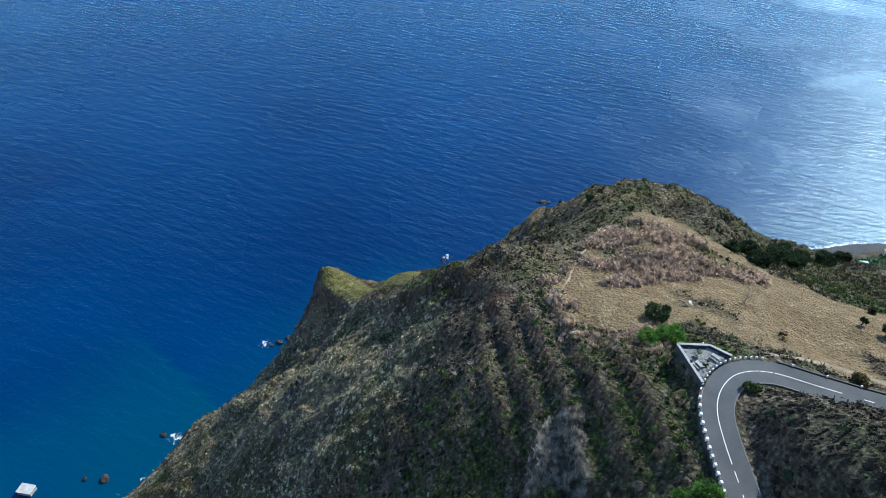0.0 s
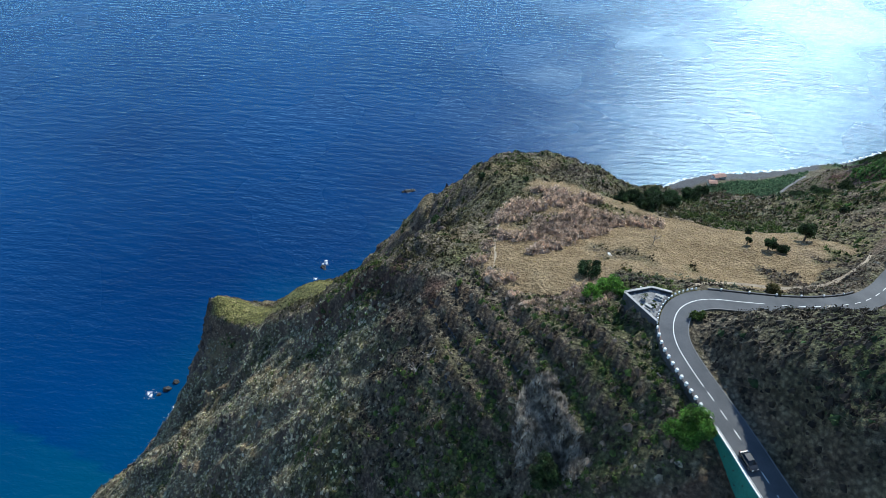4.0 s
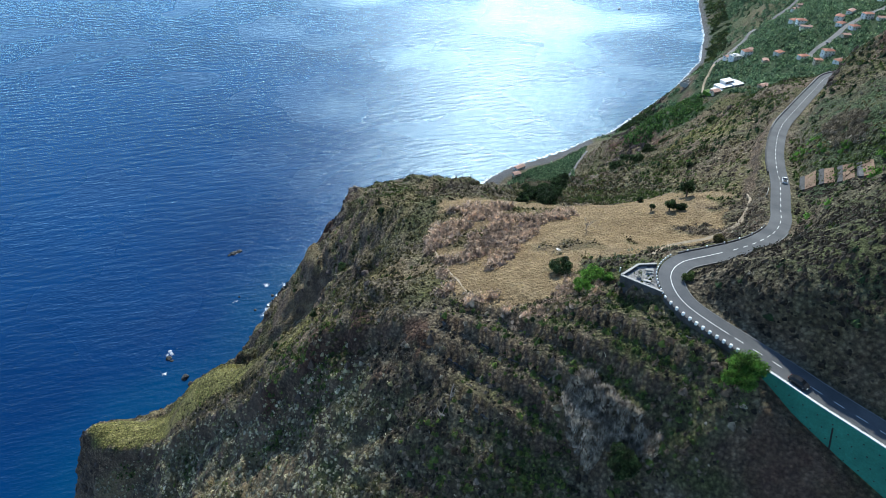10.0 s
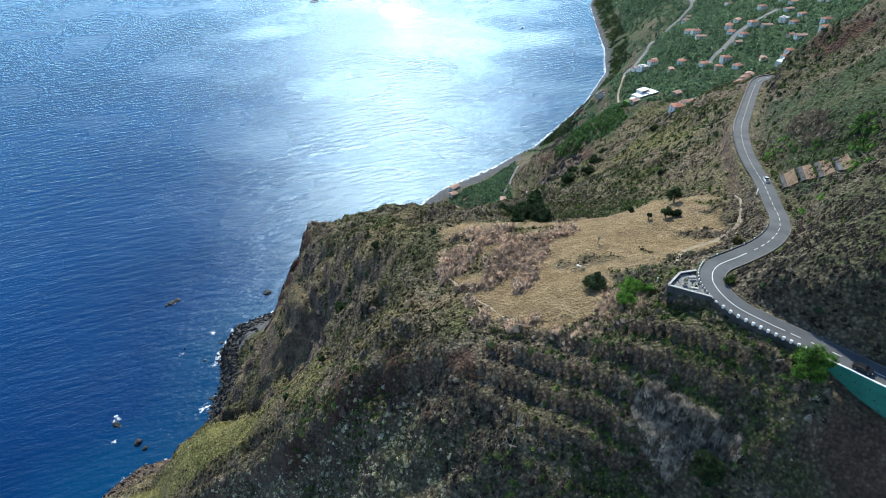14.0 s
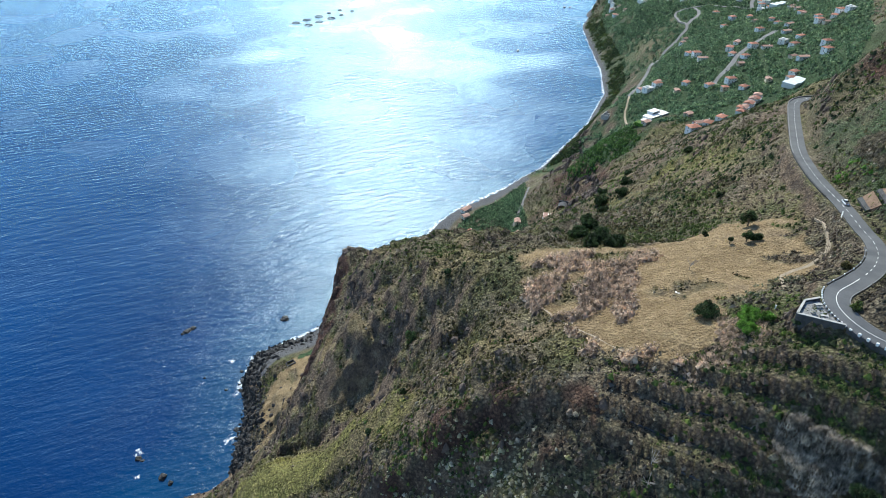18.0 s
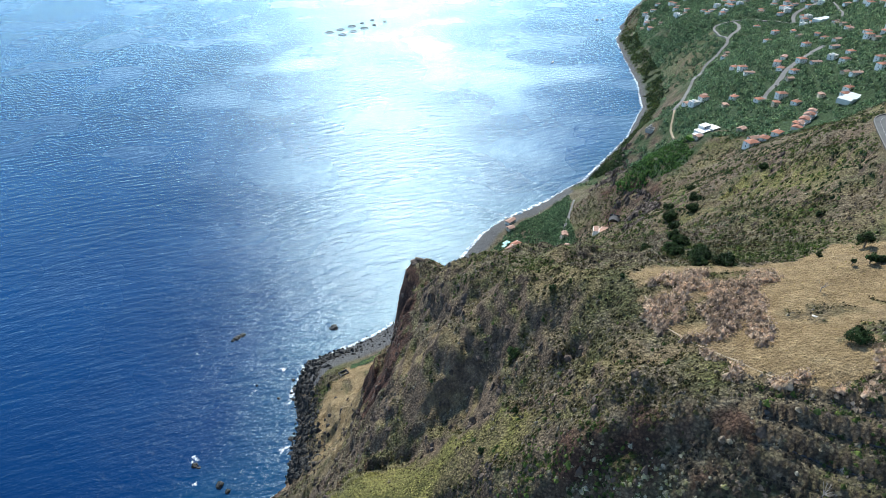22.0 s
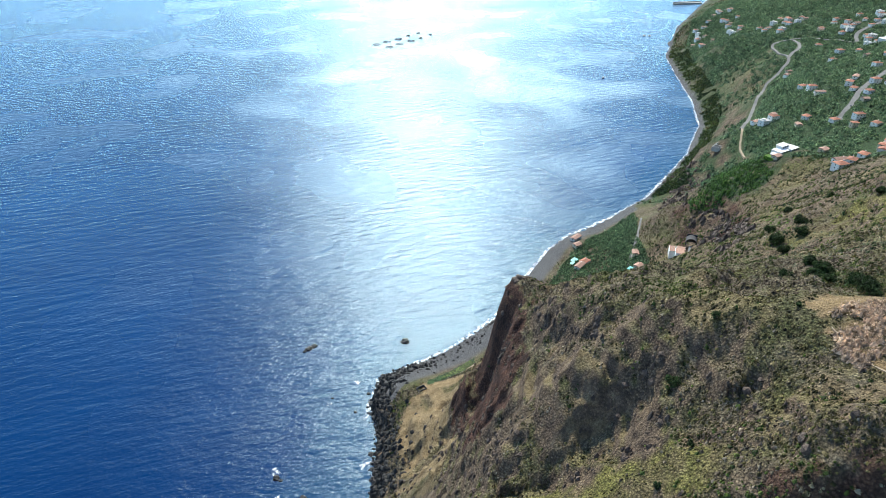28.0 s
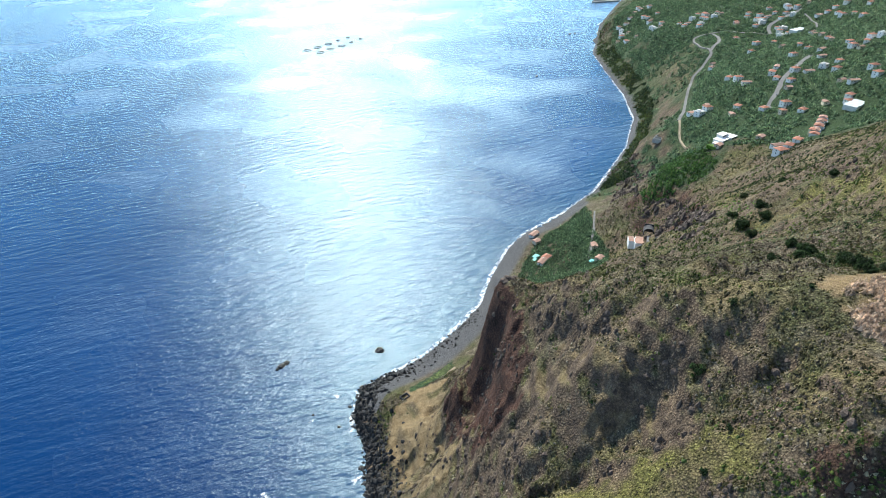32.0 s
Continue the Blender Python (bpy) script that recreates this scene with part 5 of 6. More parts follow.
# ---- the village ----
def house(width, depth, tall, roof, walls, tiles, m=None, label="", storeys=1, terrace=False):
    """A house with its body, roof, windows and door, and a terrace where it has one. roof: hip, gable or flat."""
    h = empty("house", m or pose(0, 0, 0), label, "house", "village houses")
    body = part("wall", box(bmesh.new(), -width / 2, -depth / 2, -3.0, width / 2, depth / 2, tall), walls, h)
    bm = bmesh.new()
    o, rise = 0.5, 0.20 * depth
    if roof == "flat":
        box(bm, -width / 2 - 0.2, -depth / 2 - 0.2, tall, width / 2 + 0.2, depth / 2 + 0.2, tall + 0.3)
        part("roof", bm, SLAB, h)
        part("stair_head", box(bmesh.new(), -width * 0.3, -depth * 0.2, tall + 0.3, -width * 0.05, depth * 0.2, tall + 2.2), walls, h)
    else:
        w, d = width / 2 + o, depth / 2 + o
        ridge = w - (d if roof == "hip" else 0.0)
        low = [bm.verts.new(p) for p in ((-w, -d, tall), (w, -d, tall), (w, d, tall), (-w, d, tall))]
        eave = [bm.verts.new((p.co.x, p.co.y, tall + 0.18)) for p in low]
        top = [bm.verts.new((-max(ridge, 0.3), 0, tall + 0.18 + rise)), bm.verts.new((max(ridge, 0.3), 0, tall + 0.18 + rise))]
        bm.faces.new(low[::-1])
        for i in range(4):
            bm.faces.new((low[i], low[(i + 1) % 4], eave[(i + 1) % 4], eave[i]))
        bm.faces.new((eave[0], eave[1], top[1], top[0]))
        bm.faces.new((eave[2], eave[3], top[0], top[1]))
        bm.faces.new((eave[1], eave[2], top[1]))
        bm.faces.new((eave[3], eave[0], top[0]))
        part("roof", bm, tiles, h)
        part("chimney", box(bmesh.new(), width * 0.22, 0.2, tall + 0.3, width * 0.22 + 0.7, 0.9, tall + rise + 1.0), walls, h)
    for s in range(storeys):
        z = 0.9 + s * 2.8
        for side in (-1, 1):
            for i in range(max(2, int(width / 3.2))):
                x = -width / 2 + (i + 0.5) * width / max(2, int(width / 3.2))
                y = side * depth / 2
                part("window", box(bmesh.new(), x - 0.55, y - 0.05, z, x + 0.55, y + 0.05, z + 1.3), SHUTTER, h)
            part("window", box(bmesh.new(), side * width / 2 - 0.05, -0.6, z, side * width / 2 + 0.05, 0.6, z + 1.3), SHUTTER, h)
    part("door", box(bmesh.new(), -0.5, -depth / 2 - 0.07, 0, 0.5, -depth / 2 + 0.03, 2.1), TIMBER, h)
    if terrace:
        part("terrace", box(bmesh.new(), -width / 2 - 1.0, -depth / 2 - 4.0, -3.0, width / 2 + 1.0, -depth / 2, -0.05), SLAB, h)
        for x in (-width / 2, 0, width / 2):
            part("terrace_post", box(bmesh.new(), x - 0.12, -depth / 2 - 3.8, -0.05, x + 0.12, -depth / 2 - 3.56, 1.0), WHITE, h)
    return h


KINDS = [
    house(11, 8, 3.2, "hip", WHITE, TILE, label="white single-storey house with an orange hipped tile roof", terrace=True),
    house(12, 9, 5.8, "hip", WHITE, TILE, label="white two-storey house with an orange tile roof", storeys=2, terrace=True),
    house(9, 7, 3.0, "gable", CREAM, TILE_OLD, label="small cream house with a faded tile gable roof"),
    house(12, 10, 6.2, "flat", WHITE, TILE, label="white flat-roofed two-storey house", storeys=2),
    house(14, 7, 3.2, "gable", WHITE, TILE_OLD, label="long low white house with faded orange tiles"),
    house(8, 7, 5.6, "hip", CREAM, TILE, label="narrow two-storey cream house with an orange roof", storeys=2),
]
HOUSES = [  # place, kind, turn and size of the houses on the slope above the bay
    (555, 646, 0, 10), (544, 610, 5, -15), (555, 591, 0, 20), (571, 628, 1, 0), (554, 687, 0, 30), (560, 680, 2, 30), (522, 668, 2, 80), (532, 719, 1, 15),
    (514, 716, 3, 20), (518, 733, 4, 10), (667, 729, 1, 35), (653, 709, 0, 40), (691, 710, 1, 10), (701, 694, 4, -20), (652, 685, 0, 10), (628, 669, 2, 0)]
HOUSES_MID = [
    (628, 739, 4, -15), (650, 790, 0, 20), (759, 921, 4, 30), (825, 896, 0, 10), (920, 1013, 0, 0), (895, 907, 0, 40), (847, 853, 2, 0), (780, 781, 1, 10),
    (833, 794, 0, 20), (815, 758, 4, 10), (728, 691, 3, 30), (715, 662, 1, 10), (756, 687, 0, 5), (780, 732, 4, 0), (662, 618, 2, 0), (657, 599, 4, 0)]
HOUSES_HIGH = [
    (613, 572, 0, 20), (598, 562, 0, 0), (586, 584, 2, 60), (704, 606, 1, 0), (672, 580, 1, 10), (827, 717, 1, -10), (846, 735, 0, 0), (843, 707, 0, 30),
    (855, 693, 3, 0), (855, 826, 0, 45), (994, 972, 1, 0), (1012, 992, 0, 10), (888, 940, 0, 0), (1004, 1040, 0, 20), (997, 1084, 2, 0), (1050, 1102, 0, 0)]
HOUSES_FAR = [
    (1059, 1078, 1, 0), (1078, 1057, 0, 30), (1081, 1032, 0, 0), (1114, 1058, 3, 0), (962, 1152, 1, 0), (976, 1224, 0, 20), (963, 1196, 0, 0), (1001, 1212, 3, 0),
    (1045, 1238, 0, 0), (1032, 1202, 1, 0), (1052, 1189, 0, 30), (1085, 929, 0, 0), (1093, 915, 1, 20), (1072, 934, 0, 0), (1044, 885, 1, 0), (1035, 858, 0, 40)]
HOUSES_LAST = [
    (987, 811, 1, 0), (1063, 850, 0, 0), (1065, 947, 4, 0), (1027, 1488, 1, 0), (998, 1441, 3, 0), (960, 1380, 0, 0), (1037, 1386, 1, 0), (993, 1329, 3, 20),
    (1066, 1440, 1, 0), (1007, 1312, 1, 0), (941, 861, 2, 0), (919, 833, 2, 0), (892, 802, 0, 0), (1015, 1462, 3, 30), (1085, 1410, 0, 0), (1120, 1480, 1, 0),
    (1068, 1115, 0, 0), (1030, 1060, 1, 15), (1100, 1090, 0, 0), (1015, 1195, 0, 10), (1040, 1215, 1, 30), (820, 700, 2, 0), (860, 712, 1, 0), (1060, 905, 0, 0)]
HOUSES_NEAR = [
    (393, 575, 2, 20), (440, 512, 0, 20), (452, 512, 5, 20), (432, 552, 2, 15), (475, 520, 5, 30)]
HOUSES_MORE = [
    (1021, 1480), (987, 1429), (950, 1363), (1112, 1515), (1036, 1382), (970, 1295), (1061, 1486), (958, 1197), (954, 1146), (1005, 1175),
    (1026, 1163), (993, 1087), (1001, 1049), (1034, 1047), (1104, 1046), (1108, 1029), (1059, 1045), (1054, 1020), (1044, 1101), (989, 977), (970, 952)]
HOUSES_NEW = [(1103, 1497), (1059, 1418), (964, 1415), (1039, 1174), (872, 925), (781, 939), (642, 766), (699, 747), (549, 737), (415, 517), (408, 499),
              (372, 483), (880, 788), (970, 886)]
more_rnd = random.Random(12)
EXTRA = []
for x, y in HOUSES_MORE:
    EXTRA.append((x, y, more_rnd.choice((0, 1, 1, 3, 4)), more_rnd.uniform(-20, 40)))
    EXTRA.append((x + more_rnd.uniform(14, 24), y + more_rnd.uniform(-16, 16), more_rnd.choice((0, 2, 3, 4)), more_rnd.uniform(-20, 40)))
EXTRA += [(x, y, more_rnd.choice((0, 1, 2, 4)), more_rnd.uniform(-20, 40)) for x, y in HOUSES_NEW]
taken = []
used = set()
for x, y, kind, turn in HOUSES + HOUSES_MID + HOUSES_HIGH + HOUSES_FAR + HOUSES_LAST + HOUSES_NEAR + EXTRA:
    if any(math.hypot(x - a, y - c) < 13 for a, c, _ in taken):
        continue
    m = pose(x, y, float(height_at(x, y)) + 0.6, 0, 0, turn - 12 + rng.uniform(-8, 8))
    taken.append((x, y, 11))
    if kind not in used:
        used.add(kind)
        KINDS[kind].matrix_world = m
    else:
        copy_thing(KINDS[kind], m)

villa = empty("villa", pose(416, 588, float(height_at(416, 588)) + 0.8, 0, 0, 12), "large white modern villa with stepped flat roofs and a pool terrace", "house")
for x0, y0, z0, x1, y1, z1 in ((-14, -6, -4, 4, 6, 3.2), (2, -8, -4, 16, 4, 4.2), (-4, 0, 3.2, 9, 8, 6.4), (10, 3, -4, 18, 10, 2.6), (-22, -10, -4, -12, 2, 1.4)):
    part("wall", box(bmesh.new(), x0, y0, z0, x1, y1, z1), WHITE, villa)
    part("roof", box(bmesh.new(), x0 - 0.3, y0 - 0.3, z1, x1 + 0.3, y1 + 0.3, z1 + 0.35), WHITE, villa)
    for x in np.arange(x0 + 1.5, x1 - 1.5, 3.4):
        part("window", box(bmesh.new(), x, y0 - 0.06, max(0.4, z1 - 2.6), x + 2.2, y0 + 0.02, z1 - 0.5), SHUTTER, villa)
part("pool", box(bmesh.new(), -21, -16, -4, -10, -11, 0.1), BLUE, villa, "turquoise pool")
part("lawn", box(bmesh.new(), -30, -8, -4, -22.4, 4, 0.3), FRESH, villa, "bright green lawn")
taken += [(416, 588, 24), (400, 585, 14)]
row = empty("terraced_houses", pose(497, 528, float(height_at(497, 528)) + 1.2, 0, 0, 28), "row of white houses with large orange tile roofs", "house")
for i in range(8):
    x0, y0 = -36 + i * 9.2, -4.5 + 1.3 * (i % 3)
    z = 4.4 + (i % 2) * 1.5
    part("wall", box(bmesh.new(), x0, y0, -6, x0 + 8.6, 5, z), WHITE, row)
    bm = bmesh.new()
    lo = [bm.verts.new(p) for p in ((x0 - 0.3, y0 - 0.5, z), (x0 + 8.9, y0 - 0.5, z), (x0 + 8.9, 5.5, z), (x0 - 0.3, 5.5, z))]
    hi = [bm.verts.new((x0 + 1.5, 0.5, z + 1.7)), bm.verts.new((x0 + 7.1, 0.5, z + 1.7))]
    bm.faces.new(lo[::-1]); bm.faces.new((lo[0], lo[1], hi[1], hi[0])); bm.faces.new((lo[2], lo[3], hi[0], hi[1]))
    bm.faces.new((lo[1], lo[2], hi[1])); bm.faces.new((lo[3], lo[0], hi[0]))
    part("roof", bm, TILE_OLD if i % 3 else TILE, row)
    part("balcony", box(bmesh.new(), x0 + 0.8, y0 - 1.6, 2.6, x0 + 7.8, y0 - 0.02, 3.5), WHITE, row)
    for h0 in (0.3, 3.6):
        for x in (x0 + 1.2, x0 + 4.0, x0 + 6.6):
            if h0 + 1.3 < z:
                part("window", box(bmesh.new(), x, y0 - 0.07, h0, x + 1.2, y0 + 0.03, h0 + 1.3), SHUTTER, row)
taken += [(497, 528, 30), (470, 515, 18), (525, 540, 18)]


def greenhouse(m, width, depth, label):
    g = empty("greenhouse", m, label, "greenhouse")
    for i in range(3):
        x0 = -width / 2 + i * width / 3
        bm = bmesh.new()
        outline = [(x0, -3), (x0 + width / 3 - 0.1, -3), (x0 + width / 3 - 0.1, 3.2), (x0 + width / 6, 4.6), (x0, 3.2)]
        near = [bm.verts.new((x, -depth / 2, z)) for x, z in outline]
        back = [bm.verts.new((x, depth / 2, z)) for x, z in outline]
        bm.faces.new(near); bm.faces.new(back[::-1])
        for a in range(5):
            bm.faces.new((near[a], back[a], back[(a + 1) % 5], near[(a + 1) % 5]))
        part("bay", fixed(bm), TIN, g)
    return g


greenhouse(pose(590, 548, float(height_at(590, 548)) + 0.5, 0, 0, 12), 36, 16, "white polythene greenhouse beside the houses")
greenhouse(pose(996, 933, float(height_at(996, 933)) + 0.5, 0, 0, 8), 44, 16, "long pale greenhouse among banana plots")
taken += [(590, 548, 22), (996, 933, 24)]


# lanes of the village and the flat
def lane(name, points, width, mat, label, lift=0.5):
    line = curve_through([(x, y, 0) for x, y in points], 6)
    line = [(x, y, float(height_at(x, y)) + lift) for x, y, _ in line]
    at, total = along(line)
    ob = part(name, fixed(strip(bmesh.new(), at, 0, total, width / 2, -width / 2, -2.5, 0, 6)), mat)
    tagged(ob, label, "lane", kind="structure")
    return line


LANES = [
    (lane("coast_lane", [(505, 741), (547, 773), (613, 832), (680, 890), (737, 938), (767, 952), (798, 968), (830, 989), (856, 1032), (882, 1075), (911, 1110), (936, 1092), (956, 1058), (970, 1020), (980, 984), (1025, 1020), (1105, 1015)], 7.5, LANE, "grey coast road through the village"), 7),
    (lane("village_lane", [(560, 640), (567, 648), (607, 670), (656, 700), (708, 723), (765, 748), (790, 755)], 7.0, LANE, "grey village street lined with parked cars"), 7),
    (lane("hill_lane", [(1080, 987), (1038, 933), (1002, 900)], 5, LANE, "grey lane up the hill"), 5),
    (lane("cliff_path", [(505, 741), (480, 714), (464, 696), (440, 660)], 4, TRACK, "pale path down to the shore"), 4),
    (lane("spur_loop", [(832, 993), (856, 1008), (884, 1022), (912, 1050), (934, 1086)], 8.0, LANE, "wide grey road loop on the spur"), 8),
    (lane("flat_lane", [(296, 662), (265, 625), (245, 603), (228, 585), (216, 570)], 3.4, LANE, "pale concrete lane between banana plots"), 4),
    (lane("tunnel_lane", [(252, 522), (244, 514), (236, 500), (230, 486)], 5, LANE, "grey road coming out of the tunnel"), 5),
    (lane("field_track", [(60, 136), (76, 149), (88, 149), (99, 151), (107, 157), (114, 164), (118, 171)], 1.5, TRACK, "pale earth track beside the field", 0.15), 3),
    (lane("foot_path", [(9, 199), (6, 190), (4, 180), (4, 166), (6, 155), (7, 144), (8, 135)], 0.9, TRACK, "narrow trodden path along the field", 0.05), 3),
]
gone = np.zeros(len(VILLAGE_PLANTS[0]), bool)
for x, y, r in taken:
    gone |= np.hypot(VILLAGE_PLANTS[0] - x, VILLAGE_PLANTS[1] - y) < r
for line, w in LANES:
    gone |= away(VILLAGE_PLANTS[0], VILLAGE_PLANTS[1], line)[0] < w
scatter("banana_plants", BROAD, VILLAGE_PLANTS[0][~gone], VILLAGE_PLANTS[1][~gone], VILLAGE_PLANTS[2][~gone], BANANA, "terraced banana plots and gardens round the village", 21, flat=(0.8, 1.5))

# darker trees that stand among the plots
px_, py_ = throw(2600, 380, 1500, 480, 1700)
sel = inside(px_, py_, VILLAGE_GREEN) & (rough(px_, py_, 80, 3, 68) > 0.05)
for x, y, r in taken:
    sel &= np.hypot(px_ - x, py_ - y) > r
for line, w in LANES:
    sel &= away(px_, py_, line)[0] > w
scatter("garden_trees", LEAFY, px_[sel], py_[sel], 2.2 + 2.2 * gen.rand(sel.sum()), DARK_LEAF, "dark trees and hedges among the village plots", 29, flat=(0.9, 1.3))

# buildings on the flat by the beach
for x, y, kind, turn in ((210, 674, 4, 25), (186, 612, 0, 20), (176, 606, 4, 30), (221, 560, 2, 20), (238, 590, 2, 60), (199, 652, 2, 10)):
    copy_thing(KINDS[kind], pose(x, y, float(height_at(x, y)) + 0.5, 0, 0, turn))
tidy = empty("farmhouse", pose(246, 530, float(height_at(246, 530)) + 2, 0, 0, 55), "white farmhouse with several pinkish roof terraces by the tunnel", "house")
for x0, y0, x1, y1, z in ((-10, -5, 2, 5, 5.5), (2, -6, 10, 3, 3.4), (-4, 5, 8, 11, 4.2)):
    part("wall", box(bmesh.new(), x0, y0, -5, x1, y1, z), WHITE, tidy)
    part("roof", box(bmesh.new(), x0 + 0.3, y0 + 0.3, z, x1 - 0.3, y1 - 0.3, z + 0.3), TILE_OLD, tidy)
    for x in np.arange(x0 + 1, x1 - 1, 2.6):
        part("window", box(bmesh.new(), x, y0 - 0.06, 1, x + 1.1, y0 + 0.02, 2.4), SHUTTER, tidy)
for x, y, w in ((178, 622, 9), (213, 563, 7), (172, 616, 6)):
    g = empty("shelter", pose(x, y, float(height_at(x, y)), 0, 0, 25), "turquoise tarpaulin shelter among banana plants", "shelter", "shelters")
    part("canopy", box(bmesh.new(), -w / 2, -w / 3, 2.4, w / 2, w / 3, 2.6), BLUE, g)
    for u in (-1, 1):
        for v in (-1, 1):
            part("post", box(bmesh.new(), u * w * 0.45 - 0.08, v * w * 0.3 - 0.08, -1, u * w * 0.45 + 0.08, v * w * 0.3 + 0.08, 2.4), TIMBER, g)
# the tunnel mouth
tunnel = empty("tunnel_portal", pose(254, 526, float(height_at(250, 521)) - 0.4, 0, 0, -42), "dark arched tunnel mouth in the cliff", "tunnel")
bm = bmesh.new()
arch = [(-4.5, 0)] + [(-4.5 * math.cos(a), 3.2 + 4 * math.sin(a)) for a in np.linspace(0, math.pi, 9)] + [(4.5, 0)]
outer = [(x * 1.22, z * 1.12 - 0.5) for x, z in arch]
a0, b0 = [bm.verts.new((x, -1.0, z)) for x, z in arch], [bm.verts.new((x, -1.0, z)) for x, z in outer]
a1, b1 = [bm.verts.new((x, 9.0, z)) for x, z in arch], [bm.verts.new((x, 9.0, z)) for x, z in outer]
for i in range(len(arch) - 1):
    bm.faces.new((a0[i], a0[i + 1], b0[i + 1], b0[i])); bm.faces.new((a0[i], a1[i], a1[i + 1], a0[i + 1]))
    bm.faces.new((b0[i], b0[i + 1], b1[i + 1], b1[i]))
part("arch", fixed(bm), BASALT, tunnel)
part("tunnel_end", box(bmesh.new(), -5, 8.6, -1, 5, 9.2, 8), SHUTTER, tunnel, "black depth of the tunnel")


# ---- trees and single bushes ----
def crown_mesh(rnd, lumps, leaves, leaf):
    """A crown of several uneven lumps of leaves, with gaps: corners and triangles."""
    v, f = [], []
    for c, r in lumps:
        for _ in range(leaves):
            d = Vector((rnd.gauss(0, 1), rnd.gauss(0, 1), rnd.gauss(0, 1))).normalized()
            p = Vector(c) + d * r * rnd.uniform(0.55, 1.05)
            for _ in range(3):
                v.append(tuple(p + Vector((rnd.uniform(-1, 1), rnd.uniform(-1, 1), rnd.uniform(-1, 1))) * leaf))
            f.append((len(v) - 3, len(v) - 2, len(v) - 1))
    return np.array(v), np.array(f)


def tree(name, x, y, tall, wide, mat, label, seed, bush=False, leaf=0.3):
    rnd = random.Random(seed)
    t = empty(name, pose(x, y, float(height_at(x, y)) - 0.2), label, "bush" if bush else "tree")
    stem = tall * (0.15 if bush else 0.4)
    bm = bmesh.new()
    rod(bm, (0, 0, -0.6), (0.1 * wide * rnd.uniform(-1, 1), 0.1 * wide * rnd.uniform(-1, 1), stem), 0.05 * tall + 0.05, 0.035 * tall + 0.04, 7)
    part("trunk", bm, BARK, t)
    lumps = []
    for i in range(9 if wide > 2 else 6):
        a = i * 2.4 + rnd.random()
        k = wide * rnd.uniform(0.25, 0.68)
        c = (math.cos(a) * k, math.sin(a) * k, stem + (tall - stem) * rnd.uniform(0.12, 0.8))
        lumps.append((c, wide * rnd.uniform(0.3, 0.46)))
        if i < 5:
            bm = bmesh.new()
            rod(bm, (0, 0, stem * 0.7), c, 0.03 * tall + 0.03, 0.02, 5)
            part("limb", bm, BARK, t)
    v, f = crown_mesh(rnd, lumps, int(260 * max(1.0, (wide / 2.8) ** 1.7)) if wide > 2 else 150, leaf)
    crown = mesh_of("crown", v, f, mat)
    crown.parent = t
    return t


def bare_tree(x, y, tall, label, seed):
    rnd = random.Random(seed)
    t = empty("bare_tree", pose(x, y, float(height_at(x, y)) - 0.1), label, "tree")
    part("trunk", rod(bmesh.new(), (0, 0, -0.4), (0.2, 0, tall * 0.4), 0.16, 0.11, 7), PALE_BARK, t)
    for _ in range(9):
        a, k = rnd.random() * 6.28, rnd.uniform(0.3, 0.6) * tall
        bm = bmesh.new()
        mid = Vector((math.cos(a) * k * 0.5, math.sin(a) * k * 0.5, tall * rnd.uniform(0.55, 0.75)))
        tip = Vector((math.cos(a) * k, math.sin(a) * k, tall * rnd.uniform(0.75, 1.05)))
        rod(bm, (0.2, 0, tall * 0.38), mid, 0.08, 0.05, 5)
        rod(bm, mid, tip, 0.05, 0.02, 4)
        for _ in range(4):
            rod(bm, mid.lerp(tip, rnd.random()), tip + Vector((rnd.uniform(-0.6, 0.6), rnd.uniform(-0.6, 0.6), rnd.uniform(-0.3, 0.5))), 0.03, 0.012, 3)
        part("limb", bm, PALE_BARK, t)
    return t


tree("bush", 54.0, 83.4, 8.0, 5.8, FRESH, "large bright green bush below the road wall", 1, True)
tree("bush", 27.5, 80, 6.6, 4.6, DARK_LEAF, "large dark green bush beside dry cane", 2, True)
tree("bush", 34, 140, 3.6, 4.0, DARK_LEAF, "dense dark green bush at the field's edge", 3, True)
tree("bush", 39, 130, 2.8, 3.8, FRESH, "bright green bush beside the lookout", 4, True)
tree("bush", 35, 126.5, 2.6, 3.4, FRESH, "bright green bush below the lookout", 5, True)
tree("bush", 42, 127, 2.4, 2.4, FRESH, "green bush against the lookout wall", 6, True)
tree("tree", 107, 190.5, 7.0, 4.0, DARK_LEAF, "dark evergreen tree at the field's end", 7)
tree("tree", 92, 177.5, 4.6, 2.4, DARK_LEAF, "dark green pine at the field's end", 8)
tree("tree", 86, 180, 3.6, 1.3, DARK_LEAF, "slender young pine in dry grass", 9)
tree("bush", 95.5, 176.5, 2.4, 2.2, DARK_LEAF, "dark bush beside the pine", 10, True)
tree("bush", 91, 196, 2.2, 1.8, DARK_LEAF, "small dark bush above the valley", 11, True)
tree("bush", 79, 132.3, 2.2, 2.2, OLIVE_SCRUB, "olive bush beside the road wall", 12, True)
tree("bush", 57.6, 114.5, 1.8, 2.0, GREEN_SCRUB, "green bush inside the road bend", 13, True)
tree("bush", 135, 231, 2.6, 2.2, DARK_LEAF, "dark bush on the dry slope", 14, True)
tree("bush", -43, 196, 2.6, 1.7, DARK_LEAF, "dark bush on the headland ridge", 15, True)
tree("bush", -59, 190, 2.2, 1.6, DARK_LEAF, "dark bush on the spur", 16, True)
tree("bush", -10, 230, 2.8, 2.0, DARK_LEAF, "dark bush on the headland", 17, True)
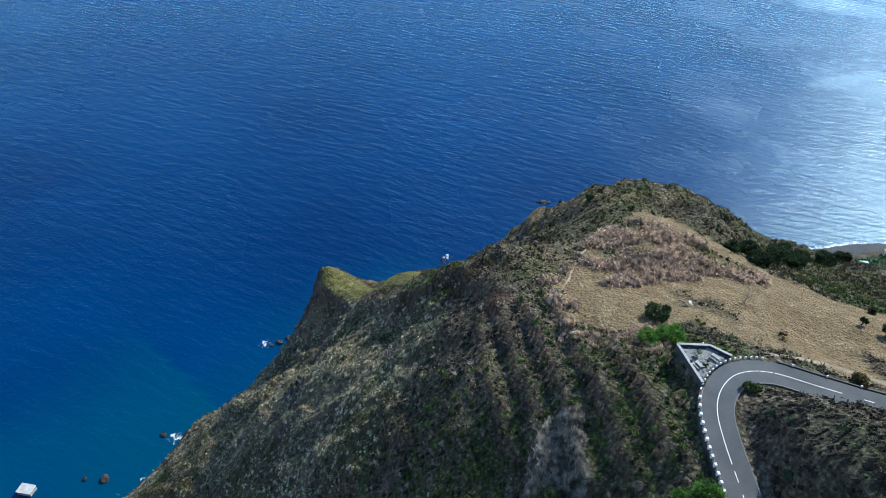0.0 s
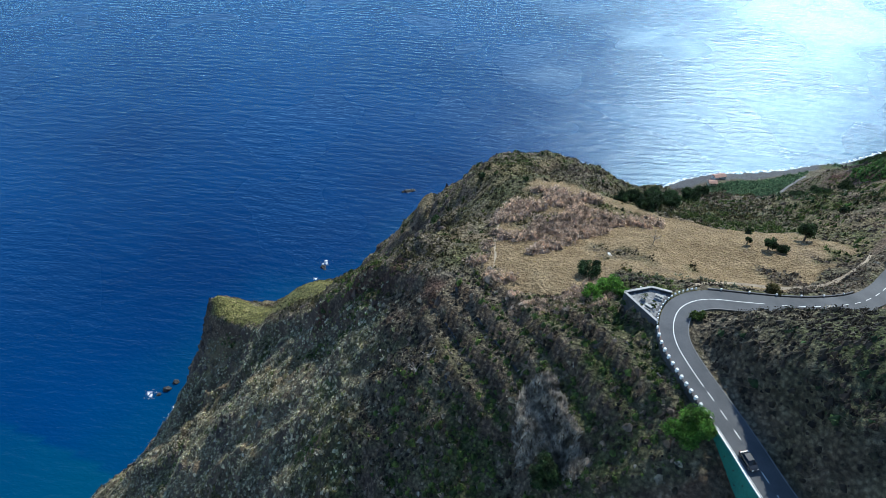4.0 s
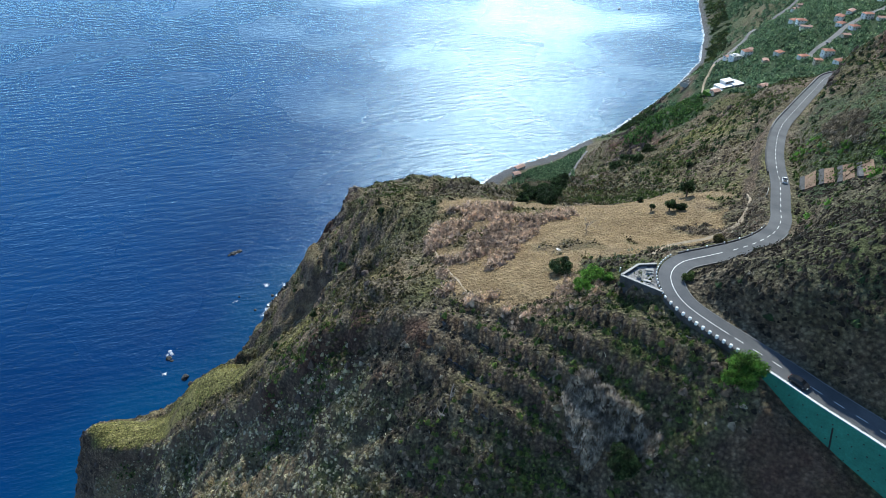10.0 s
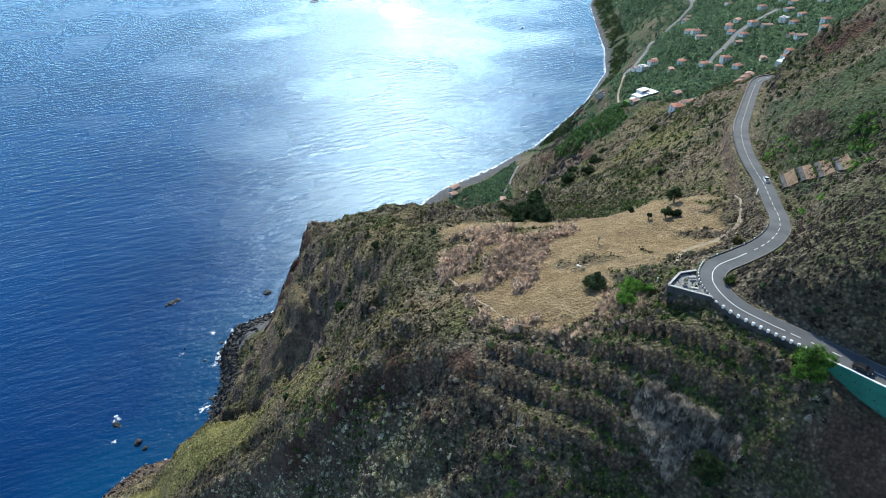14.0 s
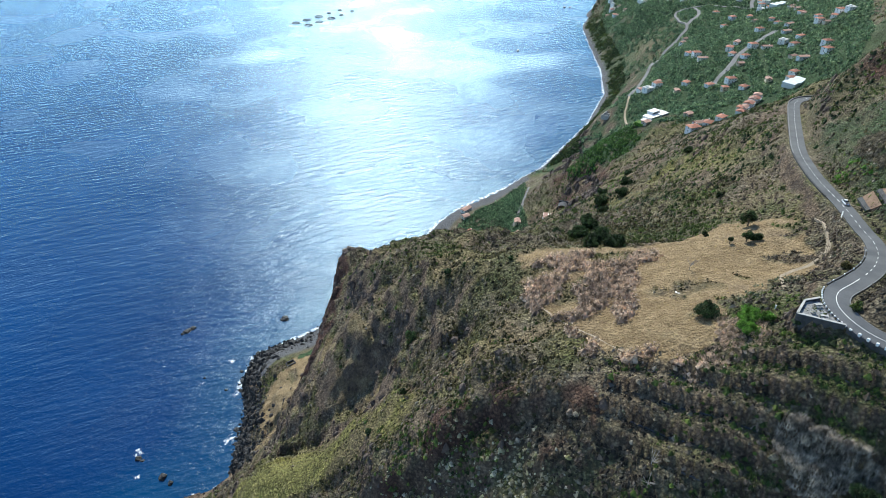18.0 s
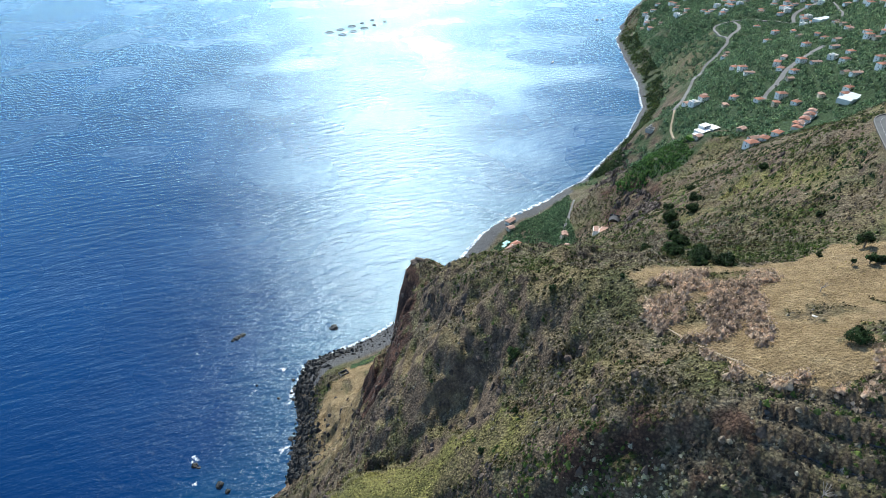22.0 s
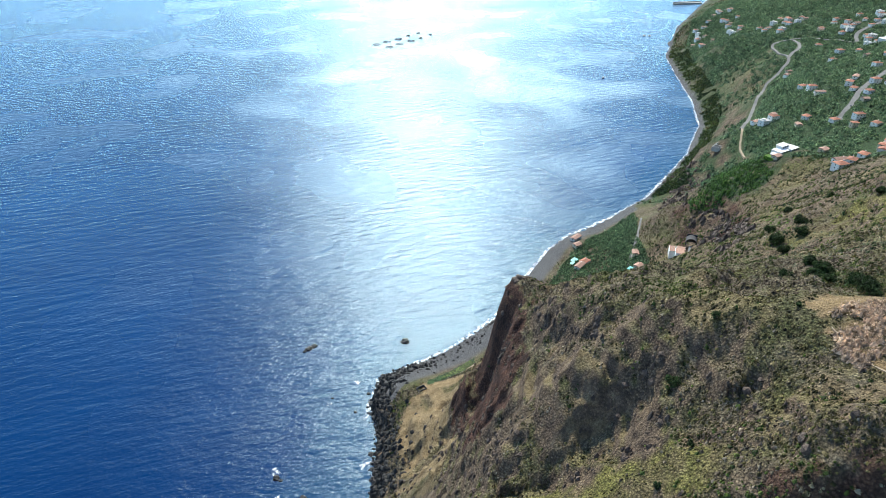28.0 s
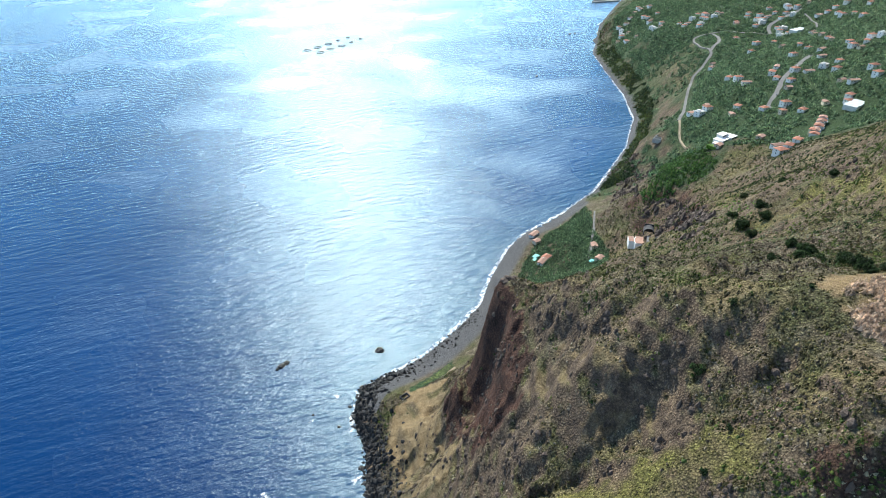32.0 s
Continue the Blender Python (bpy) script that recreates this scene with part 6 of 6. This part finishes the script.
tree("bush", -29, 224, 4.0, 3.4, DARK_LEAF, "dark thicket on the headland slope", 18, True)
tree("bush", 10, 214, 2.4, 1.3, DARK_LEAF, "small dark bush at the field's corner", 19, True)
for i, (x, y, w) in enumerate(((53, 219, 3.4), (57, 211, 3.6), (62, 226, 4.0), (70, 236, 4.2), (75, 258, 3.8), (69, 268, 3.6), (48, 214, 2.6), (84, 262, 4.0), (92, 275, 3.6), (66, 247, 4.2),
                              (170, 362, 4.6), (199, 370, 4.0), (180, 352, 4.2), (221, 339, 3.2), (257, 397, 3.2), (160, 345, 3.6), (238, 414, 3.4), (190, 385, 3.8))):
    tree("bush", x, y, w * 1.1, w * 1.3, DARK_LEAF, "round dark evergreen bush on the valley side", 40 + i, True, 0.36)
bare_tree(54.5, 168, 4.2, "lone leafless tree in the straw field", 3)
bare_tree(-6, 112, 4.0, "bleached dead tree on the slope", 5)
bare_tree(-9, 109, 3.4, "bleached dead tree lying open on the slope", 6)

for i, (x, y) in enumerate(((45.6, 117.8), (45.0, 115.2))):
    pl = empty("planter", pose(x, y, LZ + 0.02), "round stone planter with a small green tree" if i == 0 else "round stone planter with a low bush", "planter")
    part("pot", rod(bmesh.new(), (0, 0, 0), (0, 0, 0.45), 0.55, 0.65, 12), CONCRETE, pl)
    v, f = crown_mesh(random.Random(i), [((0, 0, 1.1 if i == 0 else 0.6), 0.75 if i == 0 else 0.4), ((0.3, 0.2, 1.5 if i == 0 else 0.6), 0.55)][: 2 - i], 110, 0.16)
    mesh_of("foliage", v, f, GREEN_SCRUB).parent = pl


# ---- cars ----
def car(m, paint, label, pickup=False):
    c = empty("car", m, label, "car")
    bm = bmesh.new()
    rows = [(-2.15, 0.42, 0.72, 0.74), (-1.9, 0.30, 0.92, 0.84), (-0.9, 0.26, 0.98, 0.87), (0.9, 0.26, 0.95, 0.87), (1.75, 0.30, 0.82, 0.84), (2.15, 0.42, 0.66, 0.72)]
    before = None
    for x, lo, hi, w in rows:
        ring = [bm.verts.new(p) for p in ((x, -w, lo), (x, w, lo), (x, w * 1.0, (lo + hi) / 2), (x, w * 0.92, hi), (x, -w * 0.92, hi), (x, -w, (lo + hi) / 2))]
        if before:
            for i in range(6):
                bm.faces.new((before[i], before[(i + 1) % 6], ring[(i + 1) % 6], ring[i]))
        else:
            bm.faces.new(ring[::-1])
        before = ring
    bm.faces.new(before)
    part("body", fixed(bm), paint, c)
    x0, x1, x2, x3 = (-0.3, 0.0, 0.75, 1.35) if pickup else (-1.75, -1.05, 0.45, 1.2)
    for name, grow, mat, top in (("window_glass", 0.0, GLASS, 1.40), ("roof", 0.02, paint, 1.46)):
        bm = bmesh.new()
        if name == "roof":
            box(bm, x1 - 0.05, -0.62, top - 0.07, x2 + 0.05, 0.62, top, 0.03)
        else:
            low = [bm.verts.new(p) for p in ((x0, -0.78, 0.9), (x3, -0.78, 0.88), (x3, 0.78, 0.88), (x0, 0.78, 0.9))]
            up = [bm.verts.new(p) for p in ((x1, -0.62, top), (x2, -0.62, top), (x2, 0.62, top), (x1, 0.62, top))]
            bm.faces.new(up); bm.faces.new(low[::-1])
            for i in range(4):
                bm.faces.new((low[i], low[(i + 1) % 4], up[(i + 1) % 4], up[i]))
        part(name, fixed(bm), mat, c)
    if pickup:
        part("load_bed", box(bmesh.new(), -2.0, -0.66, 0.9, -0.4, 0.66, 1.0), RUBBER, c, "open dark load bed")
    for x in (-1.35, 1.32):
        for y in (-0.8, 0.8):
            w = part("wheel", rod(bmesh.new(), (x, y - 0.1, 0.31), (x, y + 0.1, 0.31), 0.31, 0.31, 14), RUBBER, c)
            part("rim", rod(bmesh.new(), (x, y - 0.11, 0.31), (x, y + 0.11, 0.31), 0.18, 0.18, 10), ALLOY, w)
    for y in (-0.55, 0.55):
        part("headlight", box(bmesh.new(), 2.02, y - 0.17, 0.58, 2.14, y + 0.17, 0.70), LAMP, c)
        part("tail_light", box(bmesh.new(), -2.15, y - 0.16, 0.62, -2.04, y + 0.16, 0.76), TAIL, c)
        part("mirror", box(bmesh.new(), 0.75, y * 1.75 - 0.08, 0.92, 0.87, y * 1.75 + 0.08, 1.04), paint, c)
    return c


def on_road(r, o, back=False):
    p, left, d = road_at(r)
    return pose(p[0] + left[0] * o, p[1] + left[1] * o, p[2] + 0.01, 0, 0, math.degrees(math.atan2(d[1], d[0])) + (180 if back else 0))


car(on_road(53.5, 1.45, True), CAR_DARK, "dark grey hatchback on the asphalt road")
car(on_road(190, -1.5), CAR_WHITE, "white pickup on the asphalt road", True)
small = car(pose(600, 664.5, float(height_at(600, 664.5)) + 0.55, 0, 0, 30), CAR_SILVER, "silver car parked along the village street")
for i in range(7):
    x, y = 606 + i * 7.5, 668 + i * 4.6
    copy_thing(small, pose(x + 2.5, y - 4.2, float(height_at(x, y)) + 0.6, 0, 0, 32))

# ---- signs, poles ----
sign = empty("field_sign", pose(41, 158, float(height_at(41, 158)), 0, 0, -60), "weathered white board lying in the straw field", "board")
part("board", box(bmesh.new(), -1.1, -0.35, 0.1, 1.1, 0.35, 0.2, 0.02), WHITE, sign)
part("inset", box(bmesh.new(), -0.6, -0.16, 0.2, 0.5, 0.16, 0.215), TIMBER, sign)
post = empty("marker_post", pose(46.5, 128.6, float(height_at(46.5, 128.6))), "white marker post on dry ground by the lookout", "post")
part("shaft", box(bmesh.new(), -0.14, -0.14, -0.3, 0.14, 0.14, 1.2, 0.03), WHITE, post)
part("cap", box(bmesh.new(), -0.19, -0.19, 1.2, 0.19, 0.19, 1.32, 0.02), WHITE, post)
panel = empty("road_sign", on_road(176, 4.4), "tall white roadside panel at the road's edge", "sign")
part("panel", box(bmesh.new(), -0.5, -0.06, 0.3, 0.5, 0.06, 2.6), WHITE, panel)
for x in (-0.4, 0.4):
    part("leg", rod(bmesh.new(), (x, 0, -1.5), (x, 0, 0.4), 0.05, 0.05, 6), ALLOY, panel)
pole = empty("utility_pole", pose(42, 292, float(height_at(42, 292))), "dark wooden utility pole on the headland", "pole")
part("shaft", rod(bmesh.new(), (0, 0, -1), (0, 0, 6.5), 0.16, 0.11, 7), BARK, pole)
part("crossarm", box(bmesh.new(), -0.8, -0.06, 5.6, 0.8, 0.06, 5.75), TIMBER, pole)

# ---- old field terraces above the far road ----
def laid(corners, lift, thick):
    """A slab that lies on the sloping ground."""
    bm = bmesh.new()
    top = [bm.verts.new((x, y, float(height_at(x, y)) + lift)) for x, y in corners]
    low = [bm.verts.new((v.co.x, v.co.y, v.co.z - thick)) for v in top]
    bm.faces.new(top); bm.faces.new(low[::-1])
    for i in range(4):
        bm.faces.new((top[i], low[i], low[(i + 1) % 4], top[(i + 1) % 4]))
    return fixed(bm)


for x, y in ((130.6, 160.5), (133.0, 156.2), (135.4, 151.9), (137.6, 147.4)):
    t = empty("field_terrace", pose(0, 0, 0), "old dry-stone terrace with a bed of straw", "terrace", "old field terraces")
    part("bed", laid([(x, y), (x + 1.5, y - 2.2), (x + 7.6, y + 5.9), (x + 6.1, y + 8.1)], 0.6, 2.5), TILLED, t)
    part("stone_wall", laid([(x - 0.8, y + 1.0), (x - 0.04, y + 0.06), (x + 6.06, y + 8.16), (x + 5.3, y + 9.1)], 0.75, 3.5), BASALT, t)


# ---- rocks ----
def boulder(rnd, squash=0.7, detail=2):
    bm = bmesh.new()
    bmesh.ops.create_icosphere(bm, subdivisions=detail, radius=1.0)
    seed = Vector((rnd.uniform(0, 90), rnd.uniform(0, 90), rnd.uniform(0, 90)))
    for v in bm.verts:
        k = 1 + 0.55 * noise.noise(v.co * 1.3 + seed) + 0.22 * noise.noise(v.co * 3.1 + seed)
        v.co = Vector((v.co.x * k, v.co.y * k, v.co.z * k * squash))
    return bm


rock_rnd = random.Random(8)
ROCKS = []
for i in range(5):
    me = bpy.data.meshes.new("boulder")
    bm = boulder(rock_rnd, 0.55 + 0.1 * i)
    bm.to_mesh(me); bm.free()
    me.materials.append(ROCK)
    ROCKS.append(me)
for x, y, wide, tall in ((-13, 389, 4.5, 3.6), (-6, 392, 3.5, 2.6)):
    ob = new("crag", bpy.data.meshes.new("crag"))
    bm = boulder(rock_rnd, 1.0, 3)
    bm.to_mesh(ob.data); bm.free()
    ob.data.materials.append(CLIFF)
    ob.matrix_basis = pose(x, y, float(height_at(x, y)) - 1.0, 0, 0, rock_rnd.uniform(0, 360)) @ Matrix.Diagonal((wide, wide * 0.8, tall, 1))
    tagged(ob, "dark reddish rock knob at the end of the headland", "rock", "headland crags")
STONES = [(-142, 578, 4.2), (-137, 580, 3.0), (-147, 575, 2.0), (-50, 557, 4.6), (-48, 559, 2.8), (-50, 514, 3.2), (-57, 510, 3.4), (-62, 515, 2.6), (-76, 506, 3.6),
          (-83, 516, 2.2), (-83, 500, 3.2), (-101, 483, 3.8), (-101, 497, 2.0), (-103, 467, 2.8), (-104, 446, 3.0), (-115, 429, 2.4), (-117, 414, 2.6), (-120, 404, 2.4),
          (-117, 479, 1.6), (-133, 502, 1.3), (-66, 512, 2.6), (-92, 492, 3.0), (-70, 506, 3.2), (-258, 262, 3.4), (-262, 256, 2.2), (-255, 270, 2.6)]
for x, y, s in STONES + [(-173, 404, 3.6), (-168, 396, 2.4), (-190, 430, 2.6), (-187, 427, 1.6), (-278, 102, 3.4), (-271, 148, 2.6), (-290, 95, 2.0)]:
    ob = new("boulder", ROCKS[rock_rnd.randrange(5)])
    z = max(-0.3, float(height_at(x, y)))
    ob.matrix_basis = pose(x, y, z + 0.1 * s, rock_rnd.uniform(-12, 12), rock_rnd.uniform(-12, 12), rock_rnd.uniform(0, 360)) @ Matrix.Diagonal((s, s * rock_rnd.uniform(0.7, 1.0), s * 0.8, 1))
    tagged(ob, "dark wave-worn boulder standing in the sea" if height_at(x, y) < 0 else "dark wave-worn boulder on the rocky shore", "rock", "shore boulders")
# the smaller shore stones
base_v, base_f = [], []
for i in range(6):
    bm = boulder(rock_rnd, 0.6 + 0.1 * i, 1)
    bm.verts.index_update()
    base_v.append(np.array([v.co[:] for v in bm.verts])); base_f.append(np.array([[v.index for v in f.verts] for f in bm.faces]))
    bm.free()
shore_at = along([(x, y, 0) for x, y in SHORE])[0]
xs, ys, ss = [], [], []
for _ in range(1500):
    r = gen.uniform(60, 900)
    p, left, _ = shore_at(r)
    o = gen.normal(-5, 7) if r > 560 else gen.normal(-2, 4)
    xs.append(p[0] + left[0] * o); ys.append(p[1] + left[1] * o); ss.append(0.4 + 1.5 * gen.rand() ** 2.5)
for _ in range(2600):
    r = gen.uniform(0, 1)
    p = np.array([(-122, 386), (-117, 410), (-104, 446), (-102, 482), (-84, 513), (-48, 521)])
    k = r * 4.999
    q = p[int(k)] + (k - int(k)) * (p[int(k) + 1] - p[int(k)])
    o = abs(gen.normal(0, 11)) - 4
    xs.append(q[0] + o * 0.85 + gen.normal(0, 2)); ys.append(q[1] - o * 0.5 + gen.normal(0, 2)); ss.append(0.5 + 2.4 * gen.rand() ** 3)
scatter("shore_stones", [(v, f) for v, f in zip(base_v, base_f)], np.array(xs), np.array(ys), np.array(ss), ROCK, "tumbled dark stones along the shore", 31, 0.1)

# crags that stand out of the cliffs
cx, cy = throw(30000, -265, 330, 120, 560)
steep_ok = (grid_at(slope_now, cx, cy) + 0.15 * gen.randn(len(cx)) > 1.45) & ((cx < 60) | (cx > 200)) & (height_at(cx, cy) > 3) & (grid_at(ROAD_D, cx, cy) > 8) & (rough(cx, cy, 15, 3, 99) > -0.05)
cx, cy = cx[steep_ok][:9000], cy[steep_ok][:9000]
scatter("cliff_crags", [(v * np.array([1, 1, 1.25]), f) for v, f in zip(base_v, base_f)], cx, cy, 0.5 + 1.5 * gen.rand(len(cx)) ** 2, CLIFF, "dark broken rock standing out of the cliffs", 32, 0.25)

OUTCROPS = ([(301, 581), (318, 563), (282, 494), (200, 405), (165, 398), (240, 500), (275, 538), (287, 578)],
            [(330, 667), (392, 721), (332, 630), (310, 600), (300, 640)], [(429, 795), (470, 800), (456, 757), (415, 684), (362, 651), (383, 709)])
ox_, oy_ = throw(16000, 150, 480, 365, 805)
sel = np.zeros(len(ox_), bool)
for ring in OUTCROPS:
    sel |= inside(ox_, oy_, ring)
sel &= (rough(ox_, oy_, 18, 3, 58) > -0.1) & (height_at(ox_, oy_) > 3)
scatter("outcrop_crags", [(v * np.array([1, 1, 1.1]), f) for v, f in zip(base_v, base_f)], ox_[sel], oy_[sel], 0.9 + 3.2 * gen.rand(sel.sum()) ** 2.5, CLIFF, "dark broken outcrops in the gully above the flat", 33, 0.2)

# dry-stone walls of the old terraces on the near slope
for u, a0, a1 in ((85.5, -40, -14), (78.3, -48, -8), (71.1, -46, -14), (64.0, -36, -8), (92.6, -10, 8), (97.5, -2, 16)):
    pts = []
    for k in np.arange(a0, a1, 2.0):
        x0, y0 = 0.8 * u, 0.6 * u
        cxk, cyk = x0 + 0.6 * (k - 62), y0 - 0.8 * (k - 62)
        pts.append((cxk, cyk, float(height_at(cxk, cyk))))
    at, total = along(pts)
    wall = empty("dry_stone_wall", pose(0, 0, 0), "dark dry-stone wall holding an old terrace on the slope", "wall", "old terrace walls")
    r = 0.0
    while r < total - 1.0:
        long = rng.uniform(2.2, 4.5)
        if rng.random() < 0.6:
            part("wall_stretch", fixed(strip(bmesh.new(), at, r, min(total, r + long), 0.3, -0.2, -1.4, 0.05 + 0.2 * rng.random(), 1.0)), BASALT, wall)
        r += long + rng.uniform(0.1, 0.5)

quay = empty("concrete_block", pose(-316, 70, 0, 0, 0, 20), "pale concrete block standing in the shallows", "block")
part("block", box(bmesh.new(), -5, -3.2, -3, 5, 3.2, 3.2, 0.25), CONCRETE, quay)
part("slab", box(bmesh.new(), -5.4, -3.6, 3.2, 5.4, 3.6, 3.6, 0.1), SLAB, quay)

# ---- fish farm and boats ----
def ring_net(x, y, r):
    t = empty("fish_cage", pose(x, y, 0), "floating ring of a fish farm in the bay", "fish cage", "fish farm rings")
    for name, rad, z, w in (("float_ring", r, 0.3, 0.8), ("hand_rail", r * 0.97, 1.6, 0.35)):
        bm = bmesh.new()
        rings = []
        for i in range(28):
            a = 2 * math.pi * i / 28
            rings.append([bm.verts.new(((rad + w * math.cos(q)) * math.cos(a), (rad + w * math.cos(q)) * math.sin(a), z + w * math.sin(q))) for q in (k * math.pi / 3 for k in range(6))])
        for i in range(28):
            for k in range(6):
                bm.faces.new((rings[i][k], rings[(i + 1) % 28][k], rings[(i + 1) % 28][(k + 1) % 6], rings[i][(k + 1) % 6]))
        part(name, fixed(bm), RING, t)
    for i in range(10):
        a = 2 * math.pi * i / 10
        part("stanchion", rod(bmesh.new(), (r * math.cos(a), r * math.sin(a), 0.3), (r * 0.97 * math.cos(a), r * 0.97 * math.sin(a), 1.6), 0.12, 0.12, 4), RING, t)
    return t


cage = None
CAGES = [(238, 1846), (264, 1805), (274, 1869), (301, 1831), (315, 1897), (342, 1858), (353, 1927), (380, 1887), (393, 1954), (422, 1921)]
for i, (x, y) in enumerate(CAGES):
    if cage is None:
        cage = ring_net(x, y, 11)
    else:
        copy_thing(cage, pose(x, y, 0) @ Matrix.Diagonal(((1, 1, 1, 1) if i < 6 else (0.55, 0.55, 1, 1))))


def boat(x, y, turn, long, label):
    b = empty("boat", pose(x, y, 0, 0, 0, turn), label, "boat")
    bm = bmesh.new()
    before = None
    for k, w, lo, hi in ((-0.5, 0.17, -0.02, 0.11), (-0.2, 0.20, -0.05, 0.12), (0.2, 0.18, -0.05, 0.14), (0.5, 0.02, 0.0, 0.19)):
        ring = [bm.verts.new((k * long, s * w * long * f, z * long)) for s, f, z in ((-1, 0.6, lo), (1, 0.6, lo), (1, 1, hi), (-1, 1, hi))]
        if before:
            for i in range(4):
                bm.faces.new((before[i], before[(i + 1) % 4], ring[(i + 1) % 4], ring[i]))
        else:
            bm.faces.new(ring[::-1])
        before = ring
    bm.faces.new(before)
    part("hull", fixed(bm), BOAT, b)
    part("wheelhouse", box(bmesh.new(), -0.25 * long, -0.1 * long, 0.11 * long, 0.02 * long, 0.1 * long, 0.27 * long, 0.01 * long), WHITE, b)
    part("mast", rod(bmesh.new(), (-0.1 * long, 0, 0.2 * long), (-0.1 * long, 0, 0.55 * long), 0.01 * long, 0.006 * long, 5), TIMBER, b)
    return b


boat(657, 1335, 40, 11, "small dark fishing boat with a white wheelhouse")
boat(1016, 1692, 10, 11, "dark workboat near the shore")
boat(1032, 1687, 10, 9, "small dark workboat near the shore")
pier = empty("breakwater", pose(1500, 2110, 0, 0, 0, -10), "grey harbour breakwater at the far shore", "breakwater")
part("mole", box(bmesh.new(), -60, -9, -4, 50, 9, 5, 0.5), CONCRETE, pier)
part("parapet", box(bmesh.new(), -58, 5, 5, 50, 8, 8), SLAB, pier)

# ---- a walled patch and a ruin by the shore ----
ruin = empty("ruin", pose(472, 744, float(height_at(472, 744)), 0, 0, 30), "roofless grey stone ruin above the cliff", "ruin")
for x0, y0, x1, y1 in ((-10, -6, 10, -5.2), (-10, 5.2, 10, 6), (-10, -5.2, -9.2, 5.2), (9.2, -5.2, 10, 5.2), (-1, -5.2, -0.2, 5.2)):
    part("wall", box(bmesh.new(), x0, y0, -3, x1, y1, 3 + rng.random() * 1.5), CONCRETE, ruin)
plot = empty("green_plot", pose(-24, 484, float(height_at(-24, 484)), 0, 0, 22), "narrow green vegetable plot above the beach", "plot")
part("bed", box(bmesh.new(), -24, -3.2, -4, 24, 3.2, 0.6, 0.2), GREEN_SCRUB, plot)
part("path", box(bmesh.new(), -24, -5.4, -4, 24, -3.3, 0.5, 0.1), TRACK, plot)
hut = empty("stone_hut", pose(-59, 470, float(height_at(-59, 470)), 0, 0, 15), "low dark stone hut foundation above the shore", "ruin")
for x0, y0, x1, y1 in ((-4, -2.6, 4, -2), (-4, 2, 4, 2.6), (-4, -2, -3.4, 2), (3.4, -2, 4, 2)):
    part("wall", box(bmesh.new(), x0, y0, -1.5, x1, y1, 1.4), BASALT, hut)
